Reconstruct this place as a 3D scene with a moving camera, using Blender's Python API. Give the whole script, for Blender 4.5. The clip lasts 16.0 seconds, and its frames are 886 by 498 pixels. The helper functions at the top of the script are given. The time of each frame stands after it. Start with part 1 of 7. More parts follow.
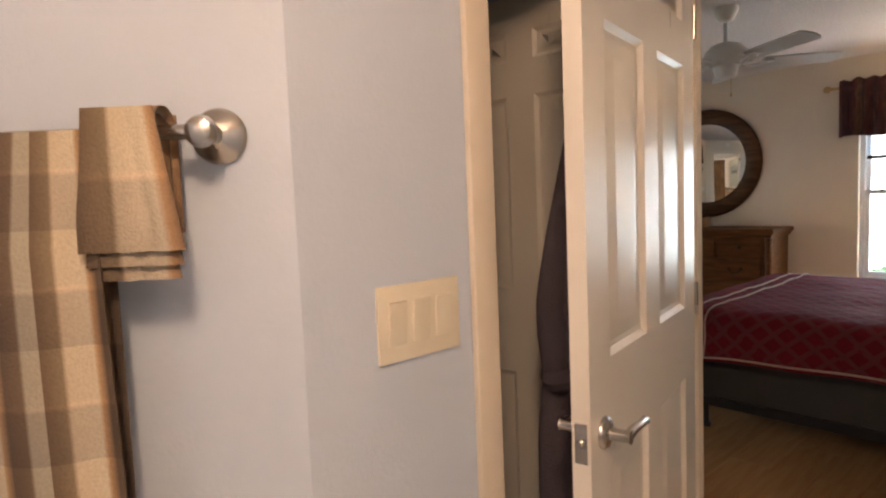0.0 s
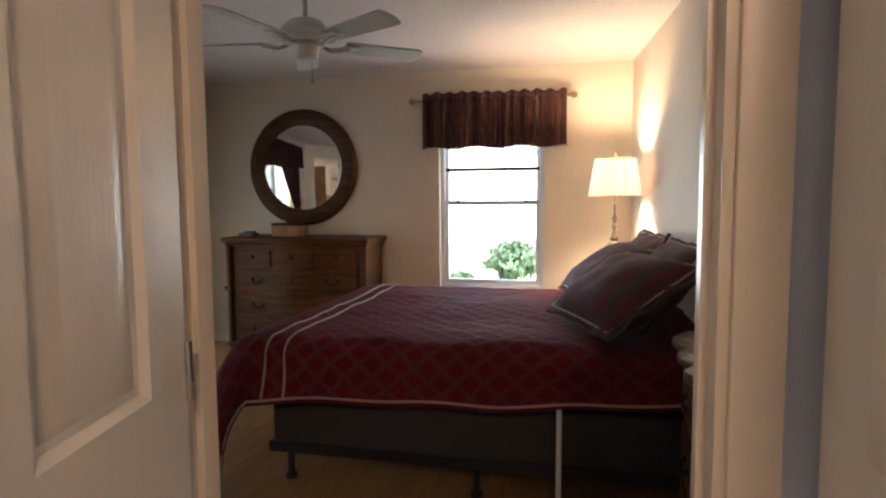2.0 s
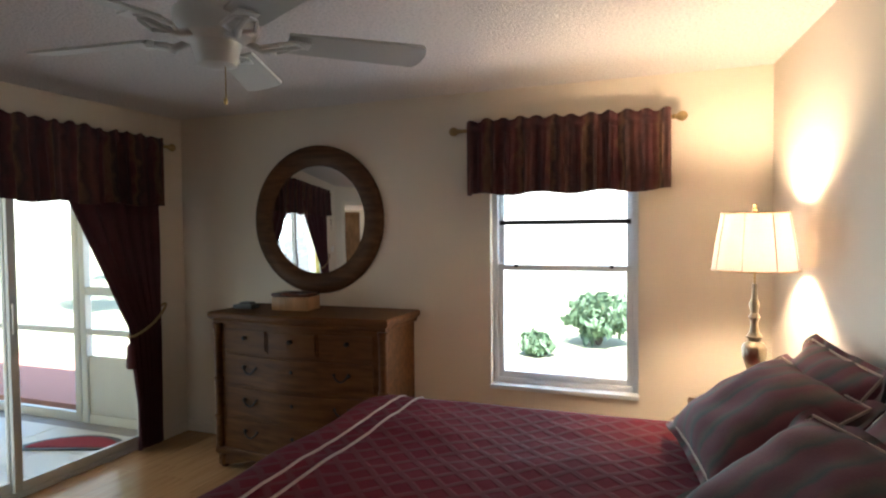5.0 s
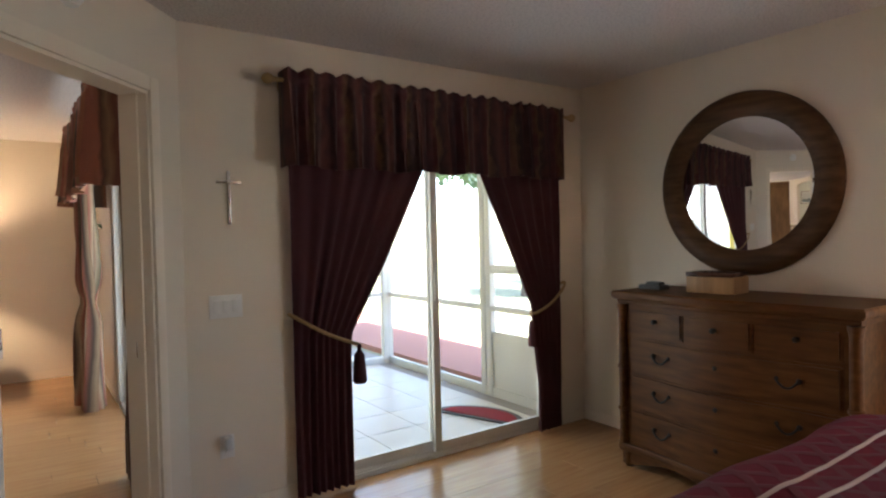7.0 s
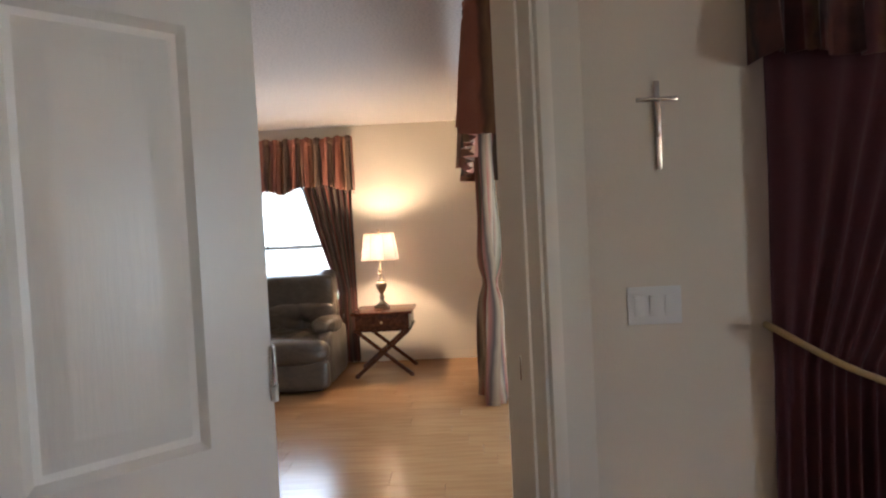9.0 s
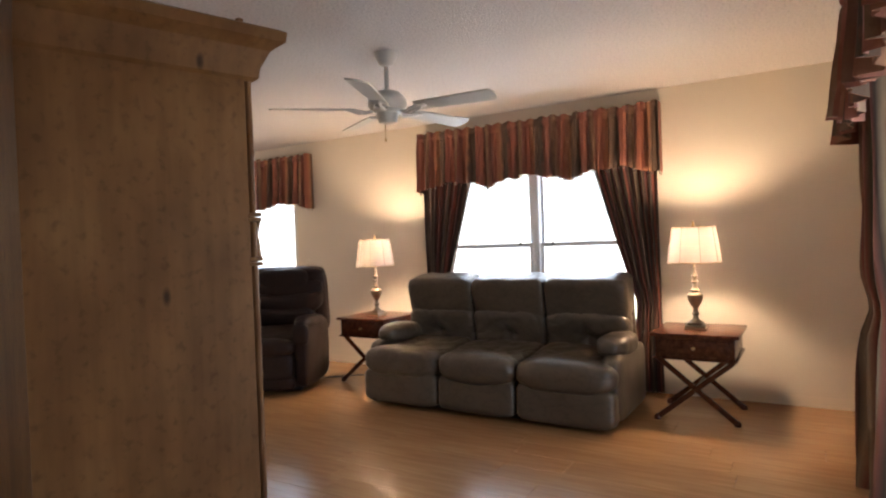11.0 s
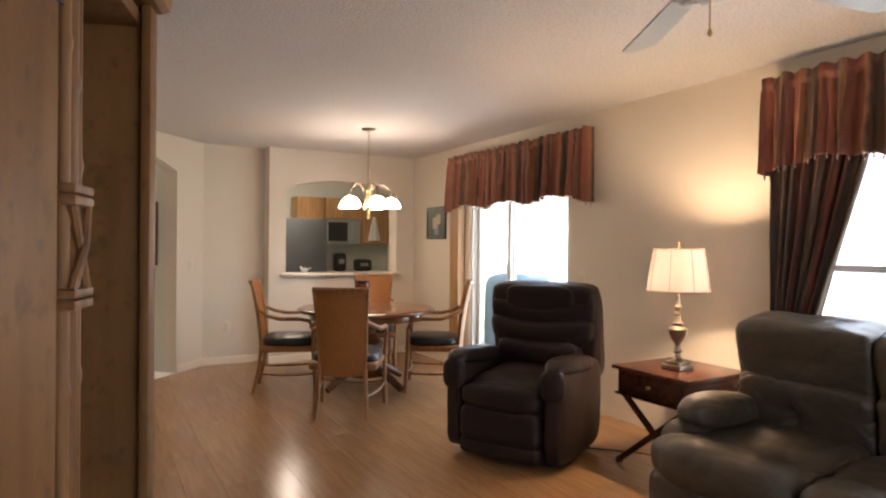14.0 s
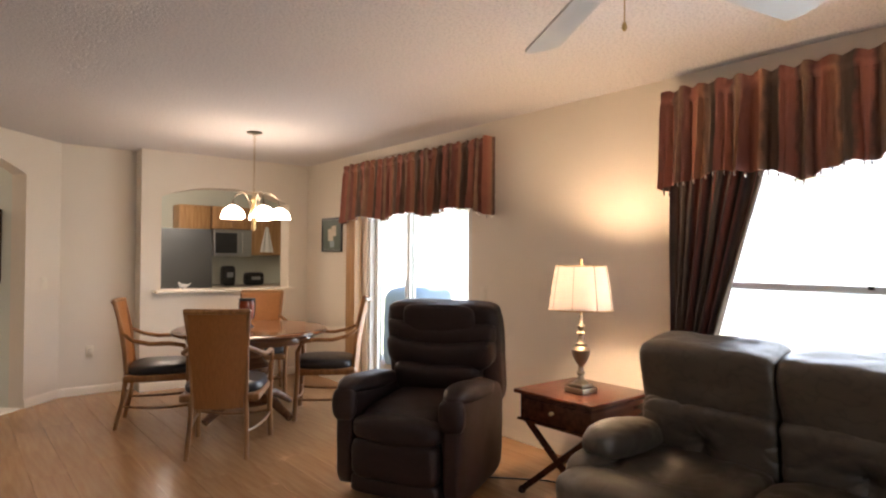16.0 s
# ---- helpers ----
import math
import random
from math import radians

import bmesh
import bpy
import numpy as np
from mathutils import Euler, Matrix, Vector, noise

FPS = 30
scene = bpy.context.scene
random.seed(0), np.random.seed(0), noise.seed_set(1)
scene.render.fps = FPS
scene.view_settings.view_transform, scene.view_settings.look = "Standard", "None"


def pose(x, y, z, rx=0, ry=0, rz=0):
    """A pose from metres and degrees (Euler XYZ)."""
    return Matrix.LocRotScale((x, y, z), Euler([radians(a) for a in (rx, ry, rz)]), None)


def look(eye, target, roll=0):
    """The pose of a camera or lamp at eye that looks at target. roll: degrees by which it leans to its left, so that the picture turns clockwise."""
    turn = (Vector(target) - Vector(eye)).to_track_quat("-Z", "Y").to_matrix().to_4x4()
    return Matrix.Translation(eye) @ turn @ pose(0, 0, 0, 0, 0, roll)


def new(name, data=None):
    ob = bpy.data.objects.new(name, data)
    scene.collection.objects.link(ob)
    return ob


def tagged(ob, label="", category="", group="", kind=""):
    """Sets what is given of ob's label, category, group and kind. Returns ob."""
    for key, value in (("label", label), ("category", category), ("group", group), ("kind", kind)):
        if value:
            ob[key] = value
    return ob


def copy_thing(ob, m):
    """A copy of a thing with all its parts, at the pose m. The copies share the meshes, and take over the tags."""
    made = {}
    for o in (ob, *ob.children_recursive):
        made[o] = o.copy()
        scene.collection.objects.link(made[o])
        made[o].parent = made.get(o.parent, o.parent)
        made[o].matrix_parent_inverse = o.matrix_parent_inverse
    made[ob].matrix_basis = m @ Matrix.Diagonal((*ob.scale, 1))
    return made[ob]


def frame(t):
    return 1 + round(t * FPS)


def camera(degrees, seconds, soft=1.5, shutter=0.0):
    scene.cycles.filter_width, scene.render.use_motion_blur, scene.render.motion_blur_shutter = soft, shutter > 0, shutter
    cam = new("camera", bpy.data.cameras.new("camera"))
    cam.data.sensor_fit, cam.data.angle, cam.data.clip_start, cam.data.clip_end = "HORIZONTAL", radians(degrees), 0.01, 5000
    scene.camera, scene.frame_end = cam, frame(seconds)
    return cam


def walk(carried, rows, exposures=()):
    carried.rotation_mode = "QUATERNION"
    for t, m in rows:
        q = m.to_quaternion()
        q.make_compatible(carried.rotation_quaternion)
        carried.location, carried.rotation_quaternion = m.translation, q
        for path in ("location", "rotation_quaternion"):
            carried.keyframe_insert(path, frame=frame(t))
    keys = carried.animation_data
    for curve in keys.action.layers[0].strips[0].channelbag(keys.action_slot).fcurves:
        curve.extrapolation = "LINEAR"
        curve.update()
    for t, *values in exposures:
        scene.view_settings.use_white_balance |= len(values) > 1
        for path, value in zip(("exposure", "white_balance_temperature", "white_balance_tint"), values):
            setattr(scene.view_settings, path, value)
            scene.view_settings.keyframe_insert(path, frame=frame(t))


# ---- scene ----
cam = camera(72.7, 16.0, soft=2.2)
PATH = [
    (0, (1.027, 0.431, 1.402), (-0.446, 1.775, 1.239), -2.4),
    (0.5, (1.012, 0.583, 1.398), (-0.217, 2.153, 1.234), -2.2),
    (1, (0.989, 0.807, 1.39), (0.069, 2.576, 1.236), -2.1),
    (1.5, (0.972, 1.007, 1.372), (0.328, 2.895, 1.229), -1.5),
    (2, (0.847, 1.282, 1.357), (0.405, 3.226, 1.19), -0.4),
    (2.5, (0.757, 1.537, 1.375), (0.419, 3.504, 1.241), -0.2),
    (3, (0.759, 1.842, 1.403), (0.472, 3.815, 1.253), -0.1),
    (3.2, (0.776, 1.948, 1.443), (0.488, 3.922, 1.31), -0.0),
    (5.3, (0.715, 2.764, 1.572), (-0.136, 4.573, 1.52), -0.6),
    (5.5, (0.679, 2.787, 1.544), (-0.274, 4.544, 1.491), -0.6),
    (6, (0.572, 2.798, 1.494), (-0.622, 4.401, 1.423), -0.6),
    (6.5, (0.434, 2.891, 1.402), (-1.003, 4.28, 1.322), -0.6),
    (7, (0.229, 2.996, 1.392), (-1.411, 4.139, 1.345), -1.3),
    (7.5, (-0.025, 3.123, 1.348), (-1.849, 3.941, 1.298), -2.1),
    (8, (-0.295, 3.195, 1.346), (-2.231, 3.695, 1.312), -2.5),
    (8.5, (-0.657, 3.216, 1.323), (-2.642, 3.447, 1.271), -2.7),
    (9, (-1.01, 3.249, 1.317), (-3.007, 3.178, 1.257), -2.9),
    (9.5, (-1.304, 3.277, 1.326), (-3.264, 2.883, 1.269), -3.2),
    (10, (-1.625, 3.238, 1.313), (-3.514, 2.582, 1.251), -2.4),
    (10.2, (-1.75, 3.259, 1.327), (-3.589, 2.473, 1.29), -2.6),
    (11.2, (-2.285, 3.085, 1.275), (-3.97, 2.01, 1.235), -1.8),
    (12.3, (-2.89, 2.669, 1.221), (-4.403, 1.361, 1.181), -0.8),
    (12.5, (-2.969, 2.587, 1.228), (-4.441, 1.233, 1.218), -0.7),
    (13, (-3.241, 2.368, 1.242), (-4.577, 0.88, 1.229), -0.7),
    (13.5, (-3.449, 2.195, 1.277), (-4.639, 0.587, 1.272), -0.1),
    (14, (-3.668, 2.025, 1.318), (-4.676, 0.297, 1.314), 0.5),
    (14.5, (-3.768, 1.957, 1.366), (-4.68, 0.177, 1.378), 0.5),
    (15, (-3.832, 1.869, 1.384), (-4.776, 0.106, 1.411), 0.2),
    (15.5, (-3.869, 1.804, 1.379), (-4.963, 0.13, 1.415), 0.2),
    (16, (-3.899, 1.791, 1.364), (-5.167, 0.245, 1.393), 0.4),
]
EXPOSURES = [(0.0, 2.93, 6500, 15), (0.5, 2.70, 6550, 15), (1.0, 2.72, 6950, 18), (1.5, 2.66, 6800, 18), (2.0, 2.65, 6400, 16), (3.0, 2.70, 5900, 14),
             (5.5, 2.58, 6350, 12), (6.5, 2.75, 6650, 17), (7.0, 2.92, 6500, 17), (7.5, 2.98, 6400, 17), (8.5, 2.92, 6150, 17), (9.5, 2.78, 6050, 18),
             (10.2, 2.58, 6450, 21), (12.3, 2.65, 6450, 18), (13.5, 2.55, 6500, 19), (15.5, 2.63, 6550, 20), (16.0, 2.56, 6550, 21)]
walk(cam, [(t, look(eye, target, roll)) for t, eye, target, roll in PATH], EXPOSURES)

# ---- light ----
world = bpy.data.worlds.new("sky_world")
scene.world = world
world.use_nodes = True
wn = world.node_tree.nodes
sky = wn.new("ShaderNodeTexSky")
sky.sky_type, sky.sun_disc = "NISHITA", False
sky.sun_elevation, sky.sun_rotation = radians(63), radians(157)
world.node_tree.links.new(sky.outputs[0], wn["Background"].inputs[0])
wn["Background"].inputs[1].default_value = 0.15


def lamp(name, kind, m, power, colour, size=0.1, size_y=None):
    d = bpy.data.lights.new(name, kind)
    d.energy, d.color = power, colour
    if kind == "AREA":
        d.size = size
        if size_y:
            d.shape, d.size_y = "RECTANGLE", size_y
    elif kind == "POINT":
        d.shadow_soft_size = size
    ob = new(name, d)
    ob.matrix_world = m
    return ob


sun = lamp("sun", "SUN", look((0, 0, 30), (-6, 14, 0)), 5.0, (1.0, 0.95, 0.87))
sun.data.angle = radians(0.6)
WARM = (1.0, 0.74, 0.46)
DAY = (0.86, 0.94, 1.0)
# daylight in the real openings
lamp("daylight_bedroom_window", "AREA", look((0.1, 6.60, 1.25), (0.1, 3, 1.0)), 4.2, (0.78, 0.90, 1.0), 0.85, 1.3)
lamp("daylight_bedroom_slider", "AREA", look((-3.06, 5.1, 1.05), (0, 5.1, 0.9)), 2.1, DAY, 1.7, 1.9)
lamp("daylight_living_window", "AREA", look((-7.42, 1.04, 1.4), (-4, 1.04, 1.0)), 9, DAY, 1.8, 1.0)
lamp("daylight_dining_slider", "AREA", look((-7.42, -2.65, 1.05), (-4, -2.65, 0.9)), 6, DAY, 1.5, 1.9)
lamp("daylight_living_slider", "AREA", look((-4.6, 3.90, 1.05), (-4.6, 0, 0.9)), 4.2, DAY, 1.9, 1.9)


# ---- materials ----
def nodes_of(name):
    m = bpy.data.materials.new(name)
    m.use_nodes = True
    t = m.node_tree
    return m, t, t.nodes["Principled BSDF"]


def noise_node(t, scale, detail=4.0, vec=None, stretch=None):
    n = t.nodes.new("ShaderNodeTexNoise")
    n.inputs["Scale"].default_value, n.inputs["Detail"].default_value = scale, detail
    tc = t.nodes.new("ShaderNodeTexCoord")
    src = tc.outputs["Object"]
    if stretch:
        mp = t.nodes.new("ShaderNodeMapping")
        mp.inputs["Scale"].default_value = stretch
        t.links.new(src, mp.inputs[0])
        src = mp.outputs[0]
    t.links.new(src, n.inputs["Vector"])
    return n


def mixc(t, fac, a, b, blend="MIX"):
    n = t.nodes.new("ShaderNodeMix")
    n.data_type, n.blend_type = "RGBA", blend
    for sock, v in ((n.inputs[0], fac), (n.inputs[6], a), (n.inputs[7], b)):
        if isinstance(v, bpy.types.NodeSocket):
            t.links.new(v, sock)
        elif isinstance(v, (int, float)):
            sock.default_value = v
        else:
            sock.default_value = (*v, 1)
    return n.outputs[2]


def ramp(t, fac, stops):
    n = t.nodes.new("ShaderNodeValToRGB")
    while len(n.color_ramp.elements) < len(stops):
        n.color_ramp.elements.new(0.5)
    for e, (p, c) in zip(n.color_ramp.elements, stops):
        e.position, e.color = p, (*c, 1)
    t.links.new(fac, n.inputs[0])
    return n.outputs[0]


def bump(t, p, height, strength, distance=0.01):
    b = t.nodes.new("ShaderNodeBump")
    b.inputs["Strength"].default_value, b.inputs["Distance"].default_value = strength, distance
    t.links.new(height, b.inputs["Height"])
    t.links.new(b.outputs[0], p.inputs["Normal"])


def shade(c, k):
    return tuple(min(1, v * k) for v in c)


def plain(name, c, rough=0.6, metal=0.0, vary=0.12, big=3.0, fine=60.0, bumps=0.15, stretch=None, coat=0.0, dist=0.004, ior=1.45):
    """A surface with broad mottling, fine grain and a little relief."""
    m, t, p = nodes_of(name)
    a = noise_node(t, big, 3.0, stretch=stretch)
    f = noise_node(t, fine, 5.0, stretch=stretch)
    col = mixc(t, a.outputs["Fac"], shade(c, 1 - vary), shade(c, 1 + vary))
    col = mixc(t, 0.35, col, mixc(t, f.outputs["Fac"], shade(c, 1 - vary), shade(c, 1 + vary)))
    t.links.new(col, p.inputs["Base Color"])
    r = t.nodes.new("ShaderNodeMapRange")
    r.inputs[3].default_value, r.inputs[4].default_value = max(0.02, rough - 0.08), min(1, rough + 0.08)
    t.links.new(a.outputs["Fac"], r.inputs[0])
    t.links.new(r.outputs[0], p.inputs["Roughness"])
    p.inputs["Metallic"].default_value = metal
    p.inputs["Coat Weight"].default_value = coat
    p.inputs["IOR"].default_value = ior
    if bumps:
        bump(t, p, f.outputs["Fac"], bumps, dist)
    return m


def wood(name, dark, light, rough=0.4, along="z", scale=1.0, per_piece=False, gloss=0.5):
    """Grain drawn out along one axis."""
    m, t, p = nodes_of(name)
    s = {"x": (1.2, 14, 14), "y": (14, 1.2, 14), "z": (14, 14, 1.2)}[along]
    a = noise_node(t, 2.2 * scale, 6.0, stretch=s)
    b = noise_node(t, 1.6, 3.0)
    col = ramp(t, a.outputs["Fac"], [(0.30, dark), (0.5, tuple((x + y) / 2 for x, y in zip(dark, light))), (0.72, light)])
    col = mixc(t, b.outputs["Fac"], mixc(t, 1.0, col, (0.80, 0.78, 0.75), "MULTIPLY"), col)
    if per_piece:
        oi = t.nodes.new("ShaderNodeObjectInfo")
        r = ramp(t, oi.outputs["Random"], [(0.0, (0.93, 0.92, 0.91)), (0.5, (0.97, 0.965, 0.96)), (1.0, (1.0, 1.0, 1.0))])
        col = mixc(t, 1.0, col, r, "MULTIPLY")
    t.links.new(col, p.inputs["Base Color"])
    p.inputs["Roughness"].default_value = rough
    p.inputs["Specular IOR Level"].default_value = gloss
    bump(t, p, a.outputs["Fac"], 0.12, 0.002)
    return m


def stripes(name, axis, scale, stops, rough=0.85, wobble=0.25):
    """Woven cloth with vertical stripes along one axis."""
    m, t, p = nodes_of(name)
    tc = t.nodes.new("ShaderNodeTexCoord")
    sep = t.nodes.new("ShaderNodeSeparateXYZ")
    t.links.new(tc.outputs["UV"], sep.inputs[0])
    mul = t.nodes.new("ShaderNodeMath")
    mul.operation = "MULTIPLY"
    mul.inputs[1].default_value = scale
    t.links.new(sep.outputs["XYZ".index(axis)], mul.inputs[0])
    n = noise_node(t, 9.0, 3.0)
    add = t.nodes.new("ShaderNodeMath")
    add.operation = "MULTIPLY_ADD"
    add.inputs[1].default_value = wobble * 0.2
    t.links.new(n.outputs["Fac"], add.inputs[0])
    t.links.new(mul.outputs[0], add.inputs[2])
    fr = t.nodes.new("ShaderNodeMath")
    fr.operation = "FRACT"
    t.links.new(add.outputs[0], fr.inputs[0])
    col = ramp(t, fr.outputs[0], stops)
    f = noise_node(t, 160.0, 3.0)
    col = mixc(t, f.outputs["Fac"], mixc(t, 1.0, col, (0.72, 0.70, 0.70), "MULTIPLY"), col)
    t.links.new(col, p.inputs["Base Color"])
    p.inputs["Roughness"].default_value = rough
    p.inputs["Sheen Weight"].default_value = 0.03
    bump(t, p, f.outputs["Fac"], 0.25, 0.002)
    return m


def emitting(name, c, strength, base=(0.8, 0.8, 0.8)):
    m, t, p = nodes_of(name)
    p.inputs["Base Color"].default_value = (*base, 1)
    p.inputs["Emission Color"].default_value = (*c, 1)
    p.inputs["Emission Strength"].default_value = strength
    return m


def glass(name, tint=(0.95, 0.98, 0.97), rough=0.0):
    m, t, p = nodes_of(name)
    out = t.nodes["Material Output"]
    tr = t.nodes.new("ShaderNodeBsdfTransparent")
    tr.inputs[0].default_value = (*tint, 1)
    gl = t.nodes.new("ShaderNodeBsdfGlossy")
    gl.inputs["Roughness"].default_value = 0.02
    lw = t.nodes.new("ShaderNodeLayerWeight")
    lw.inputs[0].default_value = 0.5
    pw = t.nodes.new("ShaderNodeMath")
    pw.operation = "POWER"
    t.links.new(lw.outputs["Facing"], pw.inputs[0])
    pw.inputs[1].default_value = 4.0
    fr = t.nodes.new("ShaderNodeMath")
    fr.operation = "MULTIPLY_ADD"
    t.links.new(pw.outputs[0], fr.inputs[0])
    fr.inputs[1].default_value, fr.inputs[2].default_value = 0.6, 0.02
    mx = t.nodes.new("ShaderNodeMixShader")
    t.links.new(fr.outputs[0], mx.inputs[0])
    t.links.new(tr.outputs[0], mx.inputs[1])
    t.links.new(gl.outputs[0], mx.inputs[2])
    t.links.new(mx.outputs[0], out.inputs[0])
    return m


M_CREAM = plain("cream_wall_paint", (0.70, 0.63, 0.53), 0.75, vary=0.03, big=1.2, fine=110, bumps=0.25, dist=0.003)
M_BLUE = plain("pale_blue_grey_wall_paint", (0.54, 0.61, 0.73), 0.55, vary=0.03, big=1.2, fine=110, bumps=0.2, dist=0.003)
M_HALL = plain("pale_sage_wall_paint", (0.62, 0.64, 0.56), 0.7, vary=0.03, big=1.2, fine=110, bumps=0.2, dist=0.003)
M_YELLOW = plain("yellow_stucco", (0.78, 0.62, 0.16), 0.85, vary=0.06, big=2, fine=60, bumps=0.5)
M_TRIM = plain("cream_white_semi_gloss_trim", (0.74, 0.66, 0.55), 0.32, vary=0.03, big=2, fine=40, bumps=0.05)
M_DOORW = plain("white_semi_gloss_door_paint", (0.74, 0.70, 0.64), 0.30, vary=0.03, big=2, fine=55, bumps=0.10, stretch=(3, 3, 0.3))
M_ALU = plain("white_aluminium_frame", (0.66, 0.66, 0.62), 0.42, vary=0.04, big=3, fine=60, bumps=0.05)
M_VINYL = plain("white_vinyl_window_frame", (0.72, 0.76, 0.80), 0.4, vary=0.03, big=3, fine=60, bumps=0.04)
M_GLASS = glass("clear_glass")


def ceiling_paint():
    m, t, p = nodes_of("popcorn_ceiling")
    a = noise_node(t, 75.0, 6.0)
    b = noise_node(t, 0.8, 3.0)
    col = mixc(t, b.outputs["Fac"], (0.62, 0.59, 0.57), (0.70, 0.66, 0.63))
    # Shade between the popcorn lumps, put into the colour: the pits are darker
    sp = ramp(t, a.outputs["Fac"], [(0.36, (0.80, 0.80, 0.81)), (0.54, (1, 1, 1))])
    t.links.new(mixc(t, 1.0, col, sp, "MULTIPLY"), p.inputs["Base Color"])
    p.inputs["Roughness"].default_value = 0.95
    bump(t, p, a.outputs["Fac"], 0.7, 0.009)
    return m


M_CEIL = ceiling_paint()


def knotty():
    """Worn brown pine: faint long grain, cloudy stain, a few dark knots and dents."""
    m, t, p = nodes_of("distressed_pine_armoire_wood")
    g = noise_node(t, 3.0, 5.0, stretch=(10, 10, 0.9))
    c = noise_node(t, 2.6, 4.0, stretch=(1.4, 1.4, 0.8))
    f = noise_node(t, 34.0, 5.0)
    col = ramp(t, c.outputs["Fac"], [(0.30, (0.125, 0.055, 0.019)), (0.52, (0.200, 0.095, 0.034)), (0.72, (0.260, 0.135, 0.054))])
    grain = ramp(t, g.outputs["Fac"], [(0.35, (0.86, 0.84, 0.82)), (0.6, (1, 1, 1))])
    col = mixc(t, 1.0, col, grain, "MULTIPLY")
    v = t.nodes.new("ShaderNodeTexVoronoi")
    v.inputs["Scale"].default_value = 3.2
    mp = t.nodes.new("ShaderNodeMapping")
    mp.inputs["Scale"].default_value = (1.6, 1.6, 0.7)
    tc = t.nodes.new("ShaderNodeTexCoord")
    t.links.new(tc.outputs["Object"], mp.inputs[0])
    t.links.new(mp.outputs[0], v.inputs["Vector"])
    kn = ramp(t, v.outputs["Distance"], [(0.03, (0.30, 0.26, 0.24)), (0.075, (1, 1, 1))])
    col = mixc(t, 1.0, col, kn, "MULTIPLY")
    col = mixc(t, 1.0, col, ramp(t, f.outputs["Fac"], [(0.30, (0.74, 0.72, 0.70)), (0.45, (1, 1, 1))]), "MULTIPLY")
    t.links.new(col, p.inputs["Base Color"])
    p.inputs["Roughness"].default_value = 0.52
    p.inputs["Specular IOR Level"].default_value = 0.2
    bump(t, p, f.outputs["Fac"], 0.15, 0.003)
    return m


M_OAKV = knotty()
M_PLANK = wood("honey_laminate_plank", (0.36, 0.190, 0.082), (0.46, 0.262, 0.122), 0.21, "y", per_piece=True)
M_GROOVE = plain("dark_floor_underlay", (0.30, 0.165, 0.075), 0.6)
M_TILE = plain("cream_glazed_floor_tile", (0.74, 0.70, 0.64), 0.35, vary=0.06, big=4, fine=40)
M_GROUT = plain("grey_grout", (0.36, 0.34, 0.31), 0.9)
M_OAK = wood("carved_oak_dresser_wood", (0.075, 0.029, 0.008), (0.155, 0.066, 0.020), 0.50, "x", gloss=0.15)
# The same oak, glossier, with the top's sheen lightened into its colour
M_OAKSHEEN = wood("polished_oak_lightened_for_sheen", (0.12, 0.055, 0.020), (0.22, 0.115, 0.050), 0.30, "x", gloss=0.5)
M_BAMBOO = wood("brown_rattan_pole", (0.10, 0.040, 0.015), (0.29, 0.145, 0.060), 0.45, "z", gloss=0.25)
M_DARKW = wood("mahogany_side_table_wood", (0.055, 0.018, 0.010), (0.13, 0.045, 0.022), 0.25, "y")
M_CHAIRW = wood("oak_chair_frame_wood", (0.19, 0.080, 0.025), (0.37, 0.18, 0.065), 0.4, "z", gloss=0.3)
M_RATTAN = wood("woven_cane_chair_back", (0.28, 0.108, 0.030), (0.37, 0.152, 0.046), 0.5, "z", 5.0, gloss=0.2)
M_TABLETOP = wood("polished_walnut_table_top", (0.10, 0.04, 0.018), (0.24, 0.11, 0.05), 0.14, "x")
M_MIRFRAME = wood("brown_mirror_frame_wood", (0.060, 0.028, 0.012), (0.125, 0.064, 0.030), 0.45, "x", gloss=0.15)
M_KITW = wood("honey_oak_cabinet_wood", (0.34, 0.18, 0.07), (0.52, 0.31, 0.14), 0.4, "z")
M_BLACKL = plain("black_leather", (0.018, 0.017, 0.018), 0.33, vary=0.3, big=6, fine=260, bumps=0.3, dist=0.002)


def leather(name, c, rough, gloss):
    """Worn leather: cloudy colour, fine pebbling and long soft creases, a little darker along their lines."""
    m, t, p = nodes_of(name)
    a = noise_node(t, 5.0, 4.0)
    col = mixc(t, a.outputs["Fac"], shade(c, 0.72), shade(c, 1.30))
    cr = noise_node(t, 9.0, 2.0, stretch=(1.0, 1.0, 1.6))
    ab = t.nodes.new("ShaderNodeMath")
    ab.operation, ab.inputs[1].default_value = "SUBTRACT", 0.5
    t.links.new(cr.outputs["Fac"], ab.inputs[0])
    ab2 = t.nodes.new("ShaderNodeMath")
    ab2.operation = "ABSOLUTE"
    t.links.new(ab.outputs[0], ab2.inputs[0])
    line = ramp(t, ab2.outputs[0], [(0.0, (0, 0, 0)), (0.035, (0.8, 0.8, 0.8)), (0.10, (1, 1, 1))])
    v = t.nodes.new("ShaderNodeTexVoronoi")
    v.inputs["Scale"].default_value = 260.0
    h = mixc(t, 0.45, line, v.outputs["Distance"])
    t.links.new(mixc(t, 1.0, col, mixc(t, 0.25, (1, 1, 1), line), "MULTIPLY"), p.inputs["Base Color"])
    r = t.nodes.new("ShaderNodeMapRange")
    r.inputs[3].default_value, r.inputs[4].default_value = rough - 0.10, rough + 0.12
    t.links.new(a.outputs["Fac"], r.inputs[0])
    t.links.new(r.outputs[0], p.inputs["Roughness"])
    p.inputs["Specular IOR Level"].default_value = gloss
    bump(t, p, h, 0.22, 0.004)
    return m


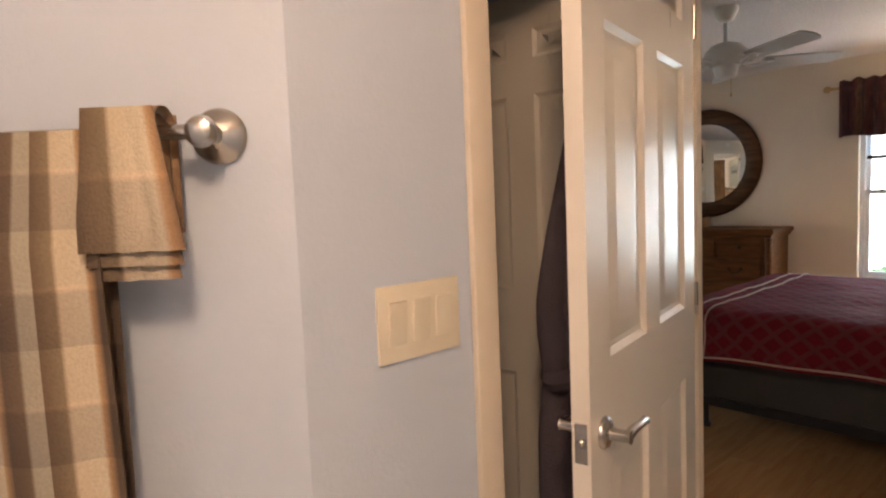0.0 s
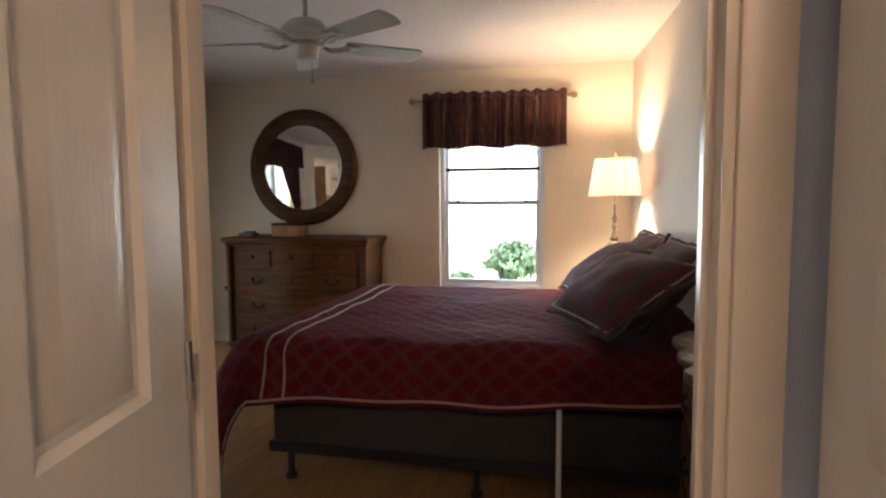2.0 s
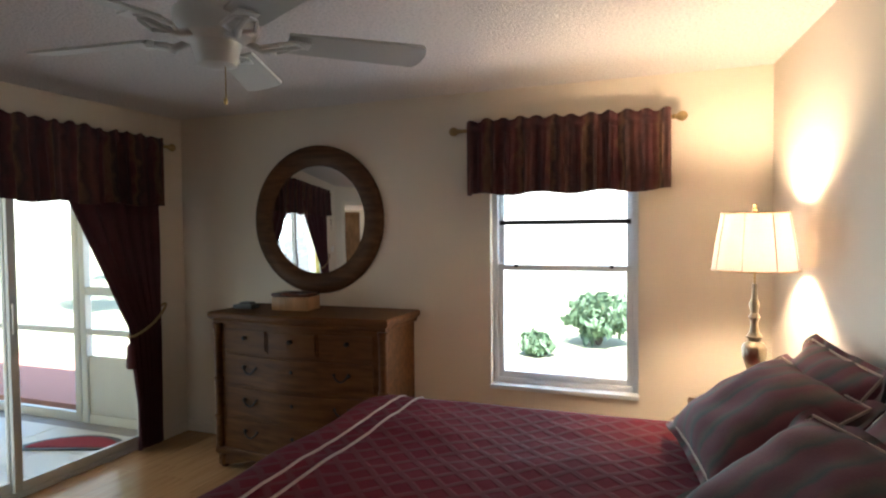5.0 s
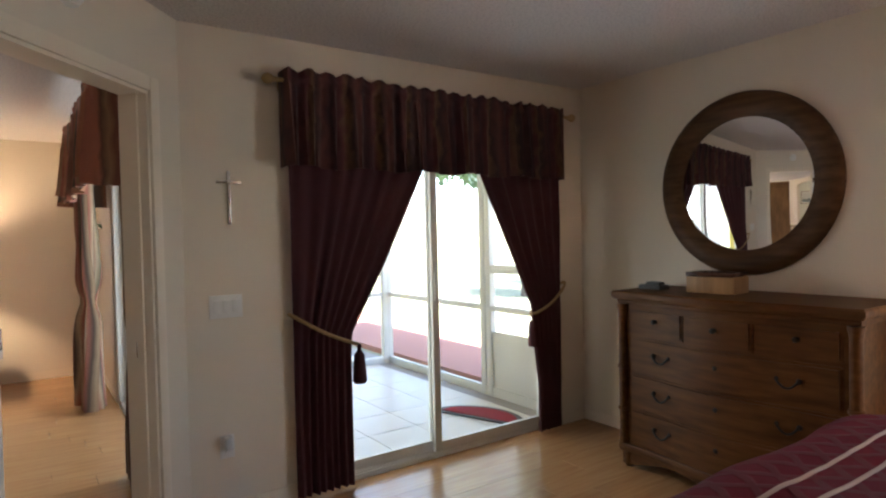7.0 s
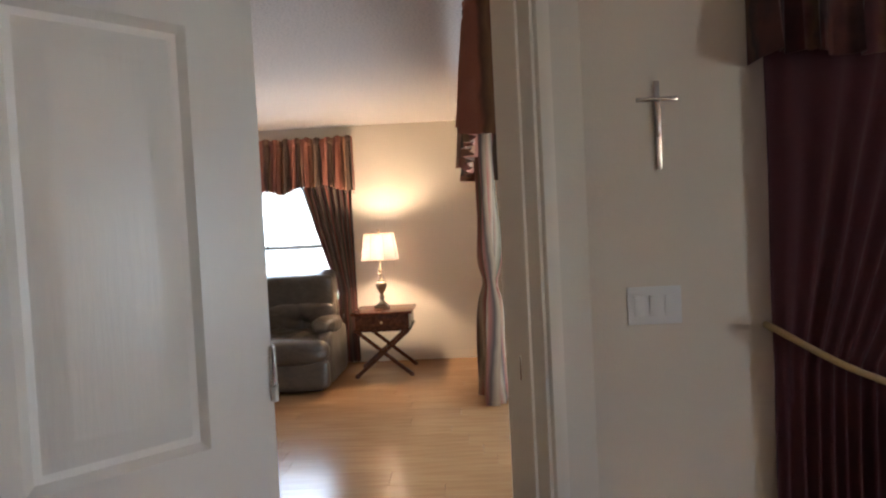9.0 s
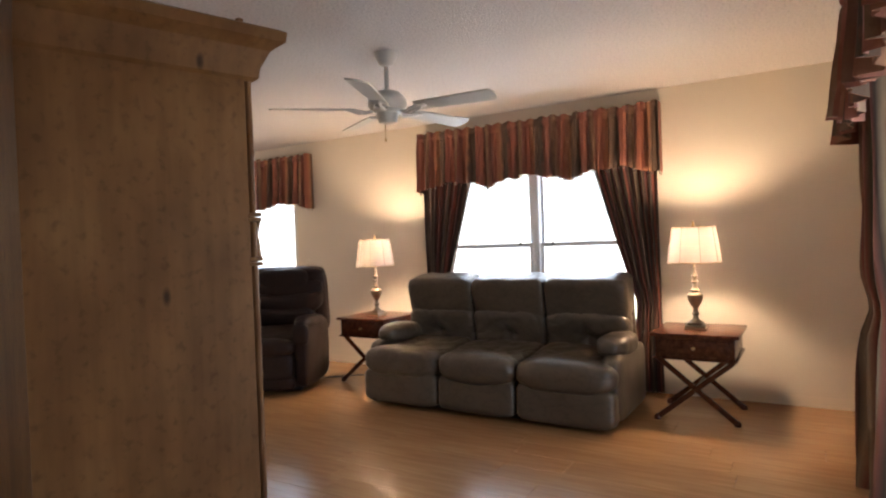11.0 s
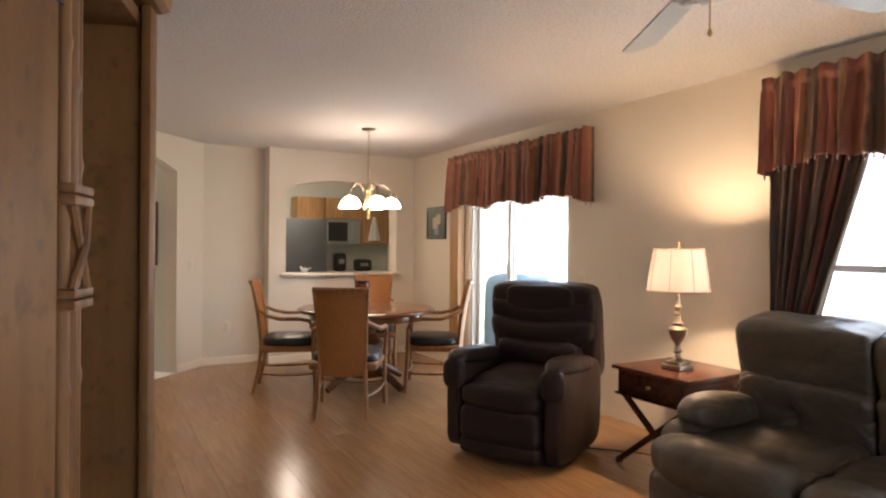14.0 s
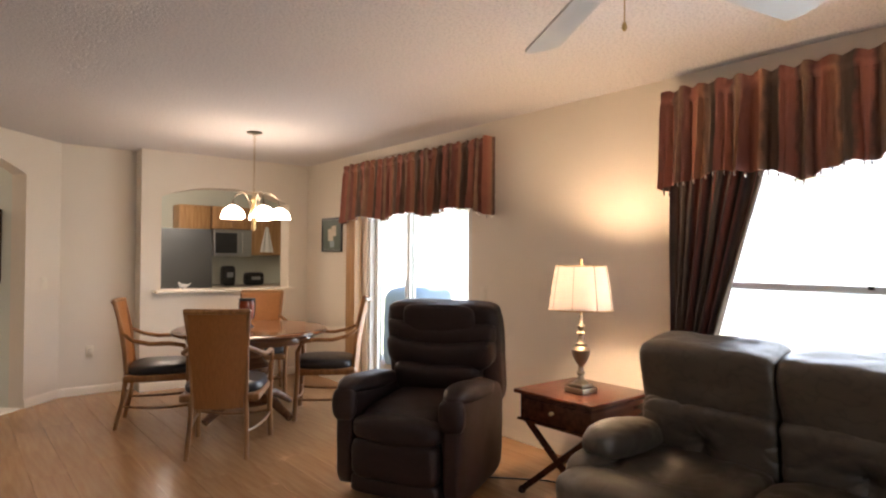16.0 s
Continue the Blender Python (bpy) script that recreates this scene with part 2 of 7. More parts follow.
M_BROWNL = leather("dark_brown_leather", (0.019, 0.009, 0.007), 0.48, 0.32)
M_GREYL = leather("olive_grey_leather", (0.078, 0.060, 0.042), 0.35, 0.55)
M_BRASS = plain("aged_brass", (0.42, 0.30, 0.14), 0.35, 1.0, vary=0.2, big=8)
M_NICKEL = plain("brushed_nickel", (0.55, 0.53, 0.50), 0.25, 1.0, vary=0.1, big=8)
M_PEWTER = plain("antique_pewter_lamp_metal", (0.30, 0.25, 0.19), 0.32, 1.0, vary=0.3, big=14)
M_IRON = plain("dark_iron", (0.03, 0.028, 0.026), 0.45, 0.7, vary=0.2)
M_FANW = plain("white_fan_enamel", (0.62, 0.61, 0.58), 0.35, vary=0.04)
M_BLADE = plain("white_fan_blade", (0.50, 0.50, 0.47), 0.5, vary=0.06, stretch=(1, 12, 12))
M_PLASTIC = plain("ivory_plastic", (0.72, 0.66, 0.54), 0.4, vary=0.03)
M_WHITEP = plain("white_plastic", (0.74, 0.74, 0.72), 0.4, vary=0.03)
M_BLACKP = plain("black_plastic", (0.015, 0.015, 0.016), 0.35, vary=0.2)
M_STEEL = plain("stainless_steel", (0.42, 0.43, 0.44), 0.32, 1.0, vary=0.06, stretch=(1, 1, 20))
M_FRIDGE = plain("dark_grey_fridge_side", (0.10, 0.11, 0.115), 0.45, vary=0.08)
M_BURG = plain("burgundy_drape_cloth", (0.052, 0.010, 0.014), 0.85, vary=0.35, big=14, fine=180, bumps=0.3)
M_TIE = plain("gold_cord", (0.30, 0.20, 0.09), 0.7, vary=0.3, fine=90, bumps=0.6)
M_PIPING = plain("cream_piping_cord", (0.34, 0.24, 0.19), 0.8)
M_GREYC = plain("grey_box_spring_cloth", (0.042, 0.040, 0.039), 0.9, vary=0.1, fine=200)
M_ROBE = plain("plum_grey_terry_robe", (0.075, 0.060, 0.075), 0.95, vary=0.3, big=9, fine=160, bumps=0.9)
M_MULCH = plain("red_brick_paver", (0.42, 0.20, 0.15), 0.9, vary=0.2, big=6, fine=40, bumps=0.6)
M_GRASS = plain("dry_lawn", (0.30, 0.31, 0.20), 0.95, vary=0.25, big=1.5, fine=40, bumps=0.8)
M_STUCCO = plain("white_stucco_house", (0.80, 0.79, 0.76), 0.9, vary=0.04, big=1, fine=40, bumps=0.4)
M_ROOF = plain("grey_shingle_roof", (0.25, 0.24, 0.23), 0.9, vary=0.2, big=4, fine=30, bumps=0.5)
M_LEAF = plain("green_leaf", (0.12, 0.19, 0.11), 0.6, vary=0.4, big=4, fine=20)
M_BARK = plain("tree_bark", (0.10, 0.08, 0.06), 0.9, vary=0.3, fine=30, bumps=0.8)
M_DRAPEN = stripes("cream_rose_and_olive_striped_drape_cloth", "X", 3.0, [(0.0, (0.34, 0.25, 0.16)), (0.2, (0.26, 0.075, 0.05)), (0.35, (0.11, 0.10, 0.06)), (0.5, (0.34, 0.27, 0.18)), (0.65, (0.32, 0.12, 0.085)), (0.85, (0.07, 0.05, 0.04)), (1.0, (0.34, 0.25, 0.16))], wobble=0.4)
M_VALB = stripes("maroon_and_gold_damask_valance_cloth", "X", 5.0, [(0.0, (0.030, 0.006, 0.009)), (0.25, (0.085, 0.016, 0.017)), (0.4, (0.12, 0.060, 0.032)), (0.52, (0.035, 0.013, 0.012)), (0.75, (0.10, 0.030, 0.024)), (1.0, (0.030, 0.006, 0.009))], wobble=3.0)
M_VALL = stripes("rust_striped_valance_cloth", "X", 3.1, [(0.0, (0.34, 0.12, 0.07)), (0.14, (0.40, 0.19, 0.10)), (0.20, (0.15, 0.085, 0.055)), (0.36, (0.11, 0.075, 0.05)), (0.42, (0.34, 0.12, 0.08)), (0.58, (0.40, 0.15, 0.10)), (0.64, (0.14, 0.07, 0.05)), (0.74, (0.32, 0.19, 0.11)), (0.84, (0.20, 0.075, 0.055)), (1.0, (0.34, 0.12, 0.07))], wobble=0.8)
M_DRAPEL = stripes("rust_and_olive_striped_drape_cloth", "X", 4.0, [(0.0, (0.16, 0.05, 0.038)), (0.14, (0.05, 0.035, 0.03)), (0.30, (0.17, 0.12, 0.085)), (0.36, (0.055, 0.030, 0.032)), (0.50, (0.30, 0.09, 0.06)), (0.62, (0.06, 0.05, 0.042)), (0.8, (0.20, 0.14, 0.10)), (0.86, (0.06, 0.035, 0.03)), (1.0, (0.16, 0.05, 0.038))], wobble=0.6)


def shade_cloth():
    m, t, p = nodes_of("ivory_lampshade_cloth")
    out = t.nodes["Material Output"]
    d = t.nodes.new("ShaderNodeBsdfDiffuse")
    d.inputs[0].default_value = (0.80, 0.75, 0.69, 1)
    tr = t.nodes.new("ShaderNodeBsdfTranslucent")
    tr.inputs[0].default_value = (0.40, 0.37, 0.36, 1)
    mx = t.nodes.new("ShaderNodeMixShader")
    mx.inputs[0].default_value = 0.6
    t.links.new(d.outputs[0], mx.inputs[1])
    t.links.new(tr.outputs[0], mx.inputs[2])
    t.links.new(mx.outputs[0], out.inputs[0])
    return m


M_SHADE = shade_cloth()
M_BULB = emitting("warm_bulb", (1.0, 0.72, 0.38), 11.0)
M_FROST = emitting("lit_frosted_glass_shade", (1.0, 0.84, 0.62), 3.0)


def mirror_mat():
    m, t, p = nodes_of("silvered_mirror")
    p.inputs["Base Color"].default_value = (0.9, 0.9, 0.9, 1)
    p.inputs["Metallic"].default_value, p.inputs["Roughness"].default_value = 1.0, 0.01
    return m


M_MIRROR = mirror_mat()


def quilt():
    """Burgundy bedspread: a diamond lattice with lighter lines and a plain border band."""
    m, t, p = nodes_of("burgundy_lattice_bedspread_cloth")
    tc = t.nodes.new("ShaderNodeTexCoord")
    mp = t.nodes.new("ShaderNodeMapping")
    mp.inputs["Rotation"].default_value = (0, 0, radians(45))
    mp.inputs["Scale"].default_value = (1, 1, 1)
    t.links.new(tc.outputs["UV"], mp.inputs[0])
    bands = []
    for direction in ("X", "Y"):
        w = t.nodes.new("ShaderNodeTexWave")
        w.bands_direction, w.inputs["Scale"].default_value = direction, 3.6
        w.inputs["Distortion"].default_value = 0.4
        t.links.new(mp.outputs[0], w.inputs[0])
        bands.append(ramp(t, w.outputs["Fac"], [(0.70, (0, 0, 0)), (0.92, (1, 1, 1))]))
    lat = mixc(t, 1.0, bands[0], bands[1], "LIGHTEN")
    n = noise_node(t, 5.0, 3.0)
    f = noise_node(t, 120.0, 3.0)
    base = mixc(t, n.outputs["Fac"], (0.098, 0.006, 0.013), (0.140, 0.009, 0.019))
    col = mixc(t, lat, base, (0.115, 0.026, 0.030))
    col = mixc(t, f.outputs["Fac"], mixc(t, 1.0, col, (0.75, 0.75, 0.75), "MULTIPLY"), col)
    t.links.new(col, p.inputs["Base Color"])
    p.inputs["Roughness"].default_value = 0.9
    p.inputs["Specular IOR Level"].default_value = 0.12
    bump(t, p, lat, 0.35, 0.006)
    return m


M_QUILT = quilt()
M_SHAM = stripes("maroon_green_tapestry_pillow_cloth", "X", 6.0, [(0.0, (0.095, 0.015, 0.022)), (0.3, (0.075, 0.040, 0.030)), (0.5, (0.040, 0.036, 0.030)), (0.7, (0.11, 0.02, 0.026)), (1.0, (0.095, 0.015, 0.022))], wobble=5.0)


def plaid():
    m, t, p = nodes_of("brown_plaid_towel_terry")
    tc = t.nodes.new("ShaderNodeTexCoord")
    sep = t.nodes.new("ShaderNodeSeparateXYZ")
    t.links.new(tc.outputs["UV"], sep.inputs[0])
    cols = []
    for axis, s in ((0, 8.0), (1, 6.5)):
        mul = t.nodes.new("ShaderNodeMath")
        mul.operation, mul.inputs[1].default_value = "MULTIPLY", s
        t.links.new(sep.outputs[axis], mul.inputs[0])
        fr = t.nodes.new("ShaderNodeMath")
        fr.operation = "FRACT"
        t.links.new(mul.outputs[0], fr.inputs[0])
        cols.append(fr.outputs[0])
    a = ramp(t, cols[0], [(0.0, (0.16, 0.11, 0.075)), (0.18, (0.24, 0.18, 0.12)), (0.22, (0.56, 0.47, 0.36)), (0.46, (0.62, 0.54, 0.43)), (0.5, (0.45, 0.28, 0.16)), (0.6, (0.12, 0.085, 0.065)), (0.8, (0.17, 0.12, 0.085)), (0.84, (0.40, 0.36, 0.30))])
    b = ramp(t, cols[1], [(0.0, (0.8, 0.8, 0.8)), (0.46, (0.85, 0.85, 0.84)), (0.5, (1.2, 1.15, 1.1)), (0.54, (1.05, 1.05, 1.0))])
    f = noise_node(t, 220.0, 3.0)
    col = mixc(t, 1.0, a, b, "MULTIPLY")
    col = mixc(t, f.outputs["Fac"], mixc(t, 1.0, col, (0.7, 0.7, 0.7), "MULTIPLY"), col)
    t.links.new(col, p.inputs["Base Color"])
    p.inputs["Roughness"].default_value = 0.95
    bump(t, p, f.outputs["Fac"], 0.7, 0.003)
    return m


M_PLAID = plaid()


# ---- mesh builders ----
def B():
    return bmesh.new()


def smooth(bm, angle=40):
    for f in bm.faces:
        f.smooth = True
    for e in bm.edges:
        if len(e.link_faces) == 2 and e.calc_face_angle(0) > radians(angle):
            e.smooth = False


def put_mesh(name, bm, material, angle=40):
    bmesh.ops.recalc_face_normals(bm, faces=bm.faces)
    smooth(bm, angle)
    me = bpy.data.meshes.new(name)
    bm.to_mesh(me)
    bm.free()
    for m in material if isinstance(material, (list, tuple)) else [material]:
        me.materials.append(m)
    return me


def part(name, bm, material, parent, label="", angle=40):
    ob = new(name, put_mesh(name, bm, material, angle))
    ob.parent = parent
    if label:
        ob["label"] = label
    return ob


def thing(name, m, label, category, group="", kind=""):
    ob = new(name)
    ob.empty_display_size = 0.1
    ob.matrix_world = m
    return tagged(ob, label, category, group, kind)


def struct(name, bm, material, label, category, angle=40):
    return tagged(new(name, put_mesh(name, bm, material, angle)), label, category, kind="structure")


def box(bm, c, s, bevel=0.0, rot=(0, 0, 0), seg=2, taper=1.0):
    """A box of size s about c; taper narrows its top in x and y."""
    r = bmesh.ops.create_cube(bm, size=1.0)
    vs = r["verts"]
    for v in vs:
        k = taper if v.co.z > 0 else 1.0
        v.co = Vector((v.co.x * s[0] * k, v.co.y * s[1] * k, v.co.z * s[2]))
    if bevel > 0:
        es = {e for v in vs for e in v.link_edges}
        r2 = bmesh.ops.bevel(bm, geom=list(es), offset=min(bevel, min(s) * 0.45), segments=seg, affect="EDGES", profile=0.6)
        vs = list({v for f in r2["faces"] for v in f.verts} | {v for v in vs if v.is_valid})
    mat = pose(*c, *rot)
    for v in vs:
        v.co = mat @ v.co
    return vs


def span(bm, a, b, bevel=0.0):
    """A box between two corners."""
    box(bm, [(p + q) / 2 for p, q in zip(a, b)], [abs(q - p) for p, q in zip(a, b)], bevel)


def rod(bm, a, b, r0, r1=None, n=12):
    a, b = Vector(a), Vector(b)
    d = b - a
    m = Matrix.Translation((a + b) / 2) @ d.to_track_quat("Z", "Y").to_matrix().to_4x4()
    bmesh.ops.create_cone(bm, cap_ends=True, segments=n, radius1=r0, radius2=r0 if r1 is None else r1, depth=d.length, matrix=m)


def lathe(bm, profile, n=24, at=(0, 0, 0), m=None):
    """Turn a profile of (radius, height) about z."""
    m = m or Matrix.Translation(at)
    rings = [[bm.verts.new(m @ Vector((r * math.cos(2 * math.pi * k / n), r * math.sin(2 * math.pi * k / n), z))) for k in range(n)] for r, z in profile]
    for a, b in zip(rings, rings[1:]):
        for k in range(n):
            bm.faces.new((a[k], a[(k + 1) % n], b[(k + 1) % n], b[k]))
    bm.faces.new(rings[0][::-1])
    bm.faces.new(rings[-1])


def ring(bm, profile, radius, n=48, m=Matrix()):
    """Sweep a closed profile of (out, up) round a circle in the xz plane that faces -y."""
    rings = []
    for k in range(n):
        a = 2 * math.pi * k / n
        rings.append([bm.verts.new(m @ Vector(((radius + o) * math.cos(a), -u, (radius + o) * math.sin(a)))) for o, u in profile])
    for k in range(n):
        a, b = rings[k], rings[(k + 1) % n]
        for j in range(len(profile)):
            bm.faces.new((a[j], b[j], b[(j + 1) % len(profile)], a[(j + 1) % len(profile)]))


def tube(bm, pts, r, n=8, taper=None):
    """A round bar along points."""
    pts = [Vector(p) for p in pts]
    rings, up = [], Vector((0, 0, 1))
    for i, p in enumerate(pts):
        d = (pts[min(i + 1, len(pts) - 1)] - pts[max(i - 1, 0)]).normalized()
        ref = up if abs(d.z) < 0.95 else Vector((1, 0, 0))
        u = d.cross(ref).normalized()
        v = d.cross(u)
        k = r if taper is None else r + (taper - r) * i / (len(pts) - 1)
        rings.append([bm.verts.new(p + u * math.cos(2 * math.pi * j / n) * k + v * math.sin(2 * math.pi * j / n) * k) for j in range(n)])
    for a, b in zip(rings, rings[1:]):
        for j in range(n):
            bm.faces.new((a[j], a[(j + 1) % n], b[(j + 1) % n], b[j]))
    bm.faces.new(rings[0][::-1])
    bm.faces.new(rings[-1])


def arc(p0, p1, p2, n=10):
    """A quadratic curve through three control points."""
    p0, p1, p2 = Vector(p0), Vector(p1), Vector(p2)
    return [p0 * (1 - t) ** 2 + p1 * 2 * t * (1 - t) + p2 * t * t for t in [i / n for i in range(n + 1)]]


def puff(bm, c, s, power=4.0, n=10, rot=(0, 0, 0), wrinkle=0.0, freq=7.0, dent=None, warp=None, crease=0.0):
    """A padded block with soft corners; power: how square it is. dent: (x, z, radius, depth) tufts on the front (-y)."""
    tmp = bmesh.new()
    bmesh.ops.create_cube(tmp, size=2.0)
    bmesh.ops.subdivide_edges(tmp, edges=tmp.edges, cuts=n, use_grid_fill=True)
    m = pose(*c, *rot)
    idx = {}
    for v in tmp.verts:
        p = v.co
        k = (abs(p.x) ** power + abs(p.y) ** power + abs(p.z) ** power) ** (1 / power)
        q = Vector((p.x / k * s[0] / 2, p.y / k * s[1] / 2, p.z / k * s[2] / 2))
        if wrinkle:
            w = noise.noise((q + Vector(c)) * freq) + 0.5 * noise.noise((q + Vector(c)) * freq * 2.6)
            q += p.normalized() * w * wrinkle
        if crease:
            w = (q + Vector(c) * 3.7) * 6.5
            w = noise.noise(w + Vector((0, 0, 1.3 * noise.noise(w * 0.6))))
            q -= p.normalized() * crease * max(0.0, 1 - abs(w) * 5.0) ** 1.5
        for dx, dz, rad, dep in dent or ():
            if q.y < 0:
                e = math.hypot(q.x - dx, q.z - dz) / rad
                q.y += dep * math.exp(-e * e)
                ang = math.atan2(q.z - dz, q.x - dx)
                q.y += 0.35 * dep * math.exp(-e * 0.55) * (0.5 + 0.5 * math.cos(7 * ang + 2.2 * noise.noise((c[0] * 3, q.x * 6, q.z * 6)))) ** 2
        if warp:
            q = Vector(warp(q))
        idx[v] = bm.verts.new(m @ q)
    for f in tmp.faces:
        bm.faces.new([idx[v] for v in f.verts])
    tmp.free()


def sheet(bm, f, nu, nv, thick=0.0, uvscale=(1, 1), back=(0, 1, 0)):
    """A surface f(u, v) with u, v from 0 to 1, doubled at a small thickness, with UVs."""
    uv = bm.loops.layers.uv.verify()
    sides = []
    for k in ((0, 1) if thick else (0,)):
        sides.append([[bm.verts.new(Vector(f(i / nu, j / nv)) + Vector(back) * thick * k) for i in range(nu + 1)] for j in range(nv + 1)])
    for k, g in enumerate(sides):
        for j in range(nv):
            for i in range(nu):
                q = [(i, j), (i + 1, j), (i + 1, j + 1), (i, j + 1)]
                fc = bm.faces.new([g[b][a] for a, b in (q if k == 0 else q[::-1])])
                for lp, (a, b) in zip(fc.loops, q if k == 0 else q[::-1]):
                    lp[uv].uv = (a / nu * uvscale[0], b / nv * uvscale[1])
    if thick:
        a, b = sides
        edge = [(i, 0) for i in range(nu)] + [(nu, j) for j in range(nv)] + [(i, nv) for i in range(nu, 0, -1)] + [(0, j) for j in range(nv, 0, -1)]
        for (i, j), (i2, j2) in zip(edge, edge[1:] + edge[:1]):
            bm.faces.new((a[j][i], b[j][i], b[j2][i2], a[j2][i2]))


def frame_of(x, y, yaw):
    return pose(x, y, 0, 0, 0, yaw)


def wall(name, p0, p1, material, label, thick=0.12, z0=0.0, z1=2.44, holes=(), arch=None):
    """A wall whose face runs from p0 to p1, with its body to the left of that direction. holes: (from, to, bottom, top) along it.
    arch: rise of each hole's arched top."""
    p0, p1 = Vector((*p0, 0)), Vector((*p1, 0))
    d = p1 - p0
    L = d.length
    bm = B()
    cuts = sorted({0.0, L, *[h for a in holes for h in a[:2]]})
    for a, b in zip(cuts, cuts[1:]):
        mid = (a + b) / 2
        hole = next((h for h in holes if h[0] < mid < h[1]), None)
        if hole is None:
            span(bm, (a, 0, z0), (b, thick, z1))
        else:
            if hole[2] > z0 + 0.001:
                span(bm, (a, 0, z0), (b, thick, hole[2]))
            if hole[3] < z1 - 0.001 and not arch:
                span(bm, (a, 0, hole[3]), (b, thick, z1))
            if arch:
                n = 20
                low = [(a + (b - a) * k / n, hole[3] + arch * (1 - abs(2 * k / n - 1) ** 2.4)) for k in range(n + 1)]
                for (xa, za), (xb, zb) in zip(low, low[1:]):
                    q = [bm.verts.new((x, y, z)) for y in (0, thick) for x, z in ((xa, za), (xb, zb), (xb, z1), (xa, z1))]
                    for f in ((0, 1, 2, 3), (7, 6, 5, 4), (0, 4, 5, 1), (2, 6, 7, 3)):
                        bm.faces.new([q[i] for i in f])
    bmesh.ops.transform(bm, matrix=Matrix.Translation(p0) @ Matrix.Rotation(math.atan2(d.y, d.x), 4, "Z"), verts=bm.verts)
    return struct(name, bm, material, label, "wall")


# ---- structure ----
CEIL = 2.44
XW, XB = -7.20, -2.85          # living room west wall, bedroom west wall
YN, YL = 6.40, 3.62            # bedroom north wall, living room north wall

# ceiling in one sheet over the rooms
bm = B()
span(bm, (-8.4, -9.2, CEIL), (3.2, 6.55, CEIL + 0.1))
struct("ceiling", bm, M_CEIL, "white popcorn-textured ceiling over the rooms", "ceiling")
# sub-floor in one sheet
bm = B()
span(bm, (-8.4, -9.2, -0.12), (3.2, 3.75, -0.006))
span(bm, (-2.97, 3.75, -0.12), (3.2, 6.55, -0.006))
floor = struct("floor", bm, M_GROOVE, "honey-coloured laminate plank floor", "floor")

# bedroom
def wall_y(name, y, x0, x1, thick, material, label, holes=(), **k):
    """A wall along x whose room face is at y; thick is signed. holes in world x."""
    bm = B()
    cuts = sorted({x0, x1, *[h for a in holes for h in a[:2]]})
    for a, b in zip(cuts, cuts[1:]):
        hole = next((h for h in holes if h[0] < (a + b) / 2 < h[1]), None)
        if hole is None:
            span(bm, (a, y, 0), (b, y + thick, CEIL))
        else:
            if hole[2] > 0.001:
                span(bm, (a, y, 0), (b, y + thick, hole[2]))
            span(bm, (a, y, hole[3]), (b, y + thick, CEIL))
    return struct(name, bm, material, label, "wall")


def wall_x(name, x, y0, y1, thick, material, label, holes=()):
    bm = B()
    cuts = sorted({y0, y1, *[h for a in holes for h in a[:2]]})
    for a, b in zip(cuts, cuts[1:]):
        hole = next((h for h in holes if h[0] < (a + b) / 2 < h[1]), None)
        if hole is None:
            span(bm, (x, a, 0), (x + thick, b, CEIL))
        else:
            if hole[2] > 0.001:
                span(bm, (x, a, 0), (x + thick, b, hole[2]))
            span(bm, (x, a, hole[3]), (x + thick, b, CEIL))
    return struct(name, bm, material, label, "wall")


wall_y("wall_bedroom_north", YN, -2.97, 1.45, 0.15, M_CREAM, "cream painted bedroom wall with a window", [(-0.345, 0.555, 0.57, 1.98)])
wall("wall_bedroom_east", (1.25, YN), (1.63, 2.14), M_CREAM, "cream painted bedroom wall behind the bed", 0.12)
wall_x("wall_bedroom_west", XB, 3.62, YN, -0.12, M_CREAM, "cream painted bedroom wall with a sliding glass door", [(4.20, 6.06, 0.0, 2.06)])
wall_y("wall_bedroom_south", 2.19, -1.70, 1.70, -0.05, M_CREAM, "cream painted bedroom wall with a doorway to the bathroom", [(0.215, 1.035, 0.0, 2.05)])
wall_y("wall_bath_north", 2.09, -0.75, 1.32, 0.05, M_BLUE, "pale blue-grey bathroom wall with a doorway", [(0.215, 1.035, 0.0, 2.05)])
# the bedroom's angled doorway wall
DX, DY = 0.755, -0.656
PC = Vector((XB, 3.625))
PJ = [PC + Vector((DX, DY)) * s for s in (0.25, 1.17, 1.30)]
wall("wall_bedroom_angled", PC[:], PJ[2][:], M_CREAM, "cream painted angled wall with an open doorway", -0.12, holes=[(0.25, 1.17, 0.0, 2.05)])
wall_x("wall_bedroom_alcove", -1.97, 1.30, 2.80, -0.07, M_CREAM, "cream painted wall beside the open door")
wall_y("wall_bedroom_alcove_south", 1.42, -1.97, -1.58, -0.12, M_CREAM, "cream painted short wall")
wall_x("wall_closet", -1.70, 1.42, 2.19, 0.12, M_CREAM, "cream painted closet wall")

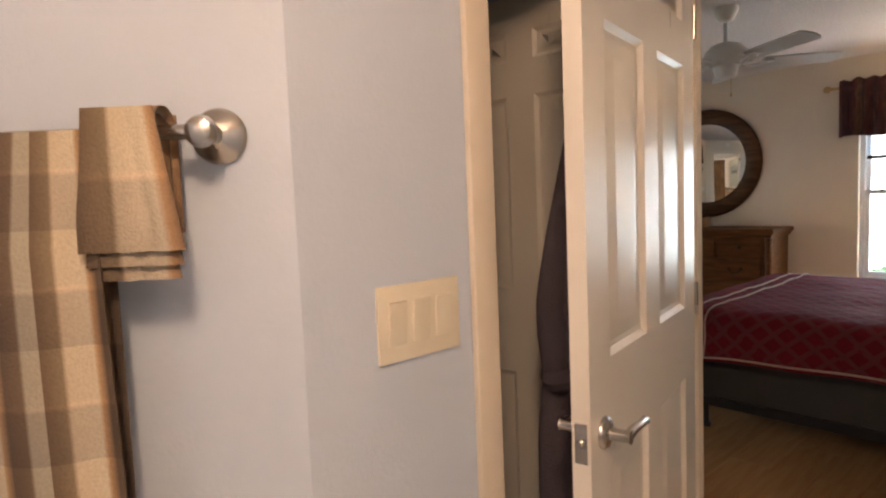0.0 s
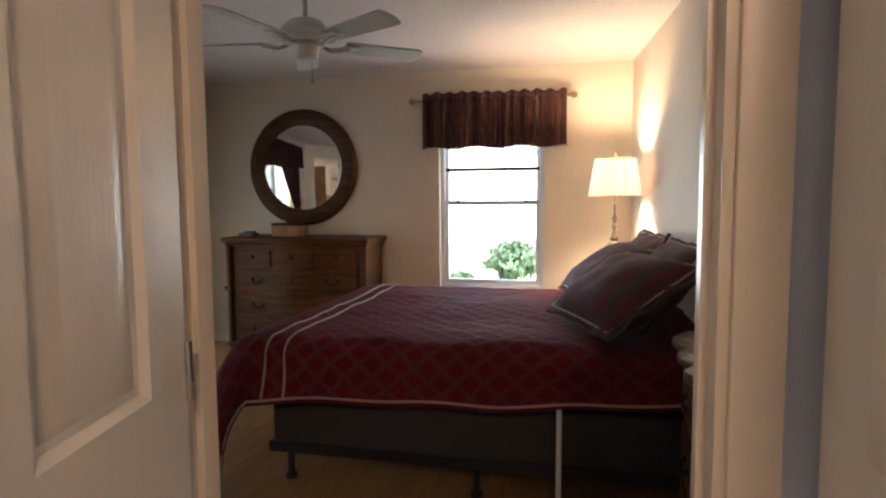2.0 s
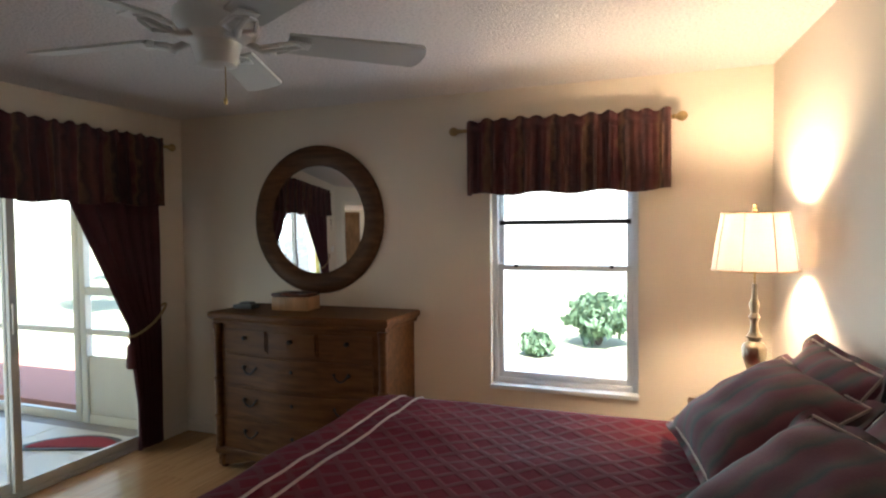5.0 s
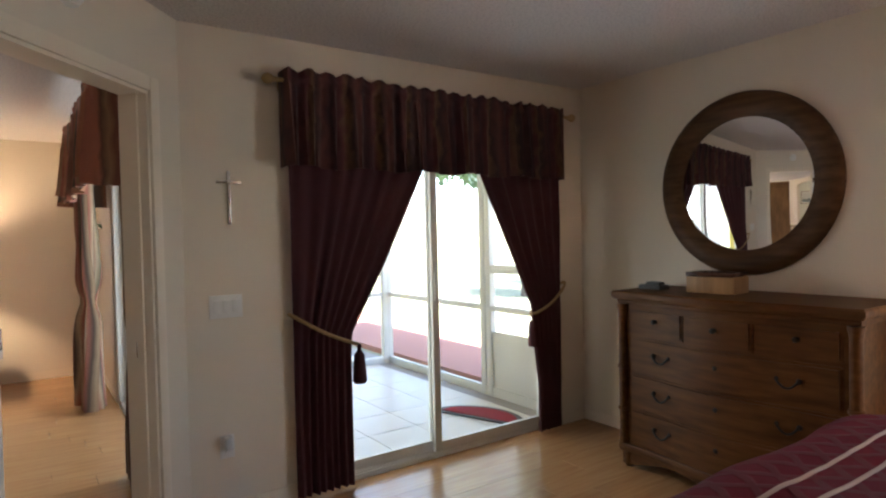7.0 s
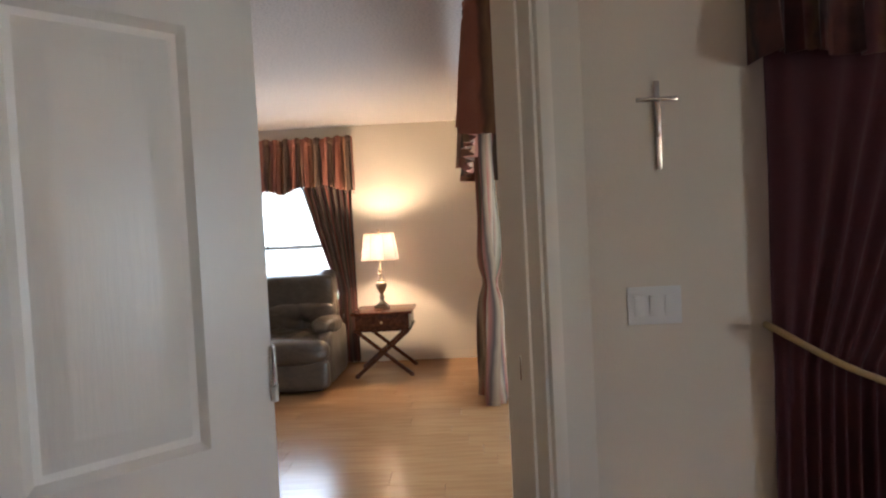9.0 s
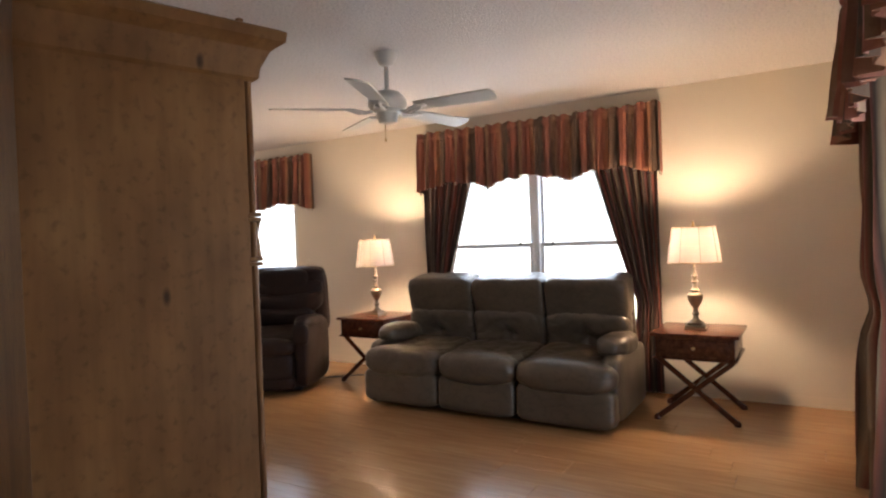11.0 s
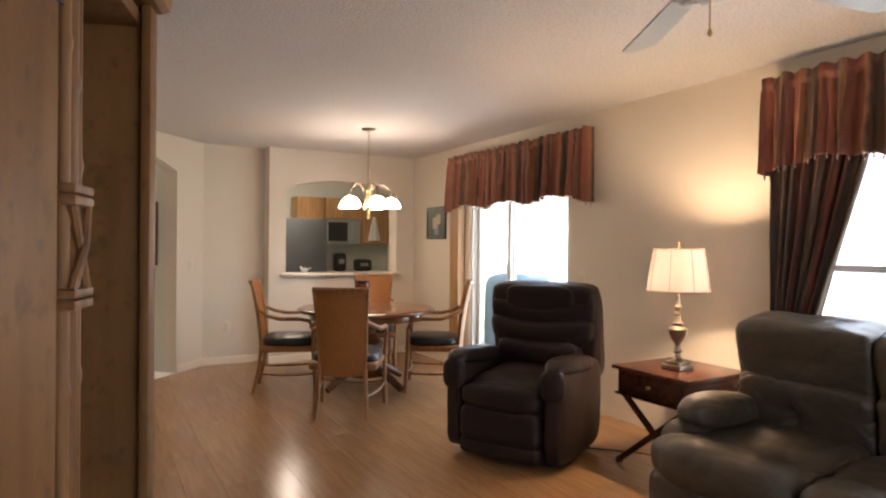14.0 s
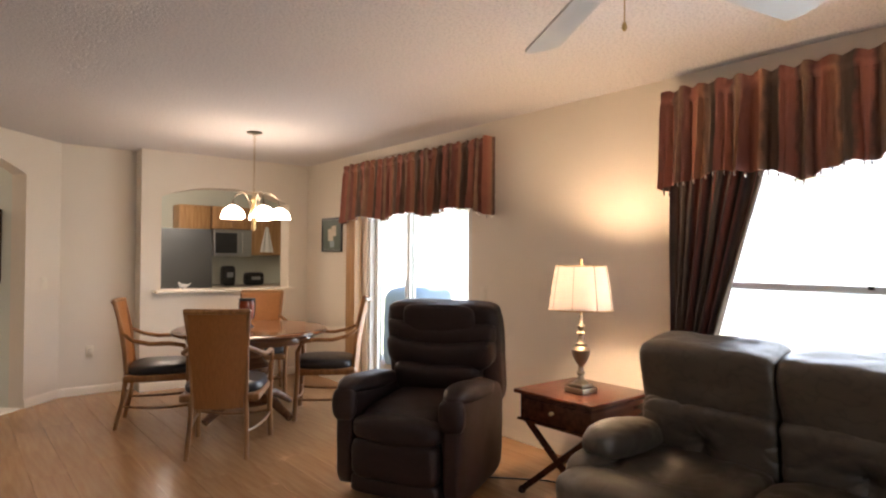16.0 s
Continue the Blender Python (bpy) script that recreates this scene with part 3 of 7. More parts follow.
# bathroom
wall_x("wall_bath_west", 0.20, 0.885, 2.09, -0.10, M_BLUE, "pale blue-grey bathroom wall with a closet doorway", [(1.31, 2.00, 0.0, 2.05)])
wall("wall_bath_angled", (0.20, 0.885), (-1.25, -0.70), M_BLUE, "pale blue-grey angled bathroom wall behind the towels", -0.10)
wall_x("wall_bath_east", 1.22, 1.25, 2.09, 0.10, M_BLUE, "pale blue-grey bathroom wall")
wall_y("wall_bath_jog", 1.25, 1.32, 2.60, 0.10, M_BLUE, "pale blue-grey bathroom wall")
wall_x("wall_bath_far_east", 2.50, -0.70, 1.25, 0.10, M_BLUE, "pale blue-grey bathroom wall")
wall_y("wall_bath_south", -0.70, -1.25, 2.60, -0.10, M_BLUE, "pale blue-grey bathroom wall")
wall_x("wall_closet_back", -0.75, 0.60, 2.09, -0.1, M_CREAM, "cream closet wall")
wall_x("wall_linen_back", 1.90, 1.35, 2.14, 0.1, M_CREAM, "cream linen closet wall")

# living room
wall_x("wall_living_west", XW, -4.80, YL + 0.12, -0.14, M_CREAM, "cream painted living room wall with a window and a sliding door", [(0.06, 2.02, 0.50, 2.02), (-3.46, -1.86, 0.0, 2.05)])
wall_y("wall_living_north", YL, XW - 0.14, XB - 0.12, 0.06, M_CREAM, "cream painted living room wall with sliding glass doors", [(-5.62, -3.60, 0.0, 2.06)])
wall_y("wall_lanai_south", YL + 0.06, XW - 0.14, XB - 0.12, 0.06, M_YELLOW, "yellow stucco porch wall with sliding glass doors", [(-5.62, -3.60, 0.0, 2.06)])
wall_x("wall_living_east", -2.06, -3.30, 2.80, 0.01, M_CREAM, "cream painted living room wall behind the wall unit")
# dining end: pass-through wall, set-back, angled archway
wall("wall_pass_through", (XW - 0.14, -4.78), (-5.38, -4.78), M_CREAM, "cream painted wall with an arched pass-through to the kitchen", -0.22, holes=[(0.38, 1.77, 1.0, 1.97)], arch=0.13)
wall("wall_dining_back", (-5.38, -5.00), (-4.72, -5.00), M_CREAM, "cream painted dining room wall", -0.10)
AX = Vector((0.7071, 0.7071))
A0 = Vector((-4.72, -5.00))
wall("wall_arch", A0[:], (A0 + AX * 2.60)[:], M_CREAM, "cream painted angled wall with an arched opening", -0.14, holes=[(0.42, 2.20, 0.0, 2.08)], arch=0.17)
HW0 = A0 + AX * 0.42 + Vector((0.7071, -0.7071)) * 0.14
wall("wall_hall", HW0[:], (HW0 + Vector((0.7071, -0.7071)) * 0.82)[:], M_HALL, "pale sage hall wall with a framed picture", -0.10)
wall_y("wall_living_south_east", -3.17, -2.88, -2.05, -0.12, M_CREAM, "cream painted wall")
# kitchen and the room beyond the arch
wall_y("wall_kitchen_south", -7.75, -8.34, -4.4, -0.1, M_HALL, "pale sage kitchen wall")
wall_x("wall_kitchen_west", -8.2, -7.75, -5.00, -0.14, M_HALL, "pale sage kitchen wall")
wall_x("wall_kitchen_east", -4.60, -7.75, -5.10, 0.1, M_HALL, "pale sage kitchen wall")
wall_y("wall_kitchen_north", -5.0, -8.34, XW - 0.14, 0.1, M_HALL, "pale sage kitchen wall")
wall_y("wall_study_south", -7.4, -4.5, 0.2, -0.1, M_CREAM, "cream painted far room wall")
wall_x("wall_study_east", 0.1, -8.9, -3.17, 0.1, M_CREAM, "cream painted far room wall")
wall_x("wall_study_west", -4.45, -8.9, -7.0, 0.1, M_CREAM, "cream painted far room wall")
wall_y("wall_study_north", -3.30, -2.05, 0.2, 0.1, M_CREAM, "cream painted far room wall")


def baseboard(a, b, side=1):
    """A moulded skirting along a wall face from a to b, standing into the room on the right of that direction."""
    a, b = Vector(a), Vector(b)
    d = b - a
    bm = B()
    L = d.length
    prof = [(0, 0), (-0.013, 0), (-0.013, 0.062), (-0.006, 0.078), (0, 0.08)]
    va = [bm.verts.new((0, y, z)) for y, z in prof]
    vb = [bm.verts.new((L, y, z)) for y, z in prof]
    for i in range(len(prof)):
        j = (i + 1) % len(prof)
        bm.faces.new((va[i], va[j], vb[j], vb[i]))
    bm.faces.new(va)
    bm.faces.new(vb[::-1])
    bmesh.ops.transform(bm, matrix=Matrix.Translation((a.x, a.y, 0.002)) @ Matrix.Rotation(math.atan2(d.y, d.x), 4, "Z"), verts=bm.verts)
    return struct("baseboard", bm, M_TRIM, "cream-white painted moulded baseboard along the wall", "baseboard")


for a, b in (((XW + 0.001, YL), (XW + 0.001, -1.84)), ((XW + 0.001, -3.48), (XW + 0.001, -4.78)),
             ((-5.38, -4.779), (XW, -4.779)), ((-4.72, -4.999), (-5.38, -4.999)), ((A0 + AX * 0.42)[:], A0[:]),
             ((XB, YN - 0.001), (1.28, YN - 0.001)), ((1.249, YN), (1.629, 2.19)), ((XB + 0.001, 3.63), (XB + 0.001, 4.20)),
             ((XB + 0.001, 6.08), (XB + 0.001, YN)), ((-5.64, YL - 0.001), (XW, YL - 0.001))):
    baseboard(a, b)


def casing(name, m, w, h, depth, material, label):
    """Door lining and casing round an opening that starts at the local origin and runs along x; the wall runs from y=0 to y=depth."""
    t = thing(name, m, label, "door frame", kind="structure")
    for x, nm in ((-0.0, "jamb"), (w, "jamb")):
        bm = B()
        sx = 0.018 if x == 0 else -0.018
        span(bm, (x, -0.004, 0), (x + sx, depth + 0.004, h))
        part(nm, bm, material, t)
    bm = B()
    span(bm, (0.018, -0.004, h - 0.018), (w - 0.018, depth + 0.004, h))
    part("head_jamb", bm, material, t)
    for y0, y1 in ((-0.018, -0.002), (depth + 0.002, depth + 0.018)):
        for x0, x1 in ((-0.060, 0.004), (w - 0.004, w + 0.060)):
            bm = B()
            span(bm, (x0, y0, 0), (x1, y1, h + 0.06), 0.005)
            part("casing", bm, material, t)
        bm = B()
        span(bm, (0.005, y0, h - 0.004), (w - 0.005, y1, h + 0.06), 0.005)
        part("casing", bm, material, t)
    bm = B()
    span(bm, (0.018, depth * 0.45, 0), (0.030, depth * 0.45 + 0.03, h - 0.018))
    span(bm, (w - 0.030, depth * 0.45, 0), (w - 0.018, depth * 0.45 + 0.03, h - 0.018))
    part("door_stop", bm, material, t)
    return t


def panel_door(name, m, w, h, material, label, metal=None, lever=True, rows=None):
    """A six-panel door leaf from the hinge at the origin along +x, 36 mm thick about y=0, with levers near its free edge."""
    t = thing(name, m, label, "door", kind="structure")
    th = 0.036
    st, mid = 0.105, 0.10
    pw = (w - 2 * st - mid) / 2
    rows = rows or [(0.20, 0.82), (1.10, 1.72), (1.83, h - 0.11)]
    xs = [(st, st + pw), (st + pw + mid, w - st)]
    bm = B()
    for x0, x1 in ((0, st), (st + pw, st + pw + mid), (w - st, w)):
        span(bm, (x0, -th / 2, 0.012), (x1, th / 2, h))
    zs = [0.012, *[z for r in rows for z in r], h]
    for z0, z1 in zip(zs[::2], zs[1::2]):
        for x0, x1 in xs:
            span(bm, (x0, -th / 2, z0), (x1, th / 2, z1))
    part("stile_and_rail", bm, material, t)
    for z0, z1 in rows:
        for x0, x1 in xs:
            bm = B()
            for sgn in (-1, 1):
                lo = [(x0, z0), (x1, z0), (x1, z1), (x0, z1)]
                steps = [(0.0, 0.018), (0.012, 0.008), (0.022, 0.006), (0.055, 0.014), (0.062, 0.014)]
                loops = []
                for ins, dep in steps:
                    loops.append([bm.verts.new((x + (ins if x == x0 else -ins), sgn * dep, z + (ins if z == z0 else -ins))) for x, z in lo])
                for a, b in zip(loops, loops[1:]):
                    for i in range(4):
                        bm.faces.new((a[i], a[(i + 1) % 4], b[(i + 1) % 4], b[i]))
                bm.faces.new(loops[-1])
            part("panel", bm, material, t, angle=20)
    if lever:
        mt = metal or M_NICKEL
        for sgn in (-1, 1):
            bm = B()
            lathe(bm, [(0.031, 0), (0.031, 0.004), (0.026, 0.010), (0.012, 0.013), (0.011, 0.045), (0.013, 0.052)], 20,
                  m=Matrix.Translation((w - 0.065, sgn * th / 2, 0.955)) @ Matrix.Rotation(radians(-90 * sgn), 4, "X"))
            y = sgn * (th / 2 + 0.045)
            tube(bm, [(w - 0.065, y, 0.955), (w - 0.10, y, 0.958), (w - 0.14, y, 0.955), (w - 0.175, y, 0.950), (w - 0.185, y - sgn * 0.008, 0.949)], 0.010, 10, 0.007)
            part("lever_handle", bm, mt, t, "brushed nickel lever handle")
        bm = B()
        span(bm, (w - 0.0005, -0.012, 0.915), (w + 0.002, 0.012, 0.99))
        rod(bm, (w, 0, 0.953), (w + 0.012, 0, 0.953), 0.008, 0.006)
        part("latch_plate", bm, mt, t, "nickel latch plate")
    for z in (0.25, 1.10, 1.85):
        bm = B()
        rod(bm, (0.0, th / 2 + 0.004, z - 0.045), (0.0, th / 2 + 0.004, z + 0.045), 0.006, n=10)
        span(bm, (-0.002, -0.014, z - 0.044), (0.001, th / 2, z + 0.044))
        part("hinge", bm, M_NICKEL, t, "nickel hinge")
    return t


# bathroom doorway, its open leaf, the closet and linen doors
casing("door_frame_1", pose(0.215, 2.09, 0), 0.82, 2.05, 0.10, M_TRIM, "cream painted door frame between bathroom and bedroom")
panel_door("door_1", pose(0.250, 2.064, 0, 0, 0, -78.2), 0.765, 2.03, M_DOORW, "white six-panel bathroom door standing open", rows=[(0.20, 0.90), (1.09, 1.72), (1.83, 1.92)])
casing("door_frame_2", pose(0.20, 1.31, 0, 0, 0, 90), 0.69, 2.05, 0.10, M_TRIM, "cream painted closet door frame in the bathroom")
panel_door("door_2", pose(0.10, 1.985, 0, 0, 0, 186), 0.66, 2.03, M_DOORW, "white six-panel closet door in shade", metal=M_IRON)
panel_door("door_3", pose(1.137, 2.03, 0, 0, 0, -88.5), 0.72, 2.03, M_DOORW, "white panelled closet door folded back against the wall", lever=False)
# bedroom to living room
ang = math.degrees(math.atan2(DY, DX))
mj = Matrix.Translation((PJ[0].x, PJ[0].y, 0)) @ Matrix.Rotation(radians(ang), 4, "Z") @ Matrix.Translation((0, -0.12, 0))
casing("door_frame_4", mj, 0.92, 2.05, 0.12, M_TRIM, "cream painted door frame between bedroom and living room")
panel_door("door_4", pose(-1.985, 2.915, 0, 0, 0, -46), 0.78, 2.03, M_DOORW, "white six-panel bedroom door standing open", rows=[(0.20, 0.885), (1.005, 1.64), (1.752, 1.92)])
bm = B()
span(bm, (0.014, 0.040, 0.885), (0.0195, 0.070, 0.955), 0.0015)
t = thing("strike_plate", mj, "nickel strike plate on the door jamb", "strike plate")
part("plate", bm, M_NICKEL, t)


def sliding_door(name, m, w, h, label, mid=0.5):
    """An aluminium sliding glass door in an opening that runs along x from the origin."""
    t = thing(name, m, label, "sliding door", kind="structure")
    bm = B()
    for a, b in (((0, -0.05, 0.004), (0.035, 0.05, h - 0.002)), ((w - 0.035, -0.05, 0.004), (w, 0.05, h - 0.002))):
        span(bm, a, b, 0.004)
    span(bm, (0.035, -0.05, h - 0.04), (w - 0.035, 0.05, h - 0.002), 0.004)
    part("outer_frame", bm, M_ALU, t)
    bm = B()
    span(bm, (0.035, -0.055, 0.002), (w - 0.035, 0.055, 0.014))
    for y in (-0.045, -0.012, 0.012, 0.045):
        span(bm, (0.035, y - 0.003, 0.014), (w - 0.035, y + 0.003, 0.030))
    part("track", bm, M_ALU, t, "grooved aluminium floor track")
    xm = w * mid
    for x0, x1, y in ((0.036, xm + 0.025, 0.024), (xm - 0.025, w - 0.036, -0.024)):
        s = part("sash", B_sash(x0, x1, y, h), M_ALU, t)
        bm = B()
        span(bm, (x0 + 0.045, y - 0.003, 0.085), (x1 - 0.045, y + 0.003, h - 0.095))
        g = part("pane", bm, M_GLASS, s, "clear glass pane")
        g.visible_shadow = False
    bm = B()
    span(bm, (xm - 0.018, -0.058, 0.98), (xm + 0.006, -0.044, 1.16), 0.004)
    part("pull_handle", bm, M_ALU, t)
    return t


def B_sash(x0, x1, y, h):
    bm = B()
    for a, b in (((x0, y - 0.014, 0.03), (x0 + 0.048, y + 0.014, h - 0.045)), ((x1 - 0.048, y - 0.014, 0.03), (x1, y + 0.014, h - 0.045)),
                 ((x0 + 0.048, y - 0.014, 0.03), (x1 - 0.048, y + 0.014, 0.09)), ((x0 + 0.048, y - 0.014, h - 0.10), (x1 - 0.048, y + 0.014, h - 0.045))):
        span(bm, a, b, 0.003)
    return bm


sliding_door("sliding_door_1", pose(-2.92, 4.20, 0, 0, 0, 90), 1.86, 2.06, "white aluminium sliding glass door from bedroom to porch", 0.485)
sliding_door("sliding_door_2", pose(XW - 0.07, -3.46, 0, 0, 0, 90), 1.60, 2.05, "white aluminium sliding glass door by the dining table", 0.42)
sliding_door("sliding_door_3", pose(-3.60, YL + 0.06, 0, 0, 0, 180), 2.02, 2.06, "white aluminium sliding glass door from living room to porch")


def sash_window(name, m, w, h, label, halves=1, mid=0.53):
    """A single-hung vinyl window in an opening from the local origin along x and z, facing -y into the room."""
    t = thing(name, m, label, "window", kind="structure")
    bm = B()
    for a, b in (((0, 0.0, 0), (0.035, 0.07, h)), ((w - 0.035, 0.0, 0), (w, 0.07, h)), ((0.035, 0, 0), (w - 0.035, 0.07, 0.04)), ((0.035, 0, h - 0.035), (w - 0.035, 0.07, h))):
        span(bm, a, b, 0.003)
    part("window_frame", bm, M_VINYL, t)
    bm = B()
    span(bm, (-0.004, -0.075, -0.022), (w + 0.004, 0.02, 0.006), 0.006)
    part("window_sill", bm, M_VINYL, t, "white marble window sill")
    step = w / halves
    if halves > 1:
        bm = B()
        span(bm, (step - 0.03, -0.004, 0.04), (step + 0.03, 0.066, h - 0.035), 0.003)
        part("mullion", bm, M_VINYL, t)
    for k in range(halves):
        x0, x1 = k * step + 0.036, (k + 1) * step - 0.036
        zm = h * mid
        for z0, z1, y in ((0.041, zm + 0.02, 0.018), (zm - 0.02, h - 0.036, 0.048)):
            bm = B()
            for a, b in (((x0, y - 0.012, z0), (x0 + 0.035, y + 0.012, z1)), ((x1 - 0.035, y - 0.012, z0), (x1, y + 0.012, z1)),
                         ((x0 + 0.035, y - 0.012, z0), (x1 - 0.035, y + 0.012, z0 + 0.04)), ((x0 + 0.035, y - 0.012, z1 - 0.035), (x1 - 0.035, y + 0.012, z1))):
                span(bm, a, b, 0.002)
            s = part("sash", bm, M_VINYL, t)
            bm = B()
            span(bm, (x0 + 0.03, y - 0.003, z0 + 0.035), (x1 - 0.03, y + 0.003, z1 - 0.03))
            g = part("pane", bm, M_GLASS, s, "clear glass pane")
            g.visible_shadow = False
        for x in (x0 + 0.12, x1 - 0.12):
            bm = B()
            span(bm, (x - 0.012, -0.010, zm + 0.004), (x + 0.012, 0.006, zm + 0.022), 0.002)
            part("sash_latch", bm, M_IRON, t)
    return t


w1 = sash_window("window_1", pose(-0.345, YN + 0.05, 0.57), 0.90, 1.41, "white single-hung bedroom window with bright daylight")
bm = B()
span(bm, (0.045, 0.005, 1.02), (0.855, 0.017, 1.05), 0.002)
part("blind_bottom_rail", bm, M_IRON, w1, "dark bottom rail of a raised blind")
for k in range(10):
    bm = B()
    span(bm, (0.045, 0.0, 1.062 + k * 0.027), (0.855, 0.022, 1.0635 + k * 0.027))
    part("blind_slat", bm, M_WHITEP, w1)
sash_window("window_2", pose(XW - 0.04, 0.06, 0.50, 0, 0, 90), 1.96, 1.52, "white double single-hung living room window", 2, 0.475)

# ---- porch and outdoors ----
bm = B()
span(bm, (-7.4, 3.74, -0.10), (-2.97, 6.42, -0.028))
lanai = struct("porch_floor", bm, M_GROUT, "cream tiled screened-porch floor", "floor")
bm = B()
span(bm, (-400, -400, -0.30), (400, 400, -0.13))
struct("ground", bm, M_GRASS, "pale sunlit lawn round the house", "ground")
bm = B()
span(bm, (-12, 6.75, -0.13), (4, 8.3, -0.06))
struct("pavement", bm, M_MULCH, "red brick-coloured garden path beside the house", "pavement")


def screen_wall(name, m, xs, h, rail, label, kick=None):
    """Aluminium posts with a mid rail, a foot rail and a head beam; kick: bays (index) with a solid lower panel."""
    t = thing(name, m, label, "screen wall", kind="structure")
    for x in xs:
        bm = B()
        span(bm, (x - 0.03, -0.03, -0.028), (x + 0.03, 0.03, h), 0.003)
        part("post", bm, M_ALU, t)
    for i, (a, b) in enumerate(zip(xs, xs[1:])):
        for z0, z1 in ((-0.028, 0.05), (rail, rail + 0.045), (h - 0.10, h)):
            bm = B()
            span(bm, (a + 0.03, -0.022, z0), (b - 0.03, 0.022, z1), 0.003)
            part("rail", bm, M_ALU, t)
        if kick is not None and i in kick:
            bm = B()
            span(bm, (a + 0.032, -0.012, 0.052), (b - 0.032, 0.012, rail * 0.75), 0.003)
            part("kick_panel", bm, M_ALU, t)
            bm = B()
            span(bm, (a + 0.03, -0.022, 1.05), (b - 0.03, 0.022, 1.12), 0.003)
            part("rail", bm, M_ALU, t)
    return t


screen_wall("screen_wall_north", pose(-5.66, 6.34, 0), [0.0, 0.86, 1.72, 1.80, 2.66], 2.40, 0.72, "cream aluminium screen wall of the porch", {3})
screen_wall("screen_wall_west", pose(-5.66, 3.80, 0, 0, 0, 90), [0.0, 0.85, 1.70, 2.48], 2.40, 0.72, "cream aluminium screen wall of the porch")


def leaf_mass(bm, c, r, count, size, squash=0.8, seed=1):
    """Many small bent leaf cards spread unevenly through a lumpy volume."""
    rnd = random.Random(seed)
    for _ in range(count):
        d = Vector((rnd.gauss(0, 1), rnd.gauss(0, 1), rnd.gauss(0, 1))).normalized()
        k = rnd.random() ** 0.45 * (0.75 + 0.5 * noise.noise(d * 2.2 + Vector((seed, 0, 0))))
        p = Vector(c) + Vector((d.x * r, d.y * r, d.z * r * squash)) * k
        m = Matrix.Translation(p) @ Euler((rnd.uniform(0, 6), rnd.uniform(0, 6), rnd.uniform(0, 6))).to_matrix().to_4x4()
        s = size * rnd.uniform(0.6, 1.4)
        q = [bm.verts.new(m @ Vector(v)) for v in ((-s, 0, 0), (0, -s * 0.4, s * 0.12), (s, 0, 0), (0, s * 0.4, s * 0.12))]
        bm.faces.new(q)


def shrub(x, y, r, h, seed):
    t = thing("shrub", pose(x, y, -0.13), "dense green leafy garden shrub", "shrub", "garden shrubs")
    bm = B()
    for k in range(5):
        a = k * 1.3 + seed
        tube(bm, [(0, 0, 0), (0.2 * r * math.cos(a), 0.2 * r * math.sin(a), h * 0.3), (0.5 * r * math.cos(a), 0.5 * r * math.sin(a), h * 0.6)], 0.03, 6, 0.012)
    part("stem", bm, M_BARK, t)
    bm = B()
    leaf_mass(bm, (0, 0, h * 0.52), r, 2600, 0.07, h / (2 * r), seed)
    part("foliage", bm, M_LEAF, t)


def tree(x, y, h, r, seed):
    t = thing("tree", pose(x, y, -0.13), "tall leafy green garden tree", "tree", "garden trees")
    rnd = random.Random(seed)
    bm = B()
    tube(bm, [(0, 0, 0), (0.1, 0.05, h * 0.25), (0.05, 0.1, h * 0.55), (0.15, 0, h * 0.85)], 0.22, 10, 0.05)
    for k in range(9):
        a, z = k * 0.7 + seed, h * (0.35 + 0.05 * k)
        tube(bm, arc((0.05, 0.05, z), (r * 0.4 * math.cos(a), r * 0.4 * math.sin(a), z + h * 0.10), (r * 0.8 * math.cos(a), r * 0.8 * math.sin(a), z + h * 0.12), 5), 0.08, 6, 0.02)
    part("trunk", bm, M_BARK, t)
    bm = B()
    for k in range(9):
        a = k * 0.7 + seed
        leaf_mass(bm, (r * 0.6 * math.cos(a), r * 0.6 * math.sin(a), h * (0.45 + 0.05 * k)), r * 0.5, 700, 0.16, 0.7, seed * 10 + k)
    part("crown", bm, M_LEAF, t)


def house(x, y, w, d, yaw, label, openings=3):
    t = thing("neighbour_house", pose(x, y, -0.13, 0, 0, yaw), label, "house", "houses next door")
    bm = B()
    span(bm, (-w / 2, 0, 0), (w / 2, d, 3.0))
    part("wall", bm, M_STUCCO, t)
    bm = B()
    v = [bm.verts.new(p) for p in ((-w / 2 - 0.12, -0.12, 3.0), (w / 2 + 0.12, -0.12, 3.0), (w / 2 + 0.12, d + 0.12, 3.0), (-w / 2 - 0.12, d + 0.12, 3.0), (-w / 2 + 2, d / 2, 4.6), (w / 2 - 2, d / 2, 4.6))]
    for f in ((0, 1, 5, 4), (1, 2, 5), (2, 3, 4, 5), (3, 0, 4), (3, 2, 1, 0)):
        bm.faces.new([v[i] for i in f])
    part("roof", bm, M_ROOF, t)
    for k in range(openings):
        xx = -w / 2 + w * (k + 0.5) / 3
        bm = B()
        span(bm, (xx - 0.6, -0.03, 0.9), (xx + 0.6, 0.02, 2.1), 0.01)
        wv = part("window", bm, M_VINYL, t)
        bm = B()
        span(bm, (xx - 0.54, -0.04, 0.96), (xx + 0.54, -0.034, 2.04))
        part("pane", bm, M_VINYL, wv)


house(-3.0, 20.0, 26, 8, 0, "white stucco neighbouring house in bright sun", 0)
house(-16.0, -1.5, 22, 8, 90, "white stucco neighbouring house in bright sun")
house(-16.5, -25.5, 24, 8, 90, "white stucco neighbouring house in bright sun")
shrub(-0.25, 11.6, 0.62, 0.80, 3)
shrub(-0.95, 10.6, 0.24, 0.30, 5)
tree(-17.0, 19.0, 7.5, 3.0, 2)
tree(-10.5, 13.0, 8.0, 3.2, 4)


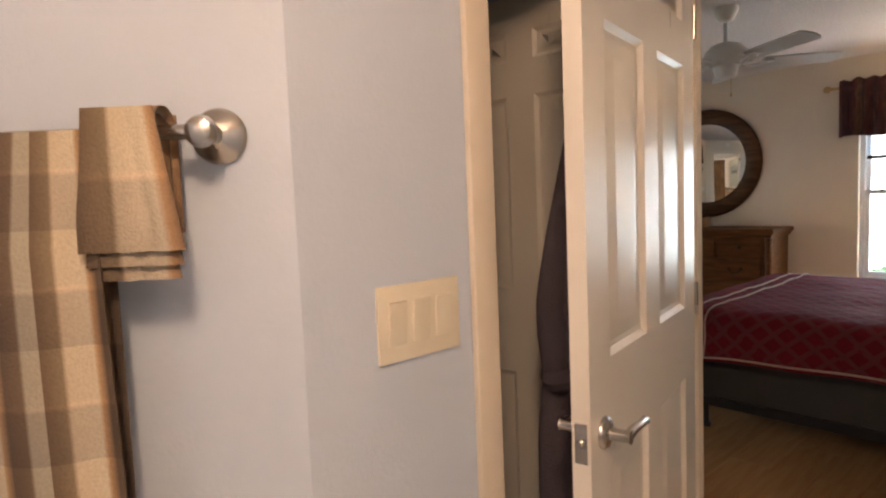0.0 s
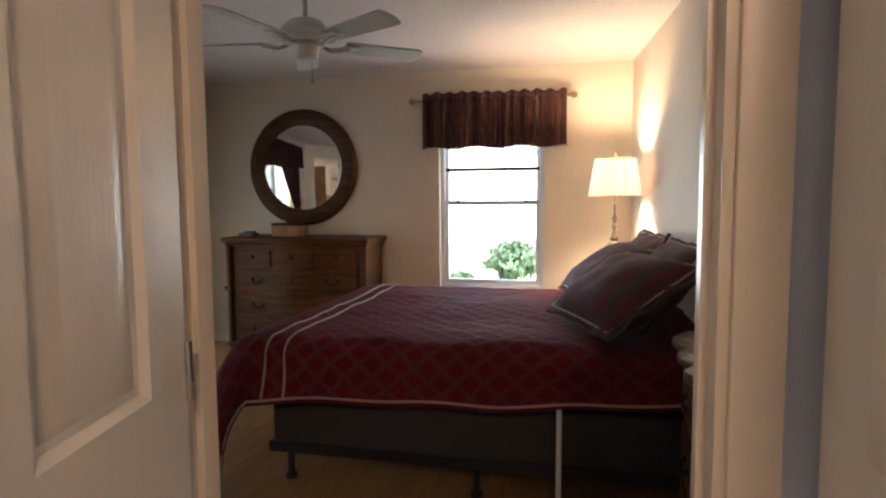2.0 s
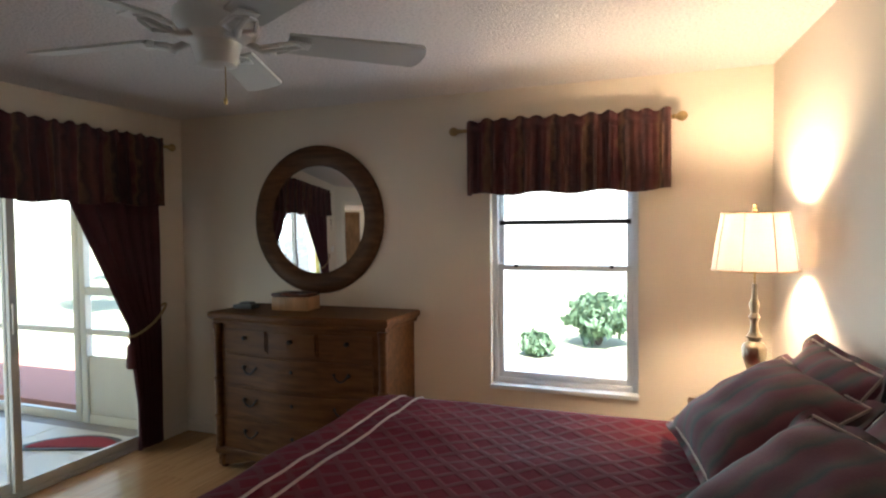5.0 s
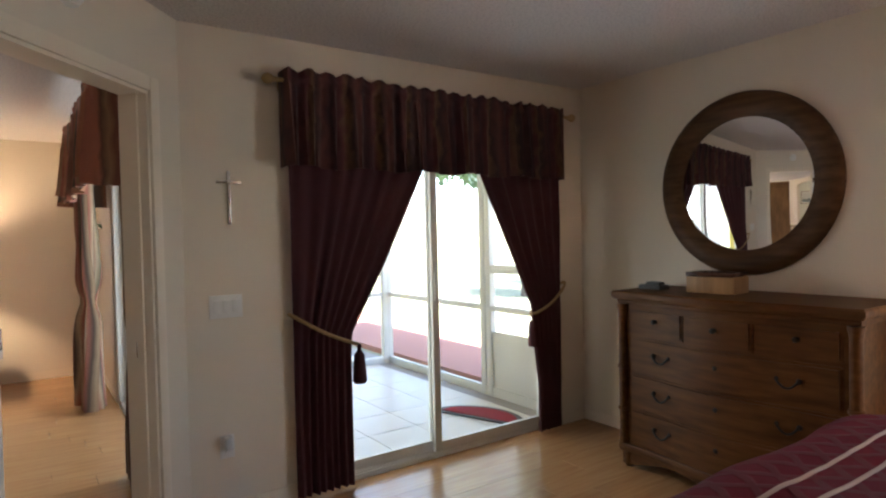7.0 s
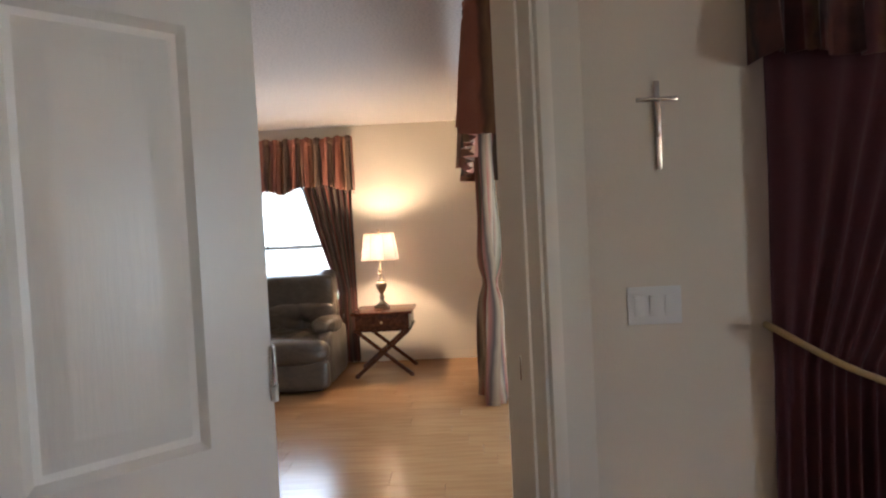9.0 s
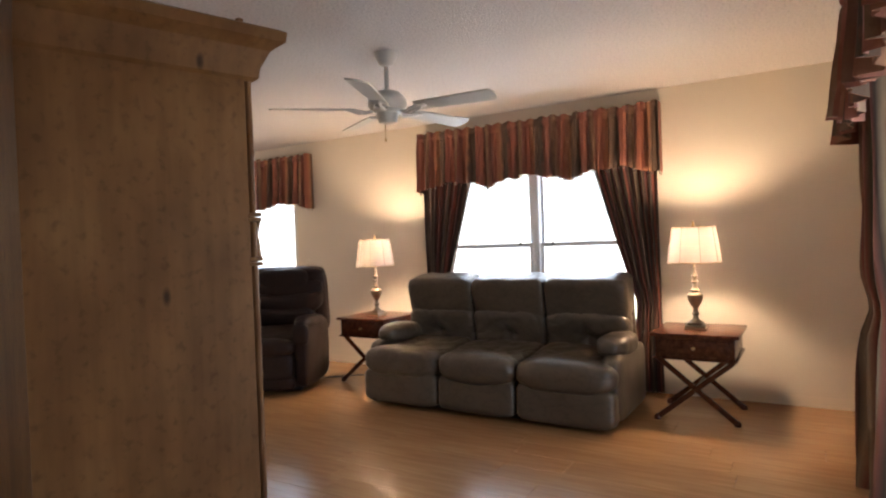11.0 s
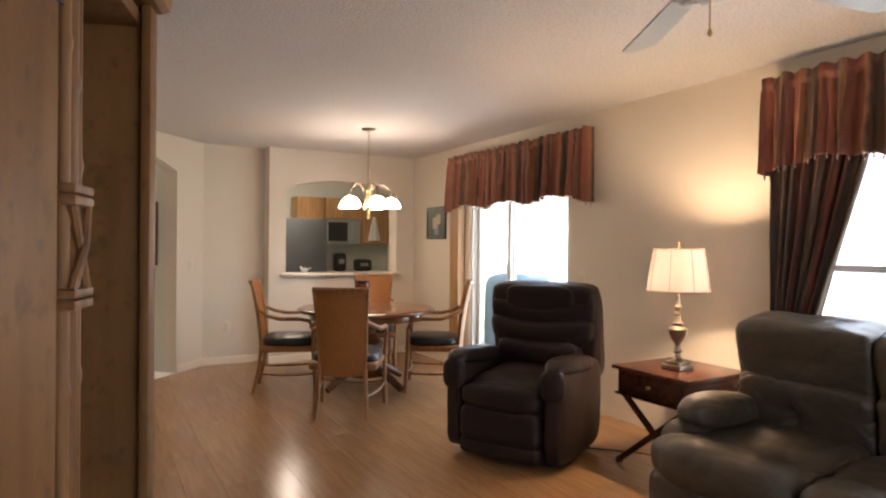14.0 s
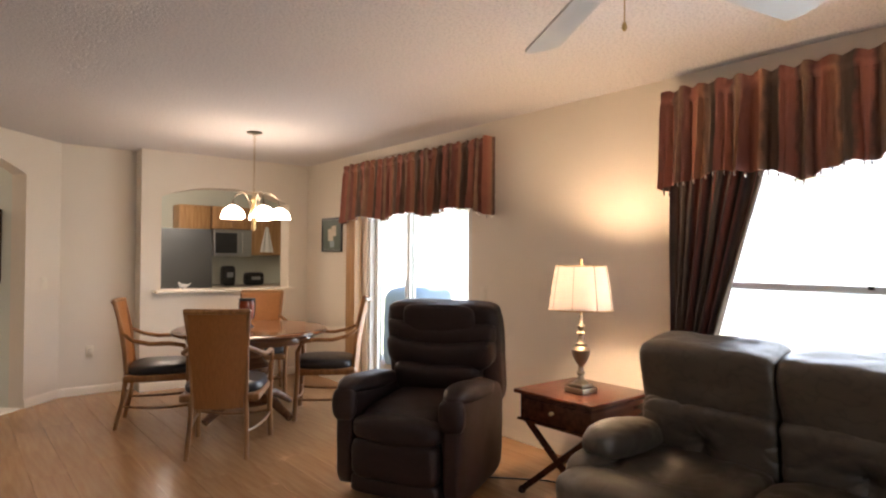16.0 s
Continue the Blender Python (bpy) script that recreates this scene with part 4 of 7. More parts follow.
# ---- bedroom things ----
def bed():
    t = thing("bed", pose(0.40, 4.60, 0), "bed with a burgundy lattice bedspread over a grey box spring", "bed")
    L, Wd = 2.00, 1.62
    for x in (-0.92, 0.0, 0.92):
        for y in (-0.70, 0.70):
            bm = B()
            lathe(bm, [(0.03, 0.0), (0.03, 0.025), (0.018, 0.03), (0.018, 0.155)], 12, (x, y, 0))
            part("leg", bm, M_BLACKP, t)
    bm = B()
    for y in (-0.74, 0.74):
        span(bm, (-1.0, y - 0.02, 0.15), (1.0, y + 0.02, 0.20))
    for x in (-0.98, 0.0, 0.98):
        span(bm, (x - 0.02, -0.72, 0.155), (x + 0.02, 0.72, 0.195))
    part("bed_frame", bm, M_BLACKP, t, "black metal bed frame")
    bm = B()
    box(bm, (0, 0, 0.33), (L - 0.06, Wd - 0.06, 0.25), 0.03)
    part("box_spring", bm, M_GREYC, t, "grey cloth box spring")
    bm = B()
    box(bm, (0, 0, 0.59), (L - 0.02, Wd - 0.02, 0.25), 0.05, seg=3)
    part("mattress", bm, M_GREYC, t)

    hx, hy, top, drop, rad = L / 2, Wd / 2, 0.735, 0.34, 0.09

    def spread(u, v):
        # the cloth lies on the mattress and hangs down at the foot and both sides
        sx = -(hx + drop) + u * (2 * hx + drop)
        sy = -(hy + drop) + v * 2 * (hy + drop)
        ox, oy = max(0.0, -hx - sx), max(0.0, abs(sy) - hy)
        x, y, z = max(sx, -hx), max(-hy, min(hy, sy)), top
        o = math.hypot(ox, oy)
        if o > 0:
            a = min(o / rad, math.pi / 2)
            out, down = rad * math.sin(a), rad * (1 - math.cos(a)) + max(0, o - rad * math.pi / 2)
            wav = 0.018 * math.sin((sx * 1.0 + sy) * 11) * min(1, o / 0.2) + 0.02 * noise.noise((sx * 3, sy * 3, 0))
            out += wav + (0.05 + 0.13 * ox / o) * min(1, o / drop)
            x -= out * ox / o
            y += math.copysign(out * oy / o, sy)
            z -= down * (0.98 - 0.19 * (sx + 1.04) + 0.03 * math.sin(sx * 4.3 + 1.0))
            if ox and oy:
                z -= 0.26 * min(ox, oy) / drop
        else:
            z += 0.018 * noise.noise((sx * 2.2, sy * 2.2, 3)) + 0.006 * noise.noise((sx * 9, sy * 9, 5))
        return (x, y, z)

    bm = B()
    sheet(bm, spread, 90, 90, 0.012, (2 * hx + drop, 2 * (hy + drop)), (0, 0, -1))
    sp = part("bedspread", bm, M_QUILT, t, "burgundy lattice bedspread with cream piping", 60)
    for u, lab in ((0.178, "piping"), (0.219, "piping"), (0.004, "piping")):
        bm = B()
        tube(bm, [Vector(spread(u, k / 70)) + Vector((0, 0, 0.002)) for k in range(71)], 0.006, 6)
        part(lab, bm, M_PIPING, sp)
    for v in (0.004, 0.996):
        bm = B()
        tube(bm, [Vector(spread(k / 60, v)) for k in range(61)], 0.006, 6)
        part("piping", bm, M_PIPING, sp)
    return t


bed()


def pillow(m, w, h, d, material, label, seed=0):
    t = thing("pillow", m, label, "pillow", "pillows on the bed")
    bm = B()
    uv = bm.loops.layers.uv.verify()
    n = 22
    grid = {}
    for side in (-1, 1):
        for i in range(n + 1):
            for j in range(n + 1):
                u, v = i / n * 2 - 1, j / n * 2 - 1
                fl = 1.12
                e = max(0.0, (1 - abs(u * fl) ** 3)) * max(0.0, (1 - abs(v * fl) ** 3)) if abs(u * fl) < 1 and abs(v * fl) < 1 else 0.0
                y = side * (d / 2 * e ** 0.55 + 0.006) + 0.012 * noise.noise((u * 2.5 + seed, v * 2.5, side))
                x = u * w / 2 * (1 - 0.05 * (1 - v * v))
                z = v * h / 2 * (1 - 0.05 * (1 - u * u))
                if e == 0:
                    y += 0.012 * math.sin(9 * (u + v))
                grid[side, i, j] = bm.verts.new((x, y, z))
        for i in range(n):
            for j in range(n):
                q = [(i, j), (i + 1, j), (i + 1, j + 1), (i, j + 1)]
                f = bm.faces.new([grid[(side, *k)] for k in (q if side < 0 else q[::-1])])
                for lp, k in zip(f.loops, q if side < 0 else q[::-1]):
                    lp[uv].uv = (k[0] / n, k[1] / n)
    rim = [(i, 0) for i in range(n)] + [(n, j) for j in range(n)] + [(i, n) for i in range(n, 0, -1)] + [(0, j) for j in range(n, 0, -1)]
    for a, b in zip(rim, rim[1:] + rim[:1]):
        bm.faces.new((grid[(-1, *a)], grid[(-1, *b)], grid[(1, *b)], grid[(1, *a)]))
    part("cover", bm, material, t)
    bm = B()
    k = 0.88
    tube(bm, [(x * w / 2 * k, -0.016, z * h / 2 * k) for x, z in ((-1, -1), (0, -0.97), (1, -1), (0.97, 0), (1, 1), (0, 0.97), (-1, 1), (-0.97, 0), (-1, -1))], 0.005, 6)
    part("piping", bm, M_PIPING, t)
    return t


pillow(pose(1.03, 4.13, 0.930, -57, 0, -68), 0.74, 0.54, 0.20, M_SHAM, "maroon and green tapestry pillow sham leaning on the headwall", 1)
pillow(pose(1.00, 4.93, 0.925, -57, 0, -80), 0.76, 0.54, 0.20, M_SHAM, "maroon and green tapestry pillow sham leaning on the headwall", 2)
pillow(pose(1.22, 4.26, 0.955, -36, 0, -84), 0.68, 0.48, 0.14, M_SHAM, "maroon tapestry pillow behind another", 4)
pillow(pose(1.16, 5.02, 0.955, -36, 0, -84), 0.68, 0.48, 0.14, M_SHAM, "maroon tapestry pillow behind another", 5)

# walking cane against the bed side
t = thing("walking_cane", pose(0.775, 3.66, 0), "white metal walking cane standing beside the bed", "cane")
bm = B()
rod(bm, (0, 0, 0.03), (0, 0.035, 0.60), 0.011)
part("shaft", bm, M_WHITEP, t)
bm = B()
lathe(bm, [(0.018, 0), (0.018, 0.02), (0.012, 0.04)], 12)
part("rubber_foot", bm, M_BLACKP, t)
bm = B()
tube(bm, arc((0, 0.035, 0.60), (0, 0.04, 0.635), (-0.05, 0.04, 0.635), 6) + [Vector((-0.10, 0.04, 0.63))], 0.012, 10)
part("handle", bm, M_WHITEP, t)


def bail(x, z, y, parent, w=0.10):
    bm = B()
    for s in (-1, 1):
        lathe(bm, [(0.013, 0), (0.013, 0.004), (0.006, 0.012), (0.007, 0.016)], 12, m=Matrix.Translation((x + s * w / 2, y, z)) @ Matrix.Rotation(radians(90), 4, "X"))
    tube(bm, arc((x - w / 2, y - 0.014, z), (x, y - 0.024, z - 0.075), (x + w / 2, y - 0.014, z), 10), 0.005, 8)
    part("bail_pull", bm, M_IRON, parent, "dark bail pull")


def dresser(m, w, d, h, label, name="dresser"):
    """A chest with a bowed front, moulded top, drawers and rounded corner posts; front faces -y."""
    t = thing(name, m, label, "dresser")
    bow = 0.05

    def front(x, k=1.0):
        return -d / 2 - bow * k * (math.cos(math.pi * x / w) + 0.35 * math.cos(3 * math.pi * x / w)) * 0.8

    def slab(z0, z1, over, nm, k=1.0, mat=M_OAK, prof=((0, 0), (1, 0.0), (1, 1), (0, 1))):
        bm = B()
        n = 28
        lay = []
        for z, ov in ((z0, over * 0.6), (z0 + (z1 - z0) * 0.35, over), (z0 + (z1 - z0) * 0.8, over), (z1, over * 0.7)):
            pts = [(-w / 2 - ov + (w + 2 * ov) * i / n, front((i / n - 0.5) * w, k) - ov) for i in range(n + 1)]
            pts += [(w / 2 + ov, d / 2), (-w / 2 - ov, d / 2)]
            lay.append([bm.verts.new((x, y, z)) for x, y in pts])
        for a, b in zip(lay, lay[1:]):
            for i in range(len(a)):
                bm.faces.new((a[i], a[(i + 1) % len(a)], b[(i + 1) % len(a)], b[i]))
        bm.faces.new(lay[0][::-1])
        bm.faces.new(lay[-1])
        return part(nm, bm, mat, t)

    slab(h - 0.05, h, 0.035, "top")
    slab(h - 0.075, h - 0.051, 0.012, "top_moulding")
    slab(0.11, h - 0.076, -0.012, "body", 1.0)
    slab(0.09, 0.135, 0.012, "base_moulding")
    bm = B()
    n = 24
    f, b = [], []
    for i in range(n + 1):
        x = (i / n - 0.5) * (w - 0.02)
        z = 0.035 + 0.045 * abs(math.sin(math.pi * i / n * 1.0)) ** 2 - 0.02 * math.cos(4 * math.pi * i / n)
        f.append(((x, front(x) - 0.004, z), (x, front(x) - 0.004, 0.0905)))
    for (a0, a1), (b0, b1) in zip(f, f[1:]):
        q = [bm.verts.new(p) for p in (a0, b0, b1, a1)] + [bm.verts.new((p[0], p[1] + 0.02, p[2])) for p in (a0, b0, b1, a1)]
        for k in ((0, 1, 2, 3), (7, 6, 5, 4), (0, 4, 5, 1), (2, 6, 7, 3)):
            bm.faces.new([q[i] for i in k])
    part("apron", bm, M_OAK, t)
    for sx in (-1, 1):
        for y in (-d / 2 + 0.02, d / 2 - 0.04):
            bm = B()
            lathe(bm, [(0.024, 0), (0.034, 0.03), (0.030, 0.06), (0.036, 0.0895)], 16, (sx * (w / 2 - 0.04), y, 0))
            part("foot", bm, M_OAK, t)
        bm = B()
        lathe(bm, [(0.030, 0.14), (0.026, 0.16), (0.026, 0.33), (0.033, 0.335), (0.033, 0.35), (0.026, 0.355), (0.026, 0.58), (0.033, 0.585), (0.033, 0.60), (0.026, 0.605), (0.026, h - 0.13), (0.034, h - 0.09), (0.034, h - 0.077)], 18, (sx * (w / 2 - 0.015), -d / 2 + 0.005, 0))
        part("corner_post", bm, M_OAK, t)
    hh = (h - 0.09 - 0.15)
    hts = [0.26, 0.26, 0.27, 0.21]
    z = 0.15
    for ri, (fr, cnt) in enumerate(zip(hts, (1, 1, 1, 3))):
        z0, z1 = z + 0.008, z + fr * hh - 0.008
        z += fr * hh
        ww = w - 0.12
        for c in range(cnt):
            x0 = -ww / 2 + ww * c / cnt + 0.006
            x1 = -ww / 2 + ww * (c + 1) / cnt - 0.006
            bm = B()
            n = 20
            for zz0, zz1, out, ins in ((z0, z1, 0.004, 0.0), (z0 + 0.014, z1 - 0.014, 0.012, 0.014)):
                lay = []
                for zz in (zz0, zz1):
                    xs = [x0 + ins + (x1 - x0 - 2 * ins) * i / n for i in range(n + 1)]
                    lay.append([bm.verts.new((x, front(x) - out + 0.012, zz)) for x in xs] + [bm.verts.new((x, front(x) + 0.03, zz)) for x in reversed(xs)])
                a, b2 = lay
                for i in range(len(a)):
                    bm.faces.new((a[i], a[(i + 1) % len(a)], b2[(i + 1) % len(a)], b2[i]))
                bm.faces.new(a[::-1])
                bm.faces.new(b2)
            dr = part("drawer", bm, M_OAK, t)
            zc = (z0 + z1) / 2 + 0.012
            if cnt == 1:
                for x in (-w * 0.27, w * 0.27):
                    bail(x, zc, front(x), dr)
                bm = B()
                lathe(bm, [(0.012, 0), (0.012, 0.003), (0.004, 0.006)], 12, m=Matrix.Translation((0, front(0), zc)) @ Matrix.Rotation(radians(90), 4, "X"))
                part("keyhole", bm, M_IRON, dr)
            else:
                bm = B()
                x = (x0 + x1) / 2
                lathe(bm, [(0.013, 0), (0.008, 0.006), (0.008, 0.012), (0.014, 0.02), (0.010, 0.028)], 14, m=Matrix.Translation((x, front(x), zc)) @ Matrix.Rotation(radians(90), 4, "X"))
                part("knob", bm, M_IRON, dr)
    return t


dresser(pose(-1.475, 6.12, 0), 1.25, 0.46, 1.04, "carved oak dresser with a bowed drawer front against the wall")

# round mirror on the wall above the dresser
t = thing("round_mirror", pose(-1.615, YN - 0.006, 1.645), "round mirror in a wide brown wooden frame on the wall", "mirror")
bm = B()
ring(bm, [(-0.075, 0.002), (-0.075, 0.018), (-0.055, 0.026), (-0.03, 0.040), (0.02, 0.046), (0.055, 0.034), (0.068, 0.020), (0.070, 0.002)], 0.455, 72)
part("frame", bm, M_MIRFRAME, t)
bm = B()
lathe(bm, [(0.388, 0.004), (0.388, 0.010), (0.378, 0.012)], 72, m=Matrix.Rotation(radians(90), 4, "X"))
part("mirror_glass", bm, M_MIRROR, t, "silvered mirror glass", 20)

# box and tray on the dresser
t = thing("wooden_box", pose(-1.63, 6.13, 1.04, 0, 0, 4), "light oak keepsake box with a red lid on the dresser", "box")
bm = B()
box(bm, (0, 0, 0.045), (0.27, 0.17, 0.09), 0.006)
part("body", bm, M_KITW, t)
bm = B()
box(bm, (0, 0, 0.103), (0.275, 0.175, 0.024), 0.008)
part("lid", bm, M_DARKW, t, "dark reddish lid")
t = thing("trinket_tray", pose(-2.0, 6.08, 1.04), "small dark trinket tray on the dresser", "tray")
bm = B()
box(bm, (0, 0, 0.014), (0.15, 0.10, 0.028), 0.008)
box(bm, (0.01, 0, 0.036), (0.09, 0.06, 0.016), 0.006)
part("tray", bm, M_FRIDGE, t)


def curtain_rod(name, m, w, label, r=0.012):
    """A rod along x from the origin, with finials and wall brackets (wall at +y)."""
    t = thing(name, m, label, "curtain rod")
    bm = B()
    rod(bm, (0, 0, 0), (w, 0, 0), r, n=14)
    part("rod", bm, M_BRASS, t)
    for x, s in ((0, -1), (w, 1)):
        bm = B()
        lathe(bm, [(0.010, 0), (0.016, 0.008), (0.012, 0.016), (0.026, 0.036), (0.030, 0.052), (0.022, 0.070), (0.006, 0.080)], 16,
              m=Matrix.Translation((x, 0, 0)) @ Matrix.Rotation(radians(90 * s), 4, "Y"))
        part("finial", bm, M_BRASS, t)
        bm = B()
        rod(bm, (x - s * 0.04, 0, 0), (x - s * 0.04, 0.075, -0.01), 0.006)
        box(bm, (x - s * 0.04, 0.077, -0.012), (0.03, 0.006, 0.06), 0.002)
        part("bracket", bm, M_BRASS, t)
    return t


def valance(name, m, w, z0, z1, material, label, scallop=0.0, folds=14, depth=0.03, returns=0.08, trim=None, header=0.05):
    """A gathered valance along x from the origin; hangs from z1 to z0; its sides return to the wall (+y)."""
    t = thing(name, m, label, "valance")
    bm = B()
    tot = w + 2 * returns

    def f(u, v):
        s = u * tot
        g = (1 - v)
        h = z1 + header - (z1 + header - z0) * v
        low = 0
        if s < returns:
            x, y = 0, returns - s
        elif s > tot - returns:
            x, y = w, s - (tot - returns)
        else:
            x, y = s - returns, 0
            a = x / w * folds * 2 * math.pi + 4.5 * noise.noise((x * 2.3, 7.0, w)) + 0.8 * noise.noise((x * 5, h * 2.5, 3.0))
            amp = depth * (0.45 + 0.75 * v) * (1 + 0.8 * noise.noise((x * 4.1, 1.7, w)))
            y = -amp * (0.5 + 0.5 * math.sin(a + 0.9 * math.sin(a * 0.37 + 1))) - 0.30 * amp * math.sin(2.7 * a + 3 * noise.noise((x * 5, 1.0, w))) - 0.010 * noise.noise((x * 9, h * 4, 1))
            x += 0.010 * math.cos(a) * v
        if 0 < x < w:
            g = math.exp(-((h - z1) / 0.022) ** 2)
            y = y * (1 - 0.75 * g) - 0.016 * g
        if scallop:
            h += v ** 2 * scallop * (0.75 * abs(math.sin(x / w * math.pi * 3.0)) + 0.10 * math.sin(x * 23) + 0.12 * noise.noise((x * 14, 2.0, 1.0)))
        else:
            h += 0.010 * v * math.sin(x * 17)
        h += (1 - v) ** 3 * (0.016 * noise.noise((x * 6.0, 3.0, 0.5)) + 0.010 * math.sin(x * 60))
        return (x, y, h)

    cut = (header + 0.03) / (z1 + header - z0)
    sheet(bm, lambda u, v: f(u, v * cut), folds * 12, 8, 0.006, (tot, 0.08), (0.6, 0.8, 0))
    part("heading", bm, material, t, "gathered heading ruffle", 70)
    bm = B()
    sheet(bm, lambda u, v: f(u, cut + (1 - cut) * v), folds * 12, 20, 0.006, (tot, z1 - z0), (0.6, 0.8, 0))
    part("skirt", bm, material, t, "", 70)
    if trim:
        bm = B()
        lathe(bm, [(0.002, 0), (0.006, -0.010), (0.005, -0.022), (0.001, -0.030)], 6)
        bead = put_mesh("bead", bm, trim)
        n = folds * 2
        for k in range(n):
            ob = new("bead", bead)
            ob.parent = t
            ob.location = Vector(f((k + 0.5) / n, 1.0))
    return t


def tied_drape(name, m, w, z0, z1, tie_z, tie_w, inner_top, material, label, side=1, folds=7, cord=None, low_w=None, uvs=None, deep=1.0):
    """A drape along x from its outer edge at the origin towards side*x: wide at the top, drawn in at tie_z, loose below."""
    t = thing(name, m, label, "curtain")
    low = low_w or tie_w * 1.15

    def width(z):
        if z >= tie_z:
            k = (z - tie_z) / (z1 - tie_z)
            return tie_w + (inner_top - tie_w) * (k ** 0.95)
        k = (tie_z - z) / (tie_z - z0)
        return tie_w + (low - tie_w) * min(1, k * 1.6)

    def f(u, v):
        z = z1 - (z1 - z0) * v
        ww = width(z)
        a = u * folds * 2 * math.pi + 1.8 * noise.noise((u * 3.1, 0.4 * z, w + inner_top)) + 0.5 * noise.noise((u * 7, z * 1.3, 2.0))
        pinch = math.exp(-((z - tie_z) / 0.10) ** 2)
        amp = (0.022 + 0.016 * v) * (1 + 0.7 * noise.noise((u * 5, z * 0.8, 9.0)))
        amp *= (1 - 0.45 * pinch) * deep
        x = side * (u * ww)
        y = amp * math.sin(a + 0.5 * math.sin(3 * z)) + 0.012 * noise.noise((u * 6, z * 2, 4))
        return (x, y, z)

    bm = B()
    hem = 1 - 0.07 / (z1 - z0)
    sheet(bm, lambda u, v: f(u, v * hem), folds * 12, 40, 0.005, (uvs or w, z1 - z0), (0, 1, 0))
    part("cloth", bm, material, t, "", 80)
    bm = B()
    sheet(bm, lambda u, v: f(u, hem + (1 - hem) * v), folds * 12, 3, 0.008, (uvs or w, 0.07), (0, 1, 0))
    part("hem", bm, material, t, "", 80)
    if cord:
        bm = B()
        pts = []
        for k in range(25):
            a = 2 * math.pi * k / 24
            u = 0.5 + 0.5 * math.cos(a)
            pts.append((side * (-0.03 + (tie_w + 0.05) * u), 0.050 * math.sin(a) - 0.012, tie_z + 0.14 - 0.20 * u - 0.02 * math.sin(math.pi * u)))
        tube(bm, pts, 0.010, 8)
        c = part("tieback_cord", bm, cord, t, "gold tieback cord")
        bm = B()
        e = (side * (tie_w + 0.02), -0.03, tie_z - 0.06)
        lathe(bm, [(0.008, 0), (0.014, -0.015), (0.010, -0.03), (0.030, -0.06), (0.040, -0.20), (0.034, -0.215)], 14, e)
        part("tassel", bm, material, c, "burgundy tassel")
    return t


def W_pose(x, y, z=0):
    """Local x runs along +y of the world, local -y looks to +x: for things on a west wall."""
    return pose(x, y, z, 0, 0, 90)


# window in the bedroom
curtain_rod("curtain_rod", pose(-0.51, 6.325, 2.185), 1.25, "brass curtain rod with ball finials over the bedroom window")
valance("window_valance", pose(-0.47, 6.315, 0), 1.20, 1.78, 2.185, M_VALB, "maroon and gold gathered valance over the bedroom window", folds=13, depth=0.028)
# sliding door in the bedroom
curtain_rod("curtain_rod", W_pose(-2.765, 4.08, 2.20), 2.09, "brass curtain rod with ball finials over the sliding door")
valance("door_valance", W_pose(-2.755, 4.11, 0), 2.02, 1.76, 2.205, M_VALB, "maroon and gold gathered valance over the sliding door", folds=16, depth=0.045, scallop=0.0)
tied_drape("drape", W_pose(-2.79, 4.14), 1.6, 0.02, 2.16, 0.86, 0.34, 1.02, M_BURG, "burgundy drape tied back with a gold cord, beside the glass door", 1, 8, M_TIE, 0.33, deep=0.4)
tied_drape("drape", W_pose(-2.79, 6.10), 1.2, 0.02, 2.16, 0.90, 0.27, 0.88, M_BURG, "burgundy drape tied back with a gold cord, beside the glass door", -1, 6, M_TIE, 0.22, deep=0.4)


